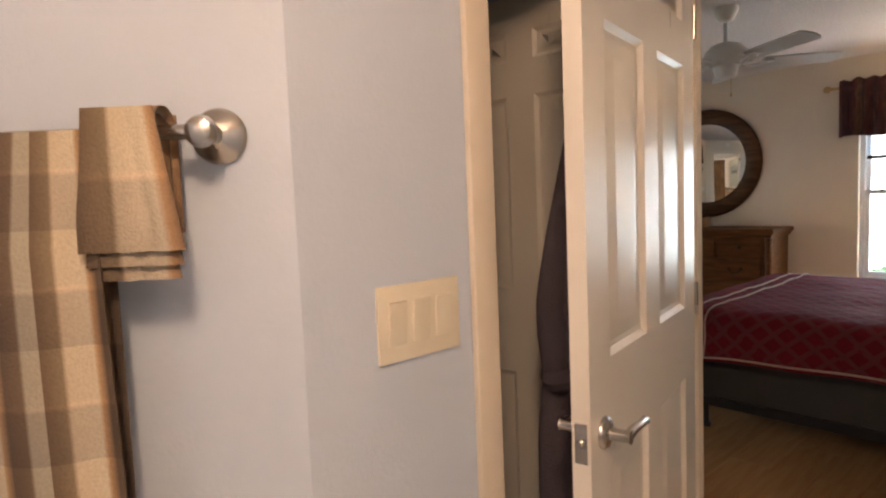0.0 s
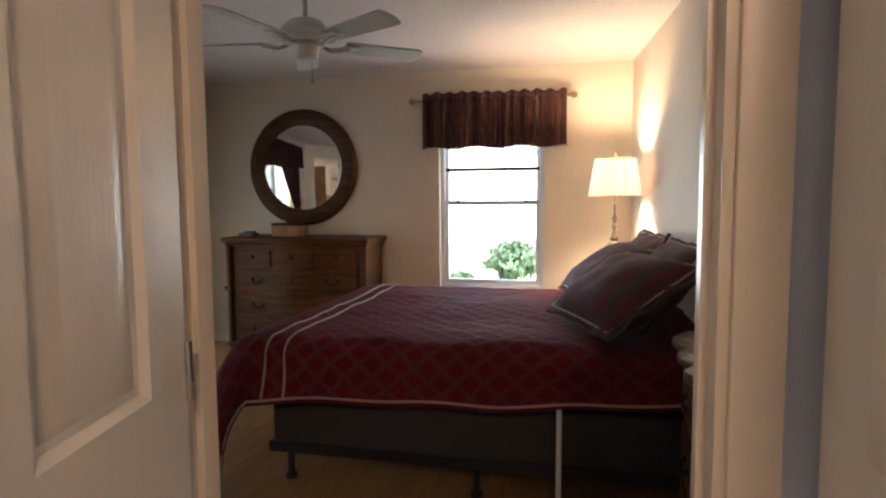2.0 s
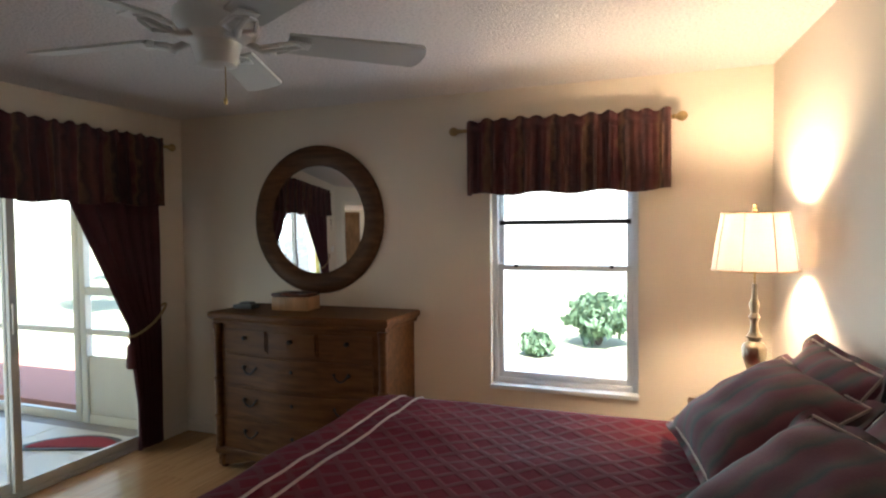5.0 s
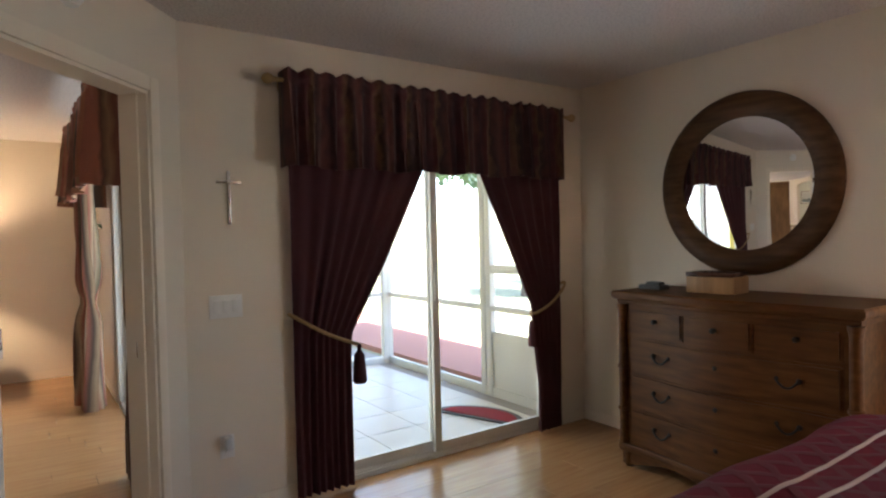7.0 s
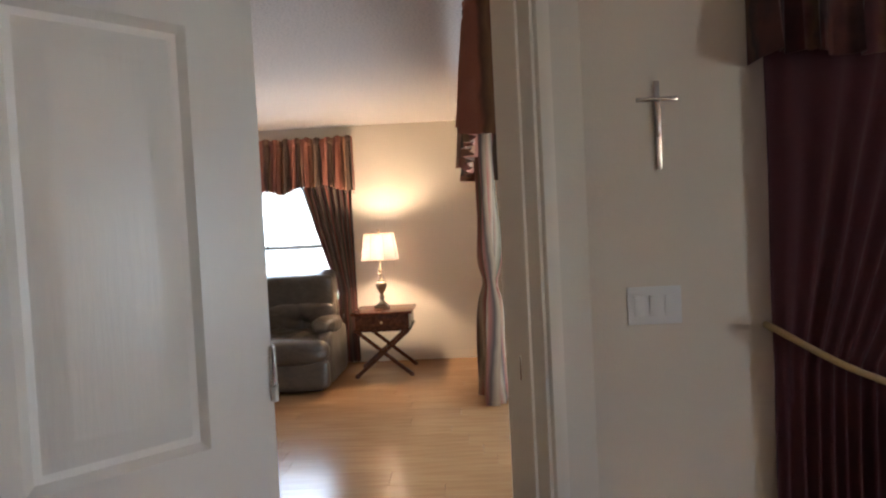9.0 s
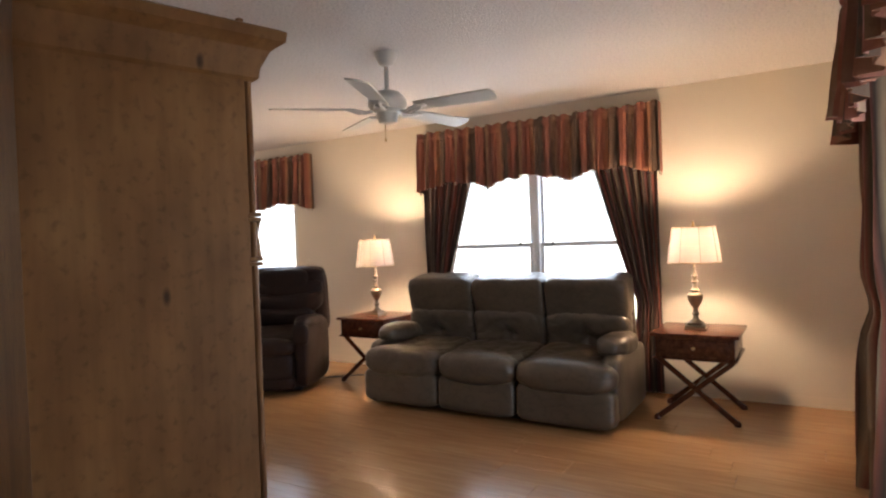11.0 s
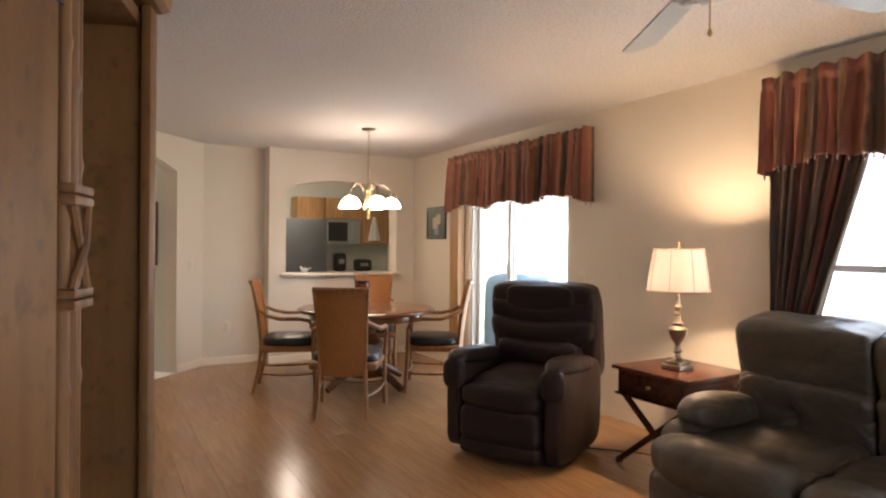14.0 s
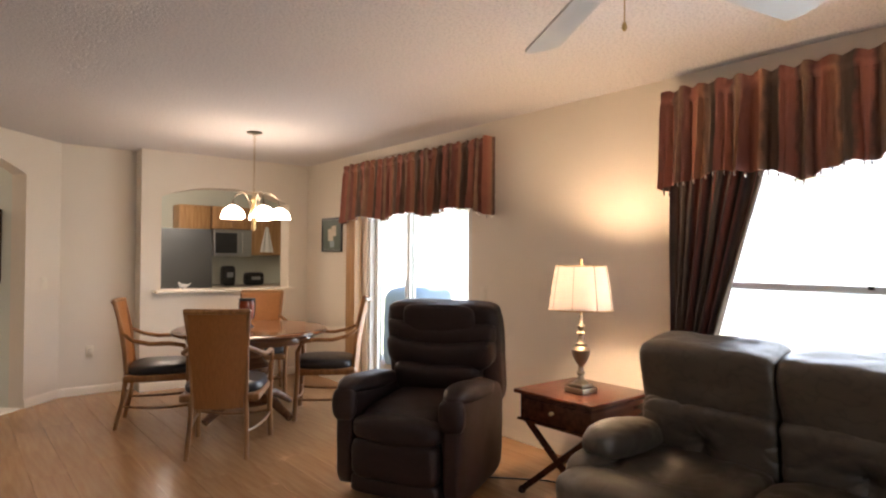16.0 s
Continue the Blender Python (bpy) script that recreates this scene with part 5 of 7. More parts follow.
def table_lamp(m, h, label, shade_r=(0.135, 0.185), shade_h=0.24, power=8.4):
    """A turned metal lamp with a drum shade; h is the height of the finial."""
    t = thing("table_lamp", m, label, "lamp", "table lamps")
    zs = h - 0.04
    bm = B()
    box(bm, (0, 0, 0.014), (0.135, 0.135, 0.028), 0.008)
    box(bm, (0, 0, 0.038), (0.10, 0.10, 0.02), 0.006)
    k = (h - shade_h - 0.06) / 0.50
    prof = [(0.045, 0.046), (0.036, 0.06), (0.020, 0.075), (0.017, 0.10), (0.028, 0.115), (0.017, 0.13), (0.016, 0.16), (0.030, 0.18), (0.050, 0.225), (0.054, 0.26), (0.044, 0.275), (0.022, 0.285), (0.034, 0.30), (0.020, 0.315), (0.014, 0.35), (0.026, 0.365), (0.014, 0.38), (0.024, 0.41), (0.012, 0.43), (0.012, 0.48)]
    lathe(bm, [(r, 0.046 + (z - 0.046) * k) for r, z in prof], 24)
    part("base", bm, M_PEWTER, t)
    bm = B()
    rod(bm, (0, 0, 0.4 * k), (0, 0, zs), 0.005)
    tube(bm, arc((0, 0, h - shade_h + 0.02), (0.09, 0, h - shade_h * 0.6), (0, 0, zs), 10), 0.002, 6)
    tube(bm, arc((0, 0, h - shade_h + 0.02), (-0.09, 0, h - shade_h * 0.6), (0, 0, zs), 10), 0.002, 6)
    part("harp", bm, M_BRASS, t)
    bm = B()
    lathe(bm, [(0.006, zs), (0.012, zs + 0.012), (0.006, zs + 0.022), (0.010, zs + 0.034), (0.002, h)], 12)
    part("finial", bm, M_BRASS, t)
    z1, z0 = zs - 0.002, zs - shade_h
    bm = B()
    n = 48
    lay = []
    for r, z in ((shade_r[1], z0), (shade_r[1] * 0.55 + shade_r[0] * 0.45, z0 + shade_h * 0.5), (shade_r[0], z1), (shade_r[0] - 0.003, z1), (shade_r[1] * 0.55 + shade_r[0] * 0.45 - 0.003, z0 + shade_h * 0.5), (shade_r[1] - 0.003, z0)):
        lay.append([bm.verts.new((r * (1 + 0.012 * math.cos(8 * 2 * math.pi * i / n)) * math.cos(2 * math.pi * i / n), r * (1 + 0.012 * math.cos(8 * 2 * math.pi * i / n)) * math.sin(2 * math.pi * i / n), z)) for i in range(n)])
    lay.append(lay[0])
    for a, b in zip(lay, lay[1:]):
        for i in range(n):
            bm.faces.new((a[i], a[(i + 1) % n], b[(i + 1) % n], b[i]))
    sh = part("shade", bm, M_SHADE, t, "lit ivory cloth lampshade")
    for r, z in ((shade_r[1] + 0.002, z0), (shade_r[0] + 0.002, z1)):
        bm = B()
        tube(bm, [(r * math.cos(a * math.pi / 18), r * math.sin(a * math.pi / 18), z) for a in range(37)], 0.0035, 6)
        part("trim", bm, M_BRASS, sh)
    for k in range(8):
        a = math.pi / 8 + k * math.pi / 4
        mid_r = shade_r[1] * 0.55 + shade_r[0] * 0.45
        bm = B()
        tube(bm, [(r * 0.994 * math.cos(a), r * 0.994 * math.sin(a), z) for r, z in ((shade_r[1], z0), (mid_r, z0 + shade_h * 0.5), (shade_r[0], z1))], 0.0022, 5)
        part("seam", bm, M_PIPING, sh)
    bm = B()
    for a in range(3):
        rod(bm, (0, 0, zs - 0.004), (shade_r[0] * math.cos(a * 2.094), shade_r[0] * math.sin(a * 2.094), zs - 0.004), 0.002, n=6)
    part("spider", bm, M_BRASS, sh)
    bm = B()
    zb = z0 + shade_h * 0.60
    lathe(bm, [(0.013, zb - 0.05), (0.014, zb - 0.03), (0.028, zb), (0.030, zb + 0.02), (0.020, zb + 0.042), (0.004, zb + 0.05)], 16)
    b = part("bulb", bm, M_BULB, t, "lit warm bulb")
    b.visible_shadow = False
    p = m @ Vector((0, 0, zb + 0.01))
    lamp("lamp_light", "POINT", Matrix.Translation(p), power, WARM, 0.04)
    return t


# bedside table by the window, with lamp and glass
t = thing("nightstand", pose(1.03, 5.78, 0, 0, 0, -90), "oak nightstand beside the bed", "nightstand")
bm = B()
box(bm, (0, 0, 0.35), (0.52, 0.38, 0.60), 0.01)
part("body", bm, M_OAK, t)
bm = B()
box(bm, (0, 0, 0.665), (0.58, 0.43, 0.03), 0.012, seg=3)
part("top", bm, M_OAK, t)
for z in (0.22, 0.50):
    bm = B()
    box(bm, (0, -0.195, z), (0.44, 0.02, 0.22), 0.008)
    d = part("drawer", bm, M_OAK, t)
    bail(0, z + 0.02, -0.205, d)
for x in (-0.22, 0.22):
    for y in (-0.15, 0.15):
        bm = B()
        lathe(bm, [(0.02, 0), (0.03, 0.03), (0.025, 0.055)], 12, (x, y, 0))
        part("foot", bm, M_OAK, t)
table_lamp(pose(1.09, 5.76, 0.68), 0.99, "pewter table lamp with an ivory shade, lit, on the nightstand", (0.14, 0.18), 0.26, 12)
t = thing("tissue_box", pose(0.93, 5.68, 0.68, 0, 0, 20), "tissue box with white tissues on the nightstand", "tissue box")
bm = B()
box(bm, (0, 0, 0.045), (0.12, 0.12, 0.09), 0.004)
part("box", bm, M_WHITEP, t)
bm = B()
sheet(bm, lambda u, v: ((u - 0.5) * 0.09 * (1.2 - v), 0.015 * math.sin(7 * u + 2 * v), 0.085 + v * 0.06 + 0.012 * math.sin(9 * u)), 10, 6, 0.002)
part("tissue", bm, M_WHITEP, t)

# chest with a scalloped top by the bathroom door
t = thing("nightstand", pose(1.385, 3.30, 0, 0, 0, -94), "oak nightstand with a scalloped top beside the bed", "nightstand")
bm = B()
box(bm, (0, 0, 0.44), (0.56, 0.34, 0.74), 0.01)
part("body", bm, M_OAK, t)
bm = B()
n = 40
lay = []
for z, ins in ((0.812, 0.02), (0.826, 0.004), (0.842, 0.0), (0.856, 0.006), (0.862, 0.02)):
    pts = [(-0.33 + ins + (0.66 - 2 * ins) * i / n, -0.205 - 0.022 * math.cos(6 * math.pi * (i / n - 0.5)) + ins) for i in range(n + 1)]
    pts += [(0.33 - ins, 0.19), (-0.33 + ins, 0.19)]
    lay.append([bm.verts.new((x, y, z)) for x, y in pts])
for a, b in zip(lay, lay[1:]):
    for i in range(len(a)):
        bm.faces.new((a[i], a[(i + 1) % len(a)], b[(i + 1) % len(a)], b[i]))
bm.faces.new(lay[0][::-1])
bm.faces.new(lay[-1])
part("top", bm, M_OAKSHEEN, t, "polished scalloped oak top, its sheen lightened into the colour")
for z in (0.24, 0.46, 0.68):
    bm = B()
    box(bm, (0, -0.175, z), (0.48, 0.02, 0.19), 0.008)
    d = part("drawer", bm, M_OAK, t)
    bail(0, z + 0.02, -0.185, d)
for x in (-0.24, 0.24):
    for y in (-0.13, 0.13):
        bm = B()
        lathe(bm, [(0.02, 0), (0.03, 0.04), (0.025, 0.075)], 12, (x, y, 0))
        part("foot", bm, M_OAK, t)


def ceiling_fan(m, label, turn, drop=0.30, span_r=0.70):
    """A five-blade fan that hangs from the ceiling at the origin."""
    t = thing("ceiling_fan", m, label, "ceiling fan", "ceiling fans")
    bm = B()
    lathe(bm, [(0.070, 0.0), (0.068, -0.02), (0.045, -0.07), (0.020, -0.085)], 24)
    part("canopy", bm, M_FANW, t)
    bm = B()
    rod(bm, (0, 0, -0.08), (0, 0, -drop + 0.06), 0.013)
    part("downrod", bm, M_FANW, t)
    bm = B()
    lathe(bm, [(0.03, -drop + 0.075), (0.075, -drop + 0.06), (0.115, -drop + 0.02), (0.120, -drop - 0.02), (0.105, -drop - 0.05), (0.07, -drop - 0.065), (0.06, -drop - 0.10), (0.055, -drop - 0.125), (0.02, -drop - 0.135)], 32)
    part("motor_housing", bm, M_FANW, t)
    for k in range(5):
        a = radians(turn + 72 * k)
        m2 = Matrix.Rotation(a, 4, "Z")
        bm = B()
        z = -drop - 0.05
        tube(bm, [(0.08, 0, z), (0.13, 0.012, z - 0.018), (0.17, 0.0, z - 0.012), (0.23, 0.0, z)], 0.012, 8, 0.008)
        for s in (-1, 1):
            tube(bm, [(0.12, 0, z - 0.012), (0.17, s * 0.045, z - 0.012), (0.22, s * 0.03, z + 0.002), (0.24, 0, z + 0.002)], 0.007, 6)
        box(bm, (0.23, 0, z + 0.002), (0.07, 0.08, 0.006), 0.002)
        bmesh.ops.transform(bm, matrix=m2, verts=bm.verts)
        part("blade_iron", bm, M_FANW, t)
        bm = B()
        n = 14
        top, bot = [], []
        outline = [(0.20 + (span_r - 0.23) * i / n, 0.052 + 0.014 * i / n) for i in range(n + 1)]
        tip = [(span_r - 0.03 + 0.03 * math.cos(b), 0.066 * math.sin(b)) for b in [math.pi / 2 - math.pi * j / 10 for j in range(1, 10)]]
        loop = outline + tip + [(x, -y) for x, y in reversed(outline)]
        pitch = radians(-13)
        for zz, lst in ((0.004, top), (-0.004, bot)):
            for x, y in loop:
                lst.append(bm.verts.new((x, y * math.cos(pitch), z + 0.008 + zz + y * math.sin(pitch))))
        bm.faces.new(top)
        bm.faces.new(bot[::-1])
        for i in range(len(loop)):
            j = (i + 1) % len(loop)
            bm.faces.new((top[j], top[i], bot[i], bot[j]))
        bmesh.ops.transform(bm, matrix=m2, verts=bm.verts)
        part("blade", bm, M_BLADE, t, "white fan blade")
    bm = B()
    tube(bm, [(0.03, 0, -drop - 0.13), (0.03, 0, -drop - 0.22)], 0.0018, 6)
    lathe(bm, [(0.004, 0), (0.007, -0.012), (0.003, -0.02)], 8, (0.03, 0, -drop - 0.22))
    part("pull_chain", bm, M_BRASS, t)
    return t


ceiling_fan(pose(-0.48, 4.10, CEIL), "white five-blade ceiling fan in the bedroom", 42.5, 0.27, 0.63)
ceiling_fan(pose(-5.15, 0.97, CEIL), "white five-blade ceiling fan in the living room", 23.5)


def wall_plate(name, m, gangs, label, kind="switch", material=M_PLASTIC):
    t = thing(name, m, label, kind, "wall plates")
    w = 0.07 + 0.046 * (gangs - 1)
    bm = B()
    box(bm, (0, -0.003, 0), (w, 0.006, 0.115), 0.003)
    part("plate", bm, material, t)
    for k in range(gangs):
        x = (k - (gangs - 1) / 2) * 0.046
        bm = B()
        if kind == "switch":
            box(bm, (x, -0.007, 0), (0.033, 0.006, 0.066), 0.002, (6, 0, 0))
            part("rocker", bm, material, t)
        else:
            for z in (-0.02, 0.02):
                box(bm, (x, -0.006, z), (0.034, 0.004, 0.028), 0.004)
            part("socket", bm, material, t)
            bm = B()
            for z in (-0.02, 0.02):
                for s in (-1, 1):
                    bm = B()
                    span(bm, (x + s * 0.007 - 0.0012, -0.009, z - 0.004), (x + s * 0.007 + 0.0012, -0.007, z + 0.006))
                    part("slot", bm, M_BLACKP, t)
    return t


wall_plate("light_switch", pose(XB, 3.815, 1.06, 0, 0, 90), 3, "white triple light switch plate on the wall", "switch", M_WHITEP)
wall_plate("power_outlet", pose(XB, 3.80, 0.36, 0, 0, 90), 1, "white power outlet low on the wall", "outlet", M_WHITEP)
t = thing("night_light", pose(XB + 0.012, 3.80, 0.385, 0, 0, 90), "small plug-in night light in the outlet", "night light")
bm = B()
puff(bm, (0, -0.022, 0.0), (0.045, 0.045, 0.07), 3, 5)
part("body", bm, M_WHITEP, t)
wall_plate("power_outlet", pose(-2.42, YN, 0.50, 0, 0, 0), 1, "outlet with a dark plug on the bedroom wall", "outlet", M_WHITEP)
t = thing("plug", pose(-2.42, YN - 0.008, 0.52), "dark plug in the wall outlet", "plug")
bm = B()
puff(bm, (0, -0.018, 0), (0.045, 0.04, 0.05), 3, 5)
part("body", bm, M_BLACKP, t)

# cross on the bedroom wall
t = thing("wall_cross", pose(XB, 3.845, 1.60, 0, 0, 90) @ Matrix.Scale(0.78, 4), "slim silver metal cross on the wall", "cross")
bm = B()
box(bm, (0, -0.008, 0.0), (0.022, 0.008, 0.34), 0.003)
box(bm, (0, -0.008, 0.10), (0.16, 0.008, 0.018), 0.003)
part("cross", bm, M_NICKEL, t)
bm = B()
puff(bm, (0, -0.02, 0.02), (0.022, 0.014, 0.13), 2.5, 5)
puff(bm, (0, -0.02, 0.098), (0.11, 0.012, 0.014), 2.5, 5)
part("relief", bm, M_NICKEL, t)
# smoke alarm over the door
mid = PC + Vector((DX, DY)) * 0.72
t = thing("smoke_alarm", Matrix.Translation((mid.x, mid.y, 2.30)) @ Matrix.Rotation(radians(ang + 180), 4, "Z") @ Matrix.Rotation(radians(90), 4, "X"), "round white smoke alarm above the door", "smoke alarm")
bm = B()
lathe(bm, [(0.065, 0), (0.065, 0.012), (0.055, 0.03), (0.03, 0.034), (0.028, 0.038)], 28)
part("body", bm, M_WHITEP, t)


# ---- bathroom things ----
AB = Vector((-0.675, -0.738))          # along the angled wall, away from its corner
NB = Vector((0.738, -0.675))           # out of the angled wall
yawb = math.degrees(math.atan2(-AB.y, -AB.x))


def bath_pose(s, z):
    """A place s metres along the angled wall from its corner; local -y stands out of the wall, local x runs back to the corner."""
    p = Vector((0.20, 0.885)) + AB * s
    return pose(p.x, p.y, z, 0, 0, yawb)


t = thing("towel_bar", bath_pose(0.105, 1.510), "chrome towel bar with round rosettes on the bathroom wall", "towel bar")
for x in (0.0, -0.62):
    bm = B()
    lathe(bm, [(0.040, 0.0), (0.042, 0.006), (0.036, 0.012), (0.038, 0.016), (0.026, 0.024), (0.014, 0.030), (0.013, 0.055), (0.020, 0.062), (0.023, 0.075), (0.018, 0.088), (0.006, 0.093)], 32,
          m=Matrix.Translation((x, 0, 0)) @ Matrix.Rotation(radians(90), 4, "X"))
    part("rosette", bm, M_NICKEL, t, "polished stepped rosette", 25)
bm = B()
rod(bm, (-0.62, -0.074, 0.0), (0.0, -0.074, 0.0), 0.011, n=16)
part("bar", bm, M_NICKEL, t)


def hung_towel(m, w, front, back, label, layers=1, fold=0.012, seed=0):
    """A towel folded over a bar at the origin, along x from 0 to w, hanging down before and behind it."""
    t = thing("towel", m, label, "towel", "towels on the bar")
    for k in range(layers):
        bm = B()
        r = 0.017 + 0.010 * k

        def f(u, v, k=k, r=r):
            tot = front + back + math.pi * r
            s = v * tot
            x = u * w + 0.012 * k * (u - 0.3)
            wav = fold * math.sin(u * 9 + seed) + 0.006 * noise.noise((u * 4, v * 5, seed + k))
            fl = 1.0
            if s < front:
                d = front - s
                return (x + (0.05 * (d / front) * (u - 0.3)), -r - abs(wav) * min(1, d / 0.15) - 0.02 * d, -d + 0.02 * k)
            if s < front + math.pi * r:
                a = (s - front) / r
                return (x, -r * math.cos(a), r * math.sin(a))
            d = s - front - math.pi * r
            return (x, r + 0.2 * wav * min(1, d / 0.15), -d + 0.02 * k)

        sheet(bm, f, 26, 44, 0.006, (w, front + back), (0, -0.4, 0))
        part("cloth", bm, M_PLAID, t, "", 70)
    return t


hung_towel(bath_pose(0.105, 1.510) @ pose(-0.60, -0.074, 0.0), 0.46, 0.92, 0.80, "brown and cream plaid bath towel hanging on the bar", 1, 0.03, 1)
hung_towel(bath_pose(0.105, 1.510) @ pose(-0.134, -0.074, 0.0), 0.069, 0.20, 0.18, "brown and cream plaid hand towel folded over the bar", 3, 0.006, 4)
wall_plate("light_switch", pose(0.20, 1.12, 1.19, 0, 0, 90) @ Matrix.Diagonal((1.18, 1, 1.18, 1)), 3, "ivory triple rocker switch plate on the bathroom wall", "switch", M_PLASTIC)

# robe on a hook behind the bathroom door
t = thing("bathrobe", pose(0.175, 1.72, 0, 0, 0, 90), "plum-grey terry bathrobe hanging in the closet doorway", "bathrobe")
bm = B()


def robe(u, v):
    z = 1.72 - 1.22 * v
    wd = 0.05 + 0.30 * min(1, v * 2.2) ** 0.8 - 0.05 * math.exp(-((v - 0.62) / 0.07) ** 2)
    a = u * 2 * math.pi
    k = 1 + 0.18 * math.sin(a * 5 + v * 2) * min(1, v * 3)
    return (wd / 2 * math.cos(a) * k, 0.09 * min(1, 0.4 + v) * math.sin(a) * k - 0.0, z)


sheet(bm, robe, 48, 30, 0.0)
part("body", bm, M_ROBE, t, "", 80)
bm = B()
tube(bm, [(0.155 * math.cos(a * math.pi / 12), 0.085 * math.sin(a * math.pi / 12), 0.965 + 0.01 * math.sin(a)) for a in range(25)], 0.025, 8)
part("belt", bm, M_ROBE, t, "plum-grey terry belt")
bm = B()
tube(bm, [(0, 0.06, 1.76), (0, 0.0, 1.75), (0, -0.01, 1.72)], 0.008, 8)
part("hook", bm, M_IRON, t)

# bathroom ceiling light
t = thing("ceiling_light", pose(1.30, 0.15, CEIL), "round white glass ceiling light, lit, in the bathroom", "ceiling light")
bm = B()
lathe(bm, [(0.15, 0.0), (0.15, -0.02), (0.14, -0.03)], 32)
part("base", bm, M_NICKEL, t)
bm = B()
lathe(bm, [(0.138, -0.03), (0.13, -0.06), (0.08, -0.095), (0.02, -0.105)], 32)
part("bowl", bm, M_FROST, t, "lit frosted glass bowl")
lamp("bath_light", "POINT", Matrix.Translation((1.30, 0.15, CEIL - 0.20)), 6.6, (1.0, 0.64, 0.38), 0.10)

# ---- living room things ----
def sofa(m):
    """A three-seat recliner sofa: overhanging head cushions, tufted lumbar cushions, a rolled seat front across the whole width,
    and low padded arms that stop short of it. It faces -y."""
    t = thing("reclining_sofa", m, "olive-grey leather three-seat reclining sofa with creased cushions", "sofa")
    w = 0.635
    bm = B()
    box(bm, (0, 0.03, 0.05), (1.86, 0.74, 0.09), 0.02)
    part("base", bm, M_BLACKP, t)
    for k in (-1, 0, 1):
        x = k * w
        wide = 0.0 if k == 0 else 0.06
        xf = x + 0.5 * wide * k
        bm = B()
        puff(bm, (x, -0.08, 0.372), (w + 0.010, 0.66, 0.19), 5.0, 30, (4, 0, 0), 0.014, 5,
             warp=lambda q: (q.x, q.y, q.z - 0.022 * math.exp(-(q.x / 0.2) ** 2 - (q.y / 0.22) ** 2)), crease=0.011)
        part("seat_cushion", bm, M_GREYL, t, "creased leather seat cushion")
        bm = B()
        puff(bm, (xf, -0.365, 0.355), (w + 0.006 + wide, 0.27, 0.235), 2.9, 22, (0, 0, 0), 0.010, 5, crease=0.004)
        part("seat_front_roll", bm, M_GREYL, t)
        bm = B()
        puff(bm, (xf, -0.37, 0.165), (w - 0.004 + wide, 0.19, 0.27), 6, 10, (-3, 0, 0), 0.005, 7)
        part("footrest_panel", bm, M_GREYL, t)
        bm = B()
        puff(bm, (x, 0.262, 0.555), (w + 0.004, 0.24, 0.36), 6, 34, (13, 0, 0), 0.010, 6, [(0.02 * k, -0.01, 0.055, 0.050)], crease=0.009)
        part("lumbar_cushion", bm, M_GREYL, t, "tufted leather back cushion with radiating creases")
        bm = B()
        puff(bm, (x, 0.262, 0.822), (w + 0.008, 0.29, 0.345), 7, 22, (11, 0, 0), 0.012, 5,
             warp=lambda q: (q.x, q.y, q.z + (0.5 - q.z / 0.345) * (0.05 * (q.x / 0.32) ** 2 - 0.03)), crease=0.004)
        part("head_cushion", bm, M_GREYL, t, "overhanging leather head cushion")
    bm = B()
    box(bm, (0, 0.40, 0.50), (1.90, 0.10, 0.80), 0.05, (9, 0, 0), 4)
    part("back_panel", bm, M_GREYL, t)
    for s in (-1, 1):
        bm = B()
        puff(bm, (s * 0.955, 0.02, 0.275), (0.14, 0.78, 0.45), 6, 10, (0, 0, 0), 0.006, 7)
        part("side_panel", bm, M_GREYL, t)
        bm = B()
        puff(bm, (s * 0.925, -0.02, 0.525), (0.215, 0.52, 0.16), 2.9, 20, (-3, 0, 0), 0.008, 8, crease=0.004)
        part("armrest", bm, M_GREYL, t, "padded leather armrest")
    return t


sofa(W_pose(-6.40, 1.055) @ pose(0, 0, 0))


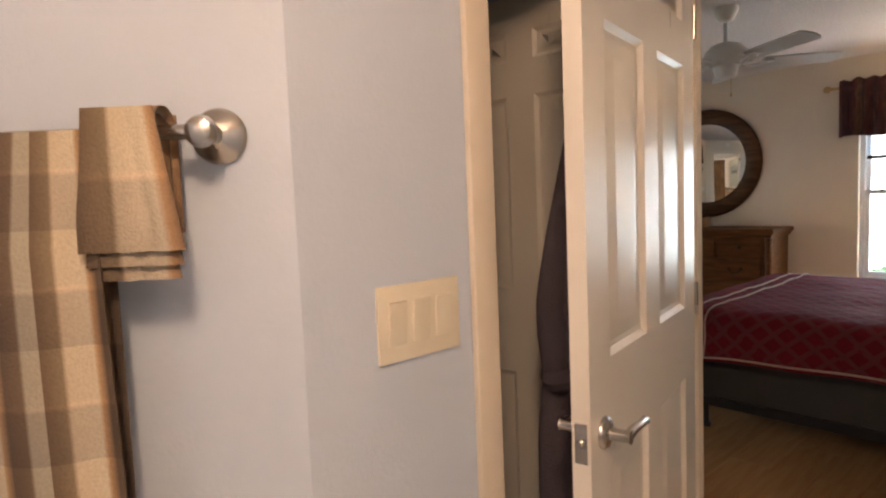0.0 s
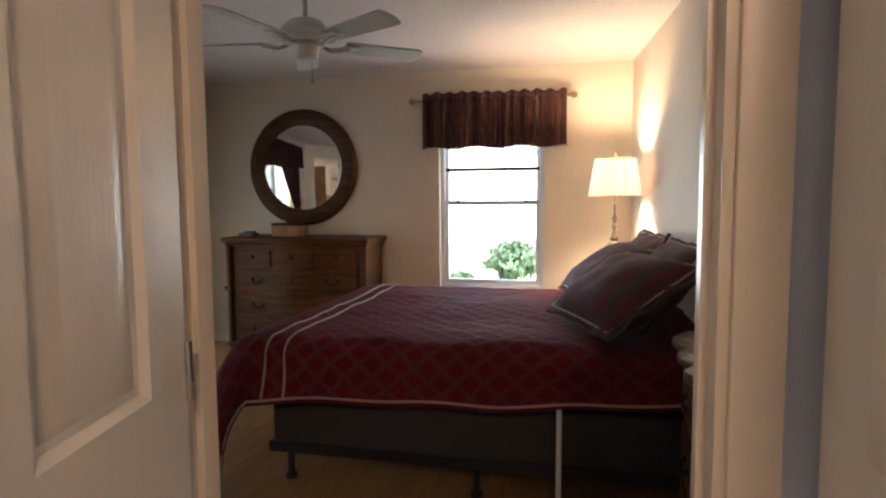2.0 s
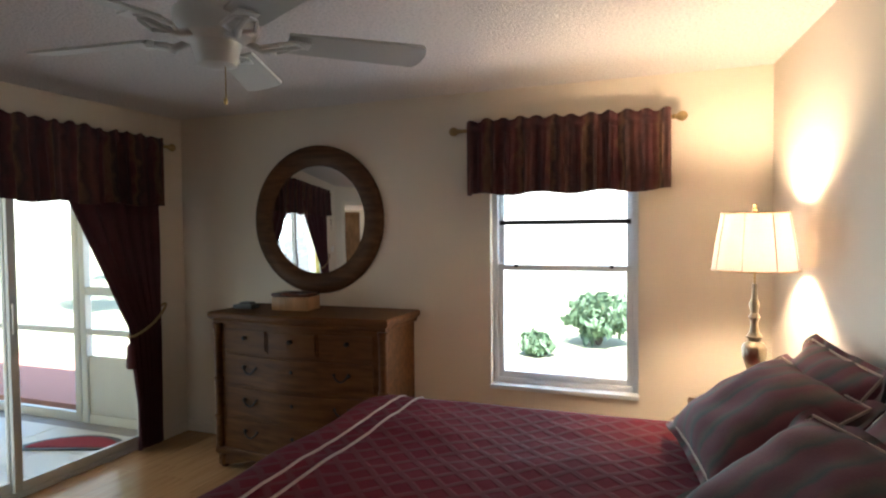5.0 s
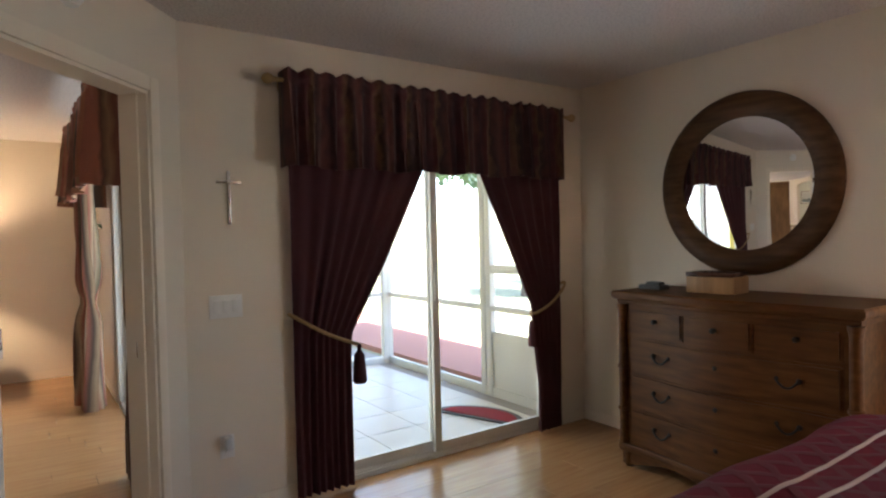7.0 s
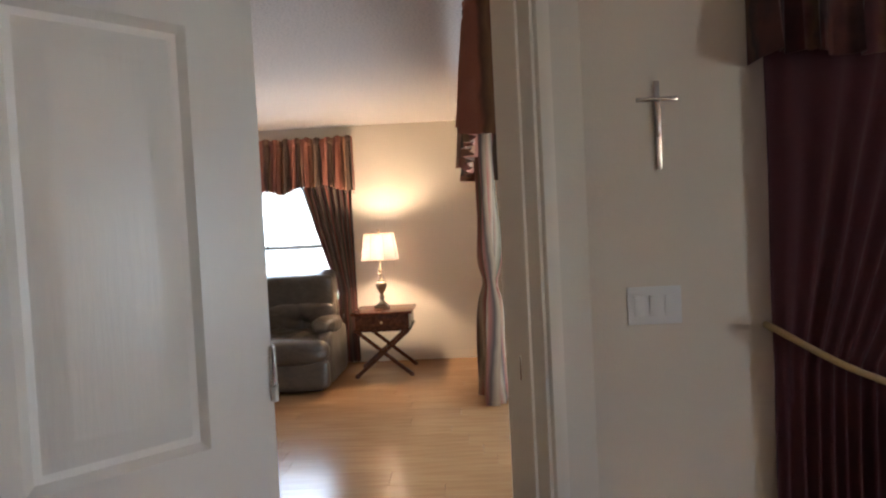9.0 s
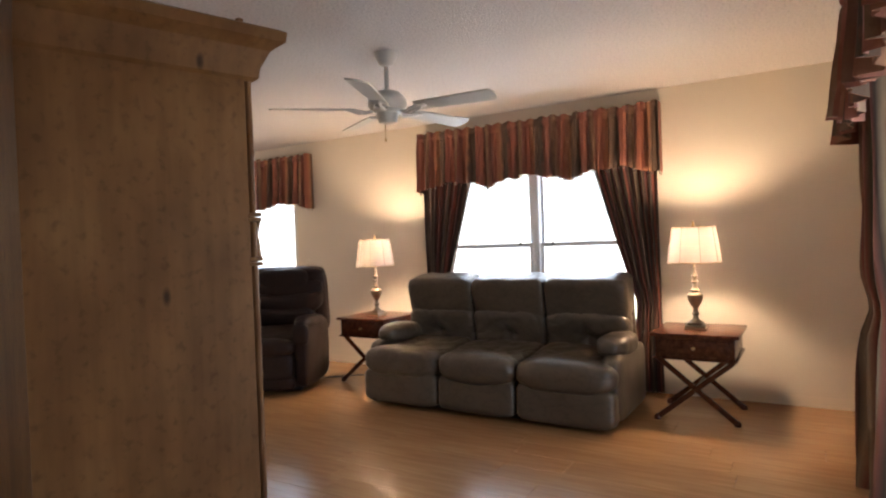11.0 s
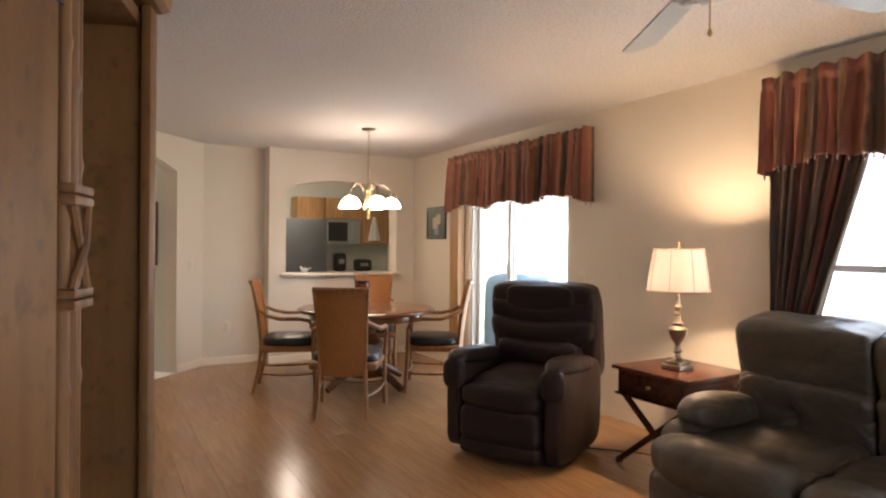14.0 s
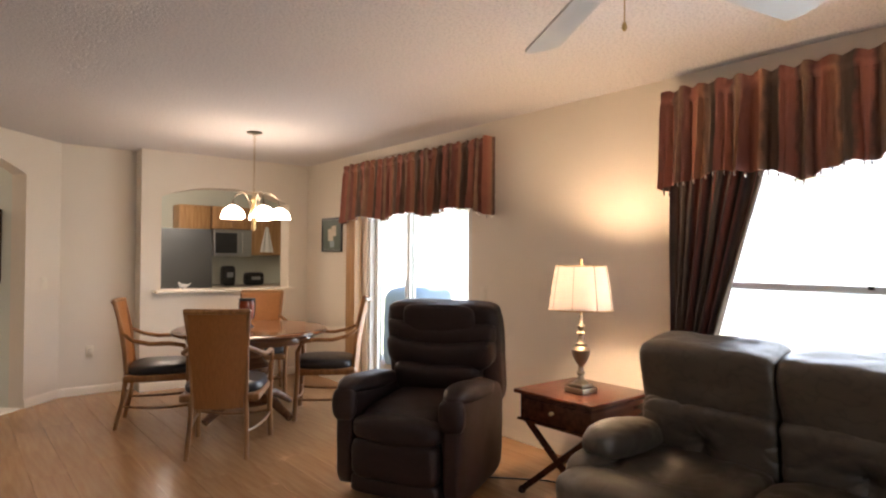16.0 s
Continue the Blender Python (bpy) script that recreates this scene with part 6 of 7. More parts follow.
def recliner(m):
    """A lift chair with a broad rounded back in three sagging cushions, a head roll and pad arms that roll over their fronts."""
    t = thing("recliner", m, "dark brown leather lift recliner chair", "recliner")

    def smile(k):
        return lambda q: (q.x, q.y, q.z + k * ((q.x / 0.30) ** 2 - 0.5))

    bm = B()
    box(bm, (0, 0.03, 0.045), (0.60, 0.64, 0.07), 0.015)
    part("base", bm, M_BLACKP, t)
    # Black box added inside so that no light shows through the gaps
    bm = B()
    box(bm, (0, 0.0, 0.25), (0.60, 0.68, 0.34), 0.02)
    part("gap_filler", bm, M_BLACKP, t)
    bm = B()
    puff(bm, (0, -0.06, 0.43), (0.54, 0.66, 0.20), 4.0, 14, (5, 0, 0), 0.008, 7)
    part("seat_cushion", bm, M_BROWNL, t)
    bm = B()
    puff(bm, (0, -0.365, 0.405), (0.545, 0.17, 0.17), 2.8, 12, (0, 0, 0), 0.005, 8)
    part("seat_front_roll", bm, M_BROWNL, t)
    bm = B()
    puff(bm, (0, -0.37, 0.24), (0.54, 0.13, 0.24), 5, 10, (-2, 0, 0), 0.004, 8)
    part("footrest", bm, M_BROWNL, t)
    bm = B()
    puff(bm, (0, -0.36, 0.095), (0.55, 0.13, 0.11), 6, 8, (0, 0, 0), 0.003, 8)
    part("lower_panel", bm, M_BROWNL, t)
    bm = B()
    puff(bm, (0, 0.325, 0.745), (0.79, 0.16, 0.68), 7, 14, (10, 0, 0), 0.004, 6)
    part("back_shell", bm, M_BROWNL, t)
    for z, y, h, w, d, k in ((0.585, 0.205, 0.25, 0.60, 0.18, 0.035), (0.735, 0.228, 0.22, 0.74, 0.17, 0.045), (0.865, 0.255, 0.19, 0.755, 0.16, 0.035)):
        bm = B()
        puff(bm, (0, y, z), (w, d, h), 3.8, 16, (10, 0, 0), 0.007, 7, warp=smile(k))
        part("back_cushion", bm, M_BROWNL, t, "padded leather back cushion with a sagging seam")
    bm = B()
    puff(bm, (0, 0.280, 0.985), (0.765, 0.18, 0.20), 5.0, 14, (10, 0, 0), 0.006, 7)
    part("head_cushion", bm, M_BROWNL, t)
    bm = B()
    puff(bm, (0, 0.215, 0.955), (0.50, 0.10, 0.23), 5.0, 12, (10, 0, 0), 0.005, 9)
    part("head_pillow", bm, M_BROWNL, t, "padded leather head pillow")
    for s in (-1, 1):
        bm = B()
        puff(bm, (s * 0.335, -0.02, 0.32), (0.125, 0.74, 0.56), 7, 11, (0, 0, 0), 0.005, 7)
        part("side_panel", bm, M_BROWNL, t)
        bm = B()
        puff(bm, (s * 0.335, -0.10, 0.605), (0.165, 0.60, 0.105), 3.0, 14, (-4, 0, 0), 0.005, 8,
             warp=lambda q: (q.x, q.y, q.z - 0.55 * max(0.0, -q.y - 0.20) ** 1.3))
        part("armrest", bm, M_BROWNL, t, "padded leather armrest rolled over its front")
        bm = B()
        puff(bm, (s * 0.335, -0.375, 0.52), (0.150, 0.075, 0.19), 3.0, 10, (0, 0, 0), 0.004, 8)
        part("arm_front", bm, M_BROWNL, t)
    return t


recl = recliner(pose(-6.16, -1.13, 0, 0, 0, 117))


def x_table(m):
    """A side table with a drawer case on crossed legs; front faces -y."""
    t = thing("side_table", m, "dark mahogany side table with crossed legs", "side table", "side tables by the sofa")
    w, d, h = 0.56, 0.56, 0.605
    bm = B()
    box(bm, (0, 0, h - 0.012), (w, d, 0.024), 0.007)
    part("top", bm, M_DARKW, t)
    bm = B()
    box(bm, (0, 0, h - 0.095), (w - 0.06, d - 0.06, 0.142), 0.004)
    part("case", bm, M_DARKW, t)
    bm = B()
    box(bm, (0, -d / 2 + 0.028, h - 0.095), (w - 0.12, 0.016, 0.10), 0.005)
    dr = part("drawer", bm, M_DARKW, t)
    bm = B()
    lathe(bm, [(0.010, 0), (0.006, 0.008), (0.012, 0.018), (0.006, 0.024)], 12, m=Matrix.Translation((0, -d / 2 + 0.02, h - 0.095)) @ Matrix.Rotation(radians(90), 4, "X"))
    part("knob", bm, M_BRASS, dr)
    bm = B()
    box(bm, (0, 0, h - 0.172), (w - 0.03, d - 0.03, 0.014), 0.004)
    part("lower_moulding", bm, M_DARKW, t)
    for y in (-d / 2 + 0.06, d / 2 - 0.06):
        for s in (-1, 1):
            bm = B()
            a, b = Vector((-s * 0.24, y + s * 0.013, h - 0.18)), Vector((s * 0.25, y + s * 0.013, 0.016))
            dd = b - a
            box(bm, (a + b) / 2, (dd.length, 0.024, 0.034), 0.005, (0, math.degrees(math.atan2(-dd.z, dd.x)), 0))
            lathe(bm, [(0.022, 0.0), (0.022, 0.02), (0.014, 0.035)], 10, (b.x, b.y, 0))
            part("leg", bm, M_DARKW, t)
    bm = B()
    rod(bm, (0, -d / 2 + 0.05, 0.225), (0, d / 2 - 0.05, 0.225), 0.010)
    part("stretcher", bm, M_DARKW, t)
    return t


xt = x_table(W_pose(-6.74, -0.395))
copy_thing(xt, W_pose(-6.72, 2.46))
table_lamp(pose(-6.70, -0.375, 0.605), 0.76, "pewter table lamp with an ivory shade, lit, on a side table", (0.142, 0.178), 0.25)
table_lamp(pose(-6.72, 2.44, 0.605), 0.76, "pewter table lamp with an ivory shade, lit, on a side table", (0.142, 0.178), 0.25)
bm = B()
tube(bm, [(-6.50, -0.92, 0.008), (-6.62, -0.80, 0.007), (-6.74, -0.66, 0.008), (-6.80, -0.50, 0.007), (-7.02, -0.42, 0.008), (-7.18, -0.40, 0.05), (-7.19, -0.40, 0.30)], 0.004, 6)
bmesh.ops.transform(bm, matrix=recl.matrix_world.inverted(), verts=bm.verts)
part("power_cord", bm, M_BLACKP, recl, "black power cord trailing on the floor")

# living room window: rod pocket valance and tied drapes
valance("window_valance", W_pose(-7.095, -0.10, 0), 2.25, 1.76, 2.275, M_VALL, "rust striped gathered valance with a beaded scalloped edge", scallop=0.10, folds=22, depth=0.045, returns=0.10, trim=M_NICKEL)
tied_drape("drape", W_pose(-7.13, -0.06), 1.2, 0.02, 2.22, 0.75, 0.20, 0.62, M_DRAPEL, "rust and olive striped drape drawn back beside the window", 1, 7, None, 0.22)
tied_drape("drape", W_pose(-7.13, 2.13), 1.2, 0.02, 2.22, 0.75, 0.20, 0.62, M_DRAPEL, "rust and olive striped drape drawn back beside the window", -1, 7, None, 0.22)
# dining slider: valance alone
valance("door_valance", W_pose(-7.095, -3.72, 0), 2.12, 1.71, 2.255, M_VALL, "rust striped gathered valance over the dining room glass door", scallop=0.08, folds=22, depth=0.045, returns=0.10, trim=M_NICKEL)
t = thing("blind_stack", pose(-7.14, -3.60, 0), "stacked honey-coloured vertical blind beside the glass door", "blind")
for k in range(5):
    bm = B()
    span(bm, (-0.045, -0.10 + k * 0.036, 0.03), (0.045, -0.072 + k * 0.036, 1.98), 0.003)
    part("slat", bm, M_KITW, t)
bm = B()
span(bm, (-0.055, -0.13, 1.985), (-0.015, 1.55, 2.03), 0.004)
part("head_rail", bm, M_WHITEP, t)
# porch slider in the living room
curtain_rod("curtain_rod", pose(-3.40, YL - 0.09, 2.22, 0, 0, 180) @ pose(0, 0, 0), 2.45, "brass curtain rod over the living room glass door")
bpy.data.objects["curtain_rod.002"].matrix_world = pose(-5.88, YL - 0.09, 2.22)
valance("door_valance", pose(-5.86, YL - 0.30, 0), 2.44, 1.70, 2.24, M_VALL, "rust striped gathered valance over the living room glass door", scallop=0.10, folds=24, depth=0.05, returns=0.29)
tied_drape("drape", pose(-5.84, YL - 0.19, 0), 1.0, 0.02, 2.2, 0.90, 0.34, 0.38, M_DRAPEN, "cream, rose and olive striped drape beside the porch glass door", 1, 5, None, 0.46, 3.0, deep=2.3)
tied_drape("drape", pose(-3.44, YL - 0.13, 0), 1.0, 0.02, 2.2, 0.80, 0.26, 0.36, M_DRAPEN, "cream, rose and olive striped drape beside the porch glass door", -1, 6, None, 0.34)

# ---- rattan wall unit ----
UNIT = pose(-3.443, 1.683, 0, 0, 0, -107)     # local x runs along the front from the near corner, local -y out of the front


def rattan_post(t, x, y=0.0, h=1.88):
    bm = B()
    for k, (dx, r) in enumerate(((-0.021, 0.010), (0.0, 0.0125), (0.021, 0.010))):
        prof = []
        z = 0.0
        while z < h - 0.12:
            prof += [(r, z), (r, z + 0.20 + 0.03 * k), (r * 1.22, z + 0.21 + 0.03 * k), (r * 1.22, z + 0.217 + 0.03 * k)]
            z += 0.228 + 0.03 * k
        prof.append((r, h))
        lathe(bm, prof, 12, (x + dx, y - 0.012, 0.0))
    p = part("rattan_post", bm, M_BAMBOO, t, "three bundled brown rattan poles")
    for zc in (0.30, 1.315):
        for dz in (-0.076, -0.061, 0.061, 0.076):
            bm = B()
            box(bm, (x, y - 0.012, zc + dz), (0.074, 0.044, 0.013), 0.005)
            part("binding", bm, M_BAMBOO, p, "wrapped rattan band")
        for s in (-1, 1):
            bm = B()
            tube(bm, [(x - s * 0.026, y - 0.027, zc - 0.056), (x, y - 0.030 - 0.003 * s, zc), (x + s * 0.026, y - 0.027, zc + 0.056)], 0.0065, 8)
            part("binding", bm, M_BAMBOO, p, "crossed rattan strip")


t = thing("wall_unit", UNIT, "distressed pine entertainment wall unit with rattan posts", "wall unit")
LT, MID, DP, HT = 0.62, 0.40, 0.58, 1.86
TOT = LT + MID + 0.08
bm = B()
span(bm, (0.0, 0.0, 0.06), (0.028, DP, HT))
part("side_panel", bm, M_OAKV, t, "distressed pine side panel with knots")
for x in (LT, TOT - 0.028):
    bm = B()
    span(bm, (x, 0.0, 0.06), (x + 0.028, DP, HT))
    part("upright", bm, M_OAKV, t)
bm = B()
span(bm, (0.028, DP - 0.015, 0.06), (TOT - 0.028, DP, HT - 0.02))
part("back_panel", bm, M_OAKV, t)
for z0, z1, x0, x1 in ((0.10, 0.13, 0.028, LT), (0.10, 0.13, LT + 0.028, TOT - 0.028), (0.62, 0.65, LT + 0.028, TOT - 0.028), (0.36, 0.385, LT + 0.028, TOT - 0.028), (HT - 0.10, HT - 0.07, 0.028, LT), (HT - 0.10, HT - 0.07, LT + 0.028, TOT - 0.028)):
    bm = B()
    span(bm, (x0, 0.004, z0), (x1, DP - 0.016, z1), 0.003)
    part("shelf", bm, M_OAKV, t)
bm = B()
prof = [(0.0, -0.06), (0.012, -0.05), (0.016, -0.02), (0.04, 0.03), (0.075, 0.055), (0.078, 0.085), (0.06, 0.095)]
loops = []
for o, z in prof:
    loops.append([bm.verts.new(p) for p in ((-o, DP, HT + z), (-o, -o - 0.03, HT + z), (TOT + o, -o - 0.03, HT + z), (TOT + o, DP, HT + z))])
for a, b in zip(loops, loops[1:]):
    for i in range(4):
        bm.faces.new((a[i], a[(i + 1) % 4], b[(i + 1) % 4], b[i]))
bm.faces.new(loops[0][::-1])
bm.faces.new(loops[-1])
part("crown_moulding", bm, M_OAKV, t, "stepped pine crown moulding", 25)
bm = B()
span(bm, (-0.02, -0.035, 0.0), (TOT + 0.02, DP, 0.075), 0.012)
part("plinth", bm, M_OAKV, t)
rattan_post(t, 0.034, -0.004)
rattan_post(t, LT + 0.014)
bm = B()
span(bm, (TOT - 0.055, -0.020, 0.075), (TOT, -0.001, HT - 0.06), 0.006)
part("stile", bm, M_OAKV, t, "dark stained pine stile")
# near tower door with its iron pull
bm = B()
span(bm, (0.095, -0.018, 0.12), (LT - 0.035, 0.002, HT - 0.08), 0.004)
dr = part("door", bm, M_OAKV, t, "distressed pine cabinet door")
bm = B()
x = 0.135
tube(bm, [(x, -0.022, 1.265), (x, -0.040, 1.27), (x, -0.040, 1.365), (x, -0.022, 1.37)], 0.007, 8)
for z in (1.262, 1.373):
    box(bm, (x, -0.022, z), (0.024, 0.008, 0.030), 0.003)
part("pull", bm, M_IRON, dr, "black iron pull")
for z in (0.30, 1.62):
    bm = B()
    span(bm, (LT - 0.15, -0.022, z), (LT - 0.03, -0.018, z + 0.035), 0.001)
    part("strap_hinge", bm, M_IRON, dr)
bm = B()
span(bm, (TOT - 0.20, DP * 0.35, 1.42), (TOT - 0.03, DP * 0.35 + 0.02, 1.46), 0.003)
part("hinge_bar", bm, M_IRON, t)

# television and boxes in the wall unit
t = thing("television", UNIT @ pose(LT + MID / 2 + 0.04, 0.26, 0.65), "dark television inside the wall unit", "television")
bm = B()
box(bm, (0, 0, 0.36), (0.36, 0.07, 0.34), 0.012)
part("case", bm, M_BLACKP, t)
bm = B()
span(bm, (-0.165, -0.0385, 0.21), (0.165, -0.036, 0.51))
part("screen", bm, plain("dark_tv_screen", (0.01, 0.01, 0.012), 0.12, vary=0.1, bumps=0), t, "dark glossy screen")
bm = B()
box(bm, (0, 0, 0.02), (0.28, 0.20, 0.03), 0.008)
rod(bm, (0, 0, 0.03), (0, 0, 0.20), 0.03)
part("stand", bm, M_BLACKP, t)
for nm, z, w, h, lab in (("cable_box", 0.385, 0.32, 0.06, "black cable box on a shelf of the wall unit"), ("disc_player", 0.13, 0.34, 0.09, "black disc player on a low shelf of the wall unit"), ("remote_control", 0.65, 0.18, 0.02, "black remote control lying in the wall unit")):
    t = thing(nm, UNIT @ pose(LT + MID / 2 + 0.03, 0.13 if nm == "remote_control" else 0.20, z), lab, nm.replace("_", " "))
    bm = B()
    box(bm, (0, 0, h / 2 + 0.001), (w, 0.05 if nm == "remote_control" else 0.26, h), 0.005)
    part("case", bm, M_BLACKP, t)
    bm = B()
    if nm == "remote_control":
        for i in range(8):
            box(bm, (-0.07 + 0.02 * i, 0, h + 0.002), (0.012, 0.03, 0.003), 0.001)
    else:
        box(bm, (0, -0.131, h / 2), (w * 0.5, 0.003, h * 0.4), 0.001)
    part("buttons", bm, M_FRIDGE, t)

# ---- dining things ----
TC = Vector((-5.93, -3.29))
FW = Vector((0.456, 0.89))      # from the table towards the camera


def dining_chair():
    """An arm chair with a cane back, black leather seat and bowed rattan arms; it faces -y."""
    t = thing("dining_chair", pose(0, 0, 0), "oak dining armchair with cane back and black leather seat", "chair", "chairs round the dining table")
    for s in (-1, 1):
        bm = B()
        tube(bm, [(s * 0.195, 0.30, 0.0), (s * 0.185, 0.25, 0.22), (s * 0.175, 0.225, 0.44), (s * 0.185, 0.255, 0.75), (s * 0.205, 0.315, 1.00)], 0.017, 10, 0.015)
        part("back_leg", bm, M_CHAIRW, t)
        bm = B()
        tube(bm, [(s * 0.265, -0.26, 0.0), (s * 0.26, -0.245, 0.22), (s * 0.265, -0.235, 0.42), (s * 0.275, -0.235, 0.58), (s * 0.28, -0.20, 0.655), (s * 0.285, -0.10, 0.675), (s * 0.275, 0.05, 0.672), (s * 0.255, 0.17, 0.70), (s * 0.19, 0.245, 0.745)], 0.020, 10, 0.016)
        part("arm_and_front_leg", bm, M_CHAIRW, t)
        bm = B()
        tube(bm, arc((s * 0.262, -0.245, 0.18), (s * 0.25, 0.0, 0.15), (s * 0.19, 0.255, 0.18), 8), 0.010, 8)
        part("stretcher", bm, M_CHAIRW, t)
    bm = B()
    tube(bm, arc((-0.262, -0.245, 0.20), (0, -0.19, 0.16), (0.262, -0.245, 0.20), 8), 0.010, 8)
    part("stretcher", bm, M_CHAIRW, t)
    bm = B()
    sheet(bm, lambda u, v: ((u - 0.5) * (0.35 + 0.05 * v), 0.232 + 0.035 * math.cos(math.pi * (u - 0.5)) + 0.085 * v ** 1.6, 0.33 + v * 0.655), 14, 14, 0.016, (1, 1), (0, -1, 0))
    part("cane_back", bm, M_RATTAN, t, "woven cane back panel")
    bm = B()
    tube(bm, [((u - 0.5) * 0.42, 0.315 + 0.035 * math.cos(math.pi * (u - 0.5)), 0.995) for u in [i / 12 for i in range(13)]], 0.019, 10)
    part("top_rail", bm, M_CHAIRW, t)
    bm = B()
    box(bm, (0, -0.01, 0.40), (0.53, 0.50, 0.055), 0.02, seg=3)
    part("seat_frame", bm, M_CHAIRW, t)
    bm = B()
    puff(bm, (0, -0.02, 0.455), (0.53, 0.50, 0.11), 3.4, 9, (0, 0, 0), 0.004, 7)
    part("seat", bm, M_BLACKL, t, "black leather seat cushion")
    return t


def chair_at(p, toward):
    d = Vector(toward) - Vector(p)
    return pose(p[0], p[1], 0, 0, 0, math.degrees(math.atan2(d.y, d.x)) + 90)


ch = dining_chair()
spots = [TC + FW * 0.82 + Vector((0.10, 0.02)), TC + Vector((0.89, -0.456)) * 0.70 + Vector((0.04, 0.06)), TC - FW * 0.80, TC + Vector((-0.89, 0.456)) * 0.74 + Vector((0.1, 0.0))]
m0 = chair_at(spots[0], TC)
for p in spots[1:]:
    copy_thing(ch, chair_at(p, TC))
ch.matrix_world = m0
t = thing("dining_table", pose(TC.x, TC.y, 0), "round walnut dining table on a carved pedestal", "table")
bm = B()
lathe(bm, [(0.60, 0.708), (0.632, 0.712), (0.645, 0.724), (0.642, 0.738), (0.625, 0.748), (0.60, 0.75)], 64)
part("tabletop", bm, M_TABLETOP, t)
bm = B()
lathe(bm, [(0.52, 0.64), (0.53, 0.66), (0.53, 0.707)], 48)
part("apron", bm, M_TABLETOP, t)
bm = B()
lathe(bm, [(0.16, 0.10), (0.19, 0.14), (0.13, 0.19), (0.10, 0.26), (0.15, 0.36), (0.16, 0.42), (0.09, 0.50), (0.12, 0.58), (0.20, 0.639)], 28)
part("pedestal", bm, M_TABLETOP, t)
for k in range(4):
    a = radians(20 + 90 * k)
    bm = B()
    tube(bm, [(0.10 * math.cos(a), 0.10 * math.sin(a), 0.16), (0.26 * math.cos(a), 0.26 * math.sin(a), 0.15), (0.40 * math.cos(a), 0.40 * math.sin(a), 0.075), (0.47 * math.cos(a), 0.47 * math.sin(a), 0.034)], 0.045, 10, 0.03)
    part("foot", bm, M_TABLETOP, t)
t = thing("candle_holder", pose(TC.x + 0.02, TC.y - 0.05, 0.75), "dark iron candle lantern with amber glass on the table", "candle holder")
bm = B()
lathe(bm, [(0.06, 0.0), (0.055, 0.012), (0.02, 0.03), (0.02, 0.06), (0.06, 0.075)], 20)
part("foot", bm, M_IRON, t)
bm = B()
lathe(bm, [(0.058, 0.075), (0.064, 0.12), (0.064, 0.20), (0.060, 0.23)], 24)
part("glass", bm, plain("amber_glass", (0.20, 0.035, 0.012), 0.15, vary=0.3, big=20), t, "amber glass cup")
bm = B()
lathe(bm, [(0.068, 0.228), (0.070, 0.24), (0.066, 0.25)], 24)
for k in range(4):
    a = k * math.pi / 2 + 0.4
    tube(bm, arc((0.066 * math.cos(a), 0.066 * math.sin(a), 0.24), (0.12 * math.cos(a), 0.12 * math.sin(a), 0.24), (0.072 * math.cos(a), 0.072 * math.sin(a), 0.07), 8), 0.004, 6)
part("cage", bm, M_IRON, t)

# chandelier over the table
t = thing("chandelier", pose(-5.93, -3.27, CEIL), "five-arm brass chandelier with frosted glass shades, lit", "chandelier")
bm = B()
lathe(bm, [(0.065, 0), (0.062, -0.012), (0.02, -0.024)], 24)
part("canopy", bm, M_PEWTER, t)
bm = B()
for k in range(18):
    z = -0.03 - k * 0.030
    tube(bm, [(0.008 * math.cos(a) * (1 if k % 2 else 0), 0.008 * math.cos(a) * (0 if k % 2 else 1), z + 0.018 * math.sin(a)) for a in [i * math.pi / 5 for i in range(11)]], 0.0022, 5)
part("chain", bm, M_BRASS, t, "brass chain")
bm = B()
lathe(bm, [(0.012, -0.56), (0.03, -0.59), (0.018, -0.63), (0.032, -0.69), (0.026, -0.76), (0.014, -0.80), (0.02, -0.83), (0.004, -0.86)], 20)
part("column", bm, M_BRASS, t)
for k in range(5):
    a = radians(18 + 72 * k)
    m2 = Matrix.Rotation(a, 4, "Z")
    bm = B()
    tube(bm, [m2 @ Vector(p) for p in arc((0.02, 0, -0.72), (0.06, 0, -0.50), (0.14, 0, -0.53), 8) + arc((0.14, 0, -0.53), (0.215, 0, -0.55), (0.215, 0, -0.655), 6)[1:]], 0.005, 8)
    part("arm", bm, M_PEWTER, t)
    bm = B()
    lathe(bm, [(0.022, -0.65), (0.05, -0.665), (0.085, -0.70), (0.098, -0.745), (0.095, -0.747), (0.08, -0.705), (0.045, -0.672), (0.018, -0.66)], 24, m=m2 @ Matrix.Translation((0.215, 0, 0)))
    part("shade", bm, M_FROST, t, "lit frosted glass bell shade")
lamp("chandelier_light", "POINT", Matrix.Translation((-5.93, -3.27, CEIL - 0.86)), 1.5, WARM, 0.16)

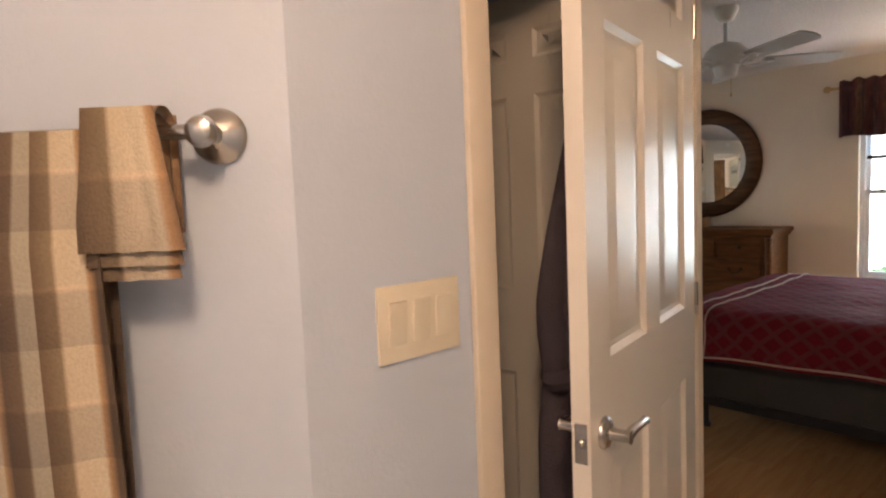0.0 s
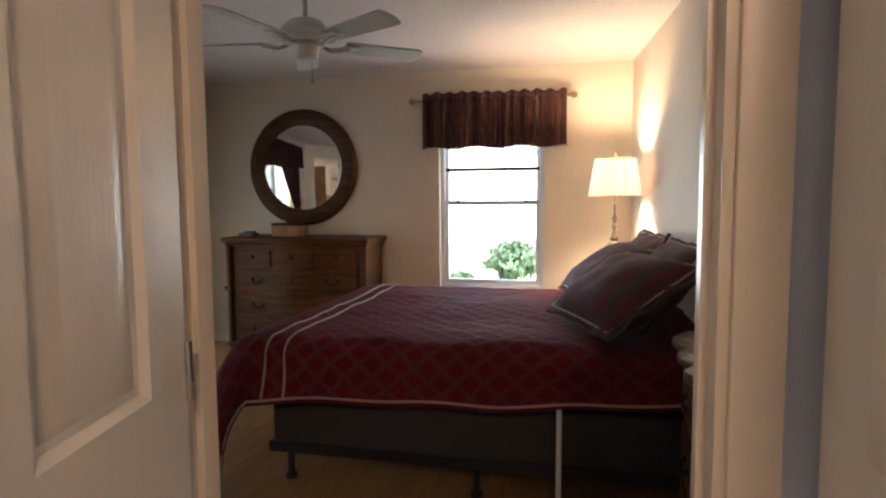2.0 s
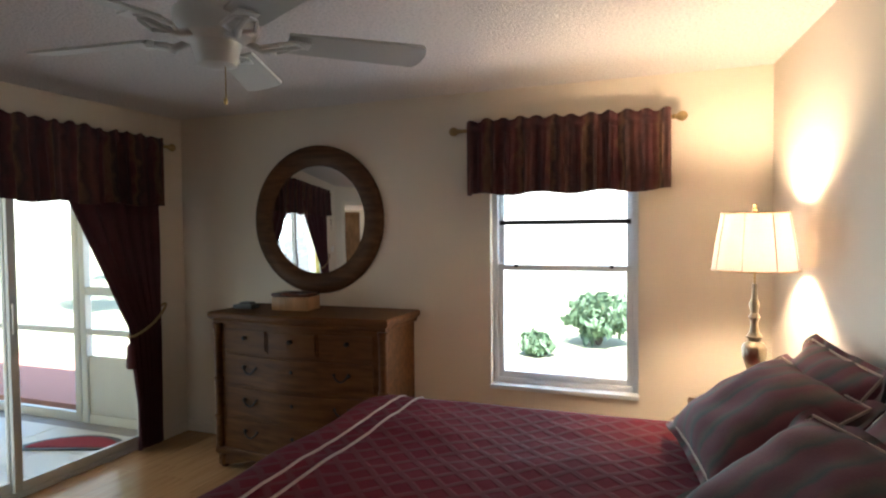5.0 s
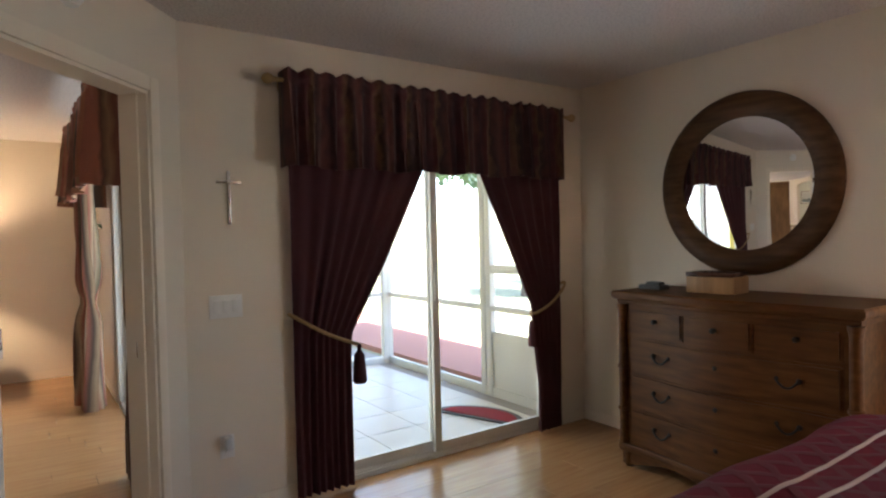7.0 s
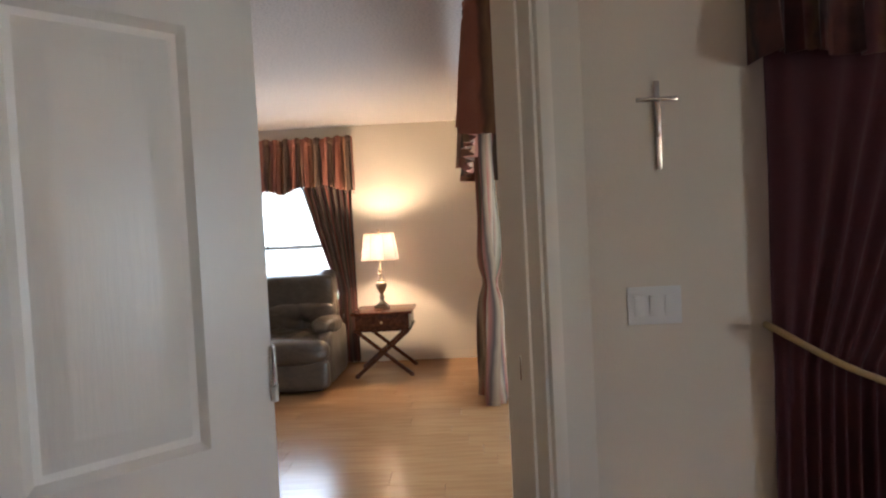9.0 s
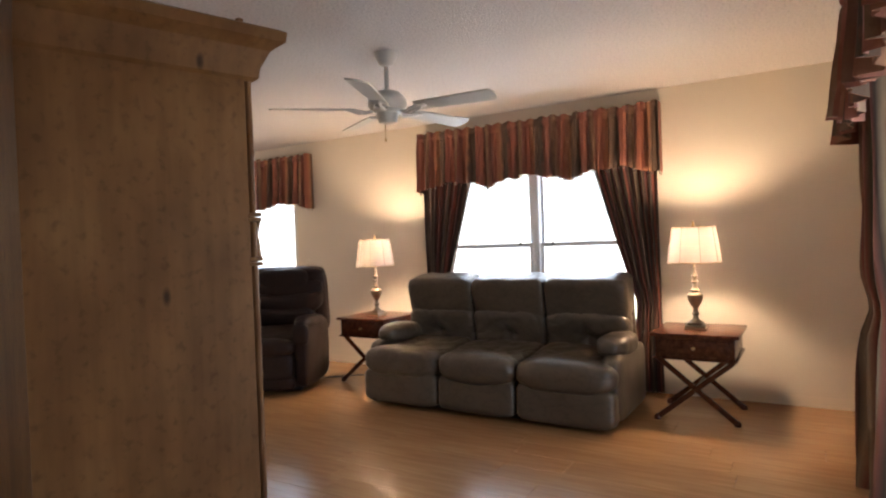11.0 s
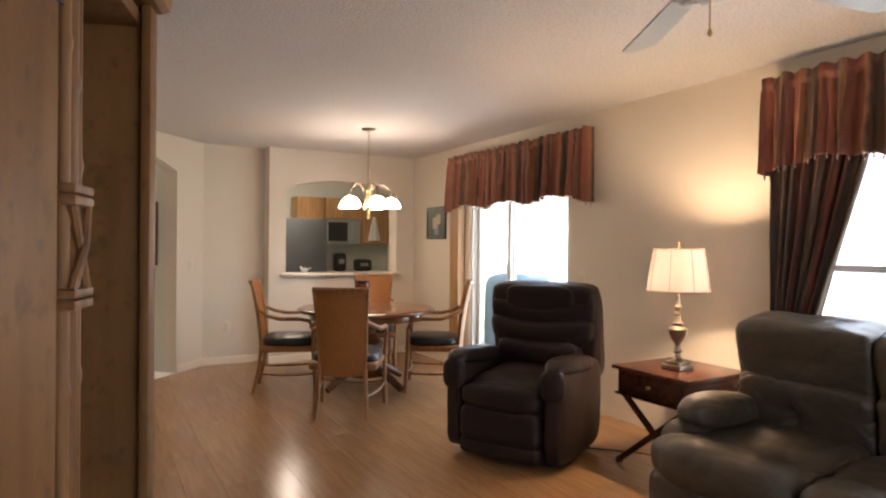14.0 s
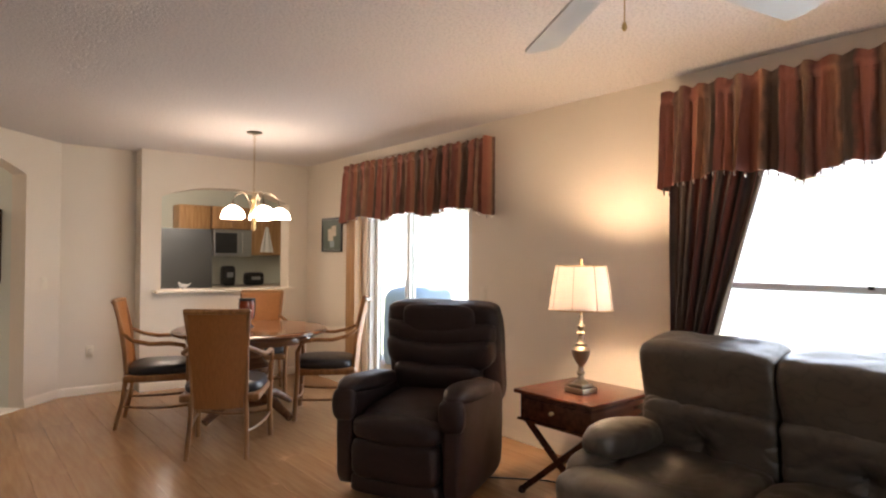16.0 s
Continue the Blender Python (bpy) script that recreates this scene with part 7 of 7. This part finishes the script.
# ---- pictures, plates, sill ----
def picture(m, w, h, label, scene_cols, frame_mat, mat_w=0.05):
    """A framed picture: frame, pale mount and an image of painted bands."""
    t = thing("framed_picture", m, label, "picture")
    fw = 0.022
    bm = B()
    for a, b in (((-w / 2, -0.02, -h / 2), (w / 2, -0.001, -h / 2 + fw)), ((-w / 2, -0.02, h / 2 - fw), (w / 2, -0.001, h / 2)), ((-w / 2, -0.02, -h / 2 + fw), (-w / 2 + fw, -0.001, h / 2 - fw)), ((w / 2 - fw, -0.02, -h / 2 + fw), (w / 2, -0.001, h / 2 - fw))):
        span(bm, a, b, 0.003)
    part("frame", bm, frame_mat, t)
    bm = B()
    span(bm, (-w / 2 + fw, -0.010, -h / 2 + fw), (w / 2 - fw, -0.002, h / 2 - fw))
    part("mount", bm, M_WHITEP, t)
    x0, x1, z0, z1 = -w / 2 + fw + mat_w, w / 2 - fw - mat_w, -h / 2 + fw + mat_w, h / 2 - fw - mat_w
    bm = B()
    span(bm, (x0, -0.0125, z0), (x1, -0.010, z1))
    pr = part("print", bm, scene_cols[0], t)
    for k, (a, b, c, d, mt) in enumerate(scene_cols[1:]):
        bm = B()
        yy = -0.0130 - 0.0004 * k
        span(bm, (x0 + (x1 - x0) * a, yy, z0 + (z1 - z0) * b), (x0 + (x1 - x0) * c, yy + 0.0004, z0 + (z1 - z0) * d))
        part("painted_shape", bm, mt, pr)
    return t


M_SKYP = plain("pale_misty_print", (0.50, 0.53, 0.52), 0.5, vary=0.10, big=5)
M_SEAP = plain("blue_grey_print", (0.22, 0.28, 0.30), 0.5, vary=0.2, big=9)
M_DKP = plain("dark_slate_print", (0.06, 0.075, 0.08), 0.5, vary=0.3, big=12)
M_GRNP = plain("green_painting", (0.05, 0.075, 0.045), 0.5, vary=0.5, big=25)
M_PALEP = plain("pale_flower_paint", (0.50, 0.42, 0.30), 0.5, vary=0.3, big=25)
hp = HW0 + Vector((0.7071, -0.7071)) * 0.40
picture(pose(hp.x, hp.y, 1.44, 0, 0, 135) @ pose(0, 0, 0, 0, 0, 0), 0.62, 0.66, "framed misty seascape with moored boats on the hall wall",
        [M_SKYP, (0, 0, 1, 0.30, M_SEAP), (0.05, 0.18, 0.55, 0.26, M_DKP), (0.12, 0.26, 0.30, 0.40, M_DKP), (0.6, 0.28, 0.95, 0.33, M_DKP)], M_MIRFRAME)
picture(pose(XW, -4.175, 1.61, 0, 0, 90), 0.45, 0.38, "small framed flower still life on the dining room wall",
        [M_GRNP, (0.3, 0.3, 0.6, 0.7, M_PALEP), (0.5, 0.45, 0.75, 0.8, M_PALEP), (0.4, 0.08, 0.65, 0.3, M_SEAP)], M_BLACKL, 0.002)
wall_plate("light_switch", pose(XW, -1.72, 1.08, 0, 0, 90), 1, "ivory light switch on the living room wall", "switch")
wall_plate("power_outlet", pose(-4.98, -5.0, 0.42, 0, 0, 180), 1, "ivory power outlet on the dining room wall", "outlet")
wall_plate("light_switch", pose((A0 + AX * 0.2).x, (A0 + AX * 0.2).y, 1.10, 0, 0, 225), 1, "ivory light switch beside the archway", "switch")
bm = B()
span(bm, (XW + 0.10 + 0.12, -5.06, 0.985), (-5.50, -4.66, 1.012), 0.008)
struct("pass_through_sill", bm, M_TRIM, "white pass-through counter sill", "sill")
t = thing("ceramic_bird", pose(-5.80, -4.82, 1.012), "small white ceramic bird on the pass-through sill", "figurine")
bm = B()
puff(bm, (0, 0, 0.035), (0.09, 0.04, 0.05), 2.2, 5)
puff(bm, (0.04, 0, 0.065), (0.03, 0.028, 0.03), 2.2, 5)
tube(bm, [(-0.04, 0, 0.04), (-0.085, 0, 0.065)], 0.010, 6, 0.003)
lathe(bm, [(0.018, 0), (0.014, 0.012)], 10)
part("bird", bm, M_WHITEP, t)

# ---- kitchen seen through the opening ----
t = thing("refrigerator", pose(-6.25, -6.75, 0, 0, 0, 90), "dark grey and stainless refrigerator in the kitchen", "refrigerator")
bm = B()
box(bm, (0, 0, 0.87), (0.86, 0.70, 1.70), 0.01)
part("body", bm, M_FRIDGE, t)
for z0, z1 in ((0.05, 1.12), (1.14, 1.72)):
    bm = B()
    span(bm, (-0.43, -0.39, z0), (0.43, -0.352, z1), 0.012)
    d = part("door", bm, M_STEEL, t, "stainless steel door")
    bm = B()
    tube(bm, [(0.34, -0.39, z0 + 0.08), (0.34, -0.44, z0 + 0.11), (0.34, -0.44, z1 - 0.11), (0.34, -0.39, z1 - 0.08)], 0.012, 8)
    part("handle", bm, M_STEEL, d)


def cabinet(name, m, w, d, z0, z1, label, doors=2):
    t = thing(name, m, label, "cabinet", "kitchen cabinets")
    bm = B()
    span(bm, (0, 0, z0), (w, d, z1), 0.003)
    part("body", bm, M_KITW, t)
    for k in range(doors):
        bm = B()
        x0, x1 = w * k / doors + 0.01, w * (k + 1) / doors - 0.01
        span(bm, (x0, -0.018, z0 + 0.01), (x1, -0.001, z1 - 0.01), 0.004)
        dr = part("door", bm, M_KITW, t)
        bm = B()
        span(bm, (x0 + 0.05, -0.024, z0 + 0.06), (x1 - 0.05, -0.0185, z1 - 0.06), 0.005)
        part("raised_panel", bm, M_KITW, dr)
    return t


KY = -7.42
for x, w, z0, n in ((-8.10, 0.55, 1.38, 1), (-6.93, 0.45, 1.38, 1)):
    cabinet("wall_cabinet", pose(x + w, KY - 0.0, 0, 0, 0, 180), w, 0.32, z0, 2.12, "honey oak wall cabinet in the kitchen", n)
cabinet("wall_cabinet", pose(-6.95, KY, 0, 0, 0, 180), 0.60, 0.32, 1.78, 2.12, "honey oak wall cabinet above the microwave", 2)
cabinet("base_cabinet", pose(-7.40, KY + 0.22, 0, 0, 0, 180), 0.70, 0.55, 0.09, 0.88, "honey oak base cabinet in the kitchen", 1)
cabinet("base_cabinet", pose(-6.60, KY + 0.22, 0, 0, 0, 180), 0.78, 0.55, 0.09, 0.88, "honey oak base cabinet in the kitchen", 2)
bm = B()
span(bm, (-8.18, -7.74, 0.885), (-6.50, -7.12, 0.92), 0.006)
struct("worktop", bm, plain("beige_laminate_worktop", (0.42, 0.36, 0.29), 0.4, vary=0.15, fine=90), "beige laminate kitchen worktop", "worktop")
t = thing("microwave", pose(-7.25, -7.42, 1.36), "stainless over-range microwave in the kitchen", "microwave")
bm = B()
box(bm, (0, -0.12, 0.205), (0.58, 0.38, 0.41), 0.008)
part("case", bm, M_STEEL, t)
bm = B()
span(bm, (-0.06, 0.071, 0.05), (0.27, 0.076, 0.36))
part("door_glass", bm, M_BLACKP, t)
bm = B()
tube(bm, arc((-0.14, 0.075, 0.05), (-0.14, 0.13, 0.2), (-0.14, 0.075, 0.36), 8), 0.012, 8)
part("handle", bm, M_STEEL, t)
for nm, x, s, mt, lab in (("toaster", -7.55, (0.28, 0.18, 0.20), M_BLACKP, "black toaster on the kitchen worktop"), ("coffee_maker", -7.15, (0.18, 0.20, 0.30), M_BLACKP, "black coffee maker on the kitchen worktop"), ("canister", -6.85, (0.11, 0.11, 0.22), M_KITW, "wooden canister on the kitchen worktop")):
    t = thing(nm, pose(x, -7.28, 0.92), lab, nm.replace("_", " "))
    bm = B()
    puff(bm, (0, 0, s[2] / 2), s, 6, 6)
    part("body", bm, mt, t)
    bm = B()
    box(bm, (0, s[1] / 2, s[2] * 0.55), (s[0] * 0.5, 0.012, s[2] * 0.25), 0.003)
    part("front_panel", bm, M_STEEL, t)
t = thing("tea_towel", pose(-7.80, -7.40, 1.45, 0, 0, 180), "white cloth hanging in the kitchen", "cloth")
bm = B()
sheet(bm, lambda u, v: ((u - 0.5) * (0.05 + 0.18 * v), -0.02 - 0.01 * math.sin(u * 12), 0.38 - 0.40 * v), 14, 12, 0.004)
part("cloth", bm, M_WHITEP, t)
lamp("kitchen_light", "POINT", Matrix.Translation((-6.0, -6.2, CEIL - 0.35)), 5.4, (1.0, 0.86, 0.66), 0.15)
t = thing("ceiling_light", pose(-6.0, -6.2, CEIL), "round white glass ceiling light, lit, in the kitchen", "ceiling light")
bm = B()
lathe(bm, [(0.16, 0.0), (0.16, -0.03), (0.12, -0.09), (0.03, -0.11)], 32)
part("bowl", bm, M_FROST, t)

# ---- far room beyond the archway ----
t = thing("sideboard", pose(-3.05, -7.09, 0), "dark wood sideboard with a wine rack in the far room", "sideboard")
bm = B()
span(bm, (-0.7, -0.28, 0.86), (0.7, 0.30, 0.90), 0.008)
part("top", bm, M_DARKW, t)
bm = B()
for x in (-0.68, 0.0, 0.64):
    span(bm, (x, -0.26, 0.0), (x + 0.04, 0.24, 0.86))
span(bm, (-0.64, -0.26, 0.05), (0.64, -0.24, 0.86))
part("carcass", bm, M_DARKW, t)
for i in range(4):
    bm = B()
    span(bm, (-0.64, -0.24, 0.12 + 0.18 * i), (-0.0, 0.22, 0.135 + 0.18 * i))
    part("rack_shelf", bm, M_DARKW, t)
bm = B()
span(bm, (0.05, 0.20, 0.1), (0.63, 0.235, 0.84), 0.004)
part("door", bm, M_DARKW, t)
for i in range(3):
    for j in range(4):
        t = thing("wine_bottle", pose(-3.60 + 0.14 * j, -7.16, 0.173 + 0.18 * i), "dark wine bottle lying in the rack", "bottle", "bottles in the wine rack")
        bm = B()
        lathe(bm, [(0.037, 0.0), (0.037, 0.20), (0.014, 0.26), (0.014, 0.30)], 12, m=Matrix.Rotation(radians(-90), 4, "X"))
        part("bottle", bm, M_BLACKP, t)
table_lamp(pose(-3.36, -7.12, 0.90), 0.62, "table lamp with an ivory shade, lit, on the sideboard", (0.12, 0.17), 0.22, 4.2)
t = thing("fruit_bowl", pose(-2.75, -7.04, 0.90), "dark bowl on the sideboard", "bowl")
bm = B()
lathe(bm, [(0.05, 0), (0.06, 0.01), (0.14, 0.08), (0.16, 0.10), (0.15, 0.10), (0.05, 0.02)], 24)
part("bowl", bm, M_IRON, t)
t = thing("wall_shelf", pose(-3.52, -7.395, 1.62), "arched dark wooden wall shelf in the far room", "shelf")
bm = B()
span(bm, (-0.25, 0.0, 0.0), (0.25, 0.14, 0.02), 0.003)
tube(bm, arc((-0.22, 0.03, 0.02), (0, 0.03, 0.36), (0.22, 0.03, 0.02), 12), 0.012, 8)
part("shelf", bm, M_DARKW, t)

# ---- porch things ----
t = thing("door_mat", pose(-3.40, 5.78, -0.020, 0, 0, 20), "half-round red and black door mat on the porch", "door mat")
bm = B()
n = 24
for r, z0, z1, mt in ((0.40, 0.0, 0.012, 0),):
    pts = [(r * math.cos(math.pi * k / n), r * 0.75 * math.sin(math.pi * k / n)) for k in range(n + 1)]
    a = [bm.verts.new((x, y, z0)) for x, y in pts]
    b = [bm.verts.new((x, y, z1)) for x, y in pts]
    bm.faces.new(a[::-1])
    bm.faces.new(b)
    for i in range(n + 1):
        j = (i + 1) % (n + 1)
        bm.faces.new((a[i], a[j], b[j], b[i]))
part("border", bm, M_BLACKL, t)
bm = B()
pts = [(0.33 * math.cos(math.pi * k / n), 0.035 + 0.22 * math.sin(math.pi * k / n)) for k in range(n + 1)]
b = [bm.verts.new((x, y, 0.016)) for x, y in pts]
a = [bm.verts.new((x, y, 0.0122)) for x, y in pts]
bm.faces.new(b)
bm.faces.new(a[::-1])
for i in range(n + 1):
    j = (i + 1) % (n + 1)
    bm.faces.new((a[i], a[j], b[j], b[i]))
part("pile", bm, plain("red_coir_pile", (0.28, 0.02, 0.03), 0.95, vary=0.3, fine=120, bumps=0.8), t, "red pile")
t = thing("wall_planter", pose(-6.45, YL + 0.125, 1.30, 0, 0, 180), "leafy green wall planter on the yellow porch wall", "planter")
bm = B()
puff(bm, (0, -0.07, 0.0), (0.26, 0.12, 0.14), 3, 6)
part("pot", bm, M_DARKW, t)
bm = B()
leaf_mass(bm, (0, -0.13, 0.22), 0.26, 160, 0.07, 1.0, 8)
part("foliage", bm, M_LEAF, t)

t = thing("covered_grill", pose(-8.75, -4.62, -0.13, 0, 0, 20), "garden grill under a blue-grey cloth cover on the patio", "grill")
bm = B()
puff(bm, (0, 0, 0.56), (0.95, 0.60, 1.10), 6, 9, (0, 0, 0), 0.012, 5)
part("cover", bm, plain("blue_grey_cover_cloth", (0.30, 0.40, 0.48), 0.8, vary=0.15), t)
bm = B()
for x in (-0.4, 0.4):
    rod(bm, (x, -0.22, 0.05), (x, 0.22, 0.05), 0.02)
    rod(bm, (x, -0.25, 0.05), (x, -0.21, 0.05), 0.05, n=14)
part("wheel", bm, M_BLACKP, t)
bm = B()
span(bm, (-10.5, -5.6, -0.13), (-7.36, 3.7, -0.05))
struct("patio", bm, M_GROUT, "pale concrete patio slab outside the glass doors", "pavement")

# ---- pieces of the floors ----
def plank_mesh(nm, l, w, h, material):
    bm = B()
    box(bm, (0, 0, -h / 2), (l, w, h), 0.0007, seg=1)
    return put_mesh(nm, bm, material)


def row_runs(x):
    """The stretches of floor, along y, under one row of planks."""
    if x < -5.38:
        return [(-4.78, 3.62)]
    if x < -4.72:
        return [(-5.0, 3.62)]
    if x < -2.85:
        return [(max(-5.0, x - 0.40), 3.62)]
    if x < -2.06:
        return [(max(-3.2, x - 0.40), 6.40)]
    if x < -1.70:
        return [(1.42, 6.40)]
    return [(2.15, 6.40)]


rnd = random.Random(4)
made, rest, cuts = 0, [], {}
x = -7.2 + 0.097
while x < 1.62:
    for lo, hi in row_runs(x):
        y = lo - rnd.uniform(0, 1.1)
        while y < hi:
            a, b = max(y, lo), min(y + 1.2, hi)
            y += 1.2015
            if b - a < 0.03:
                continue
            if made < 300:
                key = round(b - a, 2)
                if key not in cuts:
                    cuts[key] = plank_mesh("plank", 0.1928, key, 0.0075, M_PLANK)
                p = new("plank", cuts[key])
                p.parent = floor
                p.location = (x, (a + b) / 2, 0.002)
                made += 1
            else:
                rest.append((x, a, b))
    x += 0.1935
if rest:
    bm = B()
    for x, a, b in rest:
        box(bm, (x, (a + b) / 2, 0.002 - 0.00375), (0.192, b - a, 0.0075))
    field = part("plank_field", bm, M_PLANK, floor)
    field["kind"] = "stuff"
tm = plank_mesh("tile", 0.40, 0.40, 0.008, M_TILE)
for i in range(11):
    for j in range(7):
        x, y = -7.2 + 0.2 + i * 0.405, 3.74 + 0.2 + j * 0.405
        if x < -2.92 and y < 6.3:
            p = new("tile", tm)
            p.parent = lanai
            p.location = (x, y, -0.020)
AN = Vector((0.7071, -0.7071))
for i in range(-3, 12):
    for j in range(11):
        c = A0 + AX * (0.62 + i * 0.405) + AN * (0.205 + j * 0.405)
        if -4.35 < c.x < 0.0 and -8.8 < c.y and (i >= 0 or j >= 2):
            p = new("tile", tm)
            p.parent = floor
            p.matrix_basis = pose(c.x, c.y, 0.006, 0, 0, 45)
for i in range(8):
    for j in range(7):
        x, y = -0.60 + i * 0.405, -0.48 + j * 0.405
        if (x > 0.2 or y < 0.885 + (x - 0.2) * 1.09) and (x < 1.15 or y < 1.2):
            p = new("tile", tm)
            p.parent = floor
            p.location = (x, y, 0.002)
# far room ceiling light, unseen: added to brighten the hall behind the arch
t = thing("ceiling_light", pose(-2.9, -6.0, CEIL), "unseen round white glass ceiling light, lit, added to brighten the far room", "ceiling light")
bm = B()
lathe(bm, [(0.16, 0.0), (0.16, -0.03), (0.12, -0.09), (0.03, -0.11)], 32)
part("bowl", bm, M_FROST, t)
lamp("far_room_fill_light", "POINT", Matrix.Translation((-2.9, -6.0, CEIL - 0.35)), 9.6, (1.0, 0.88, 0.70), 0.15)
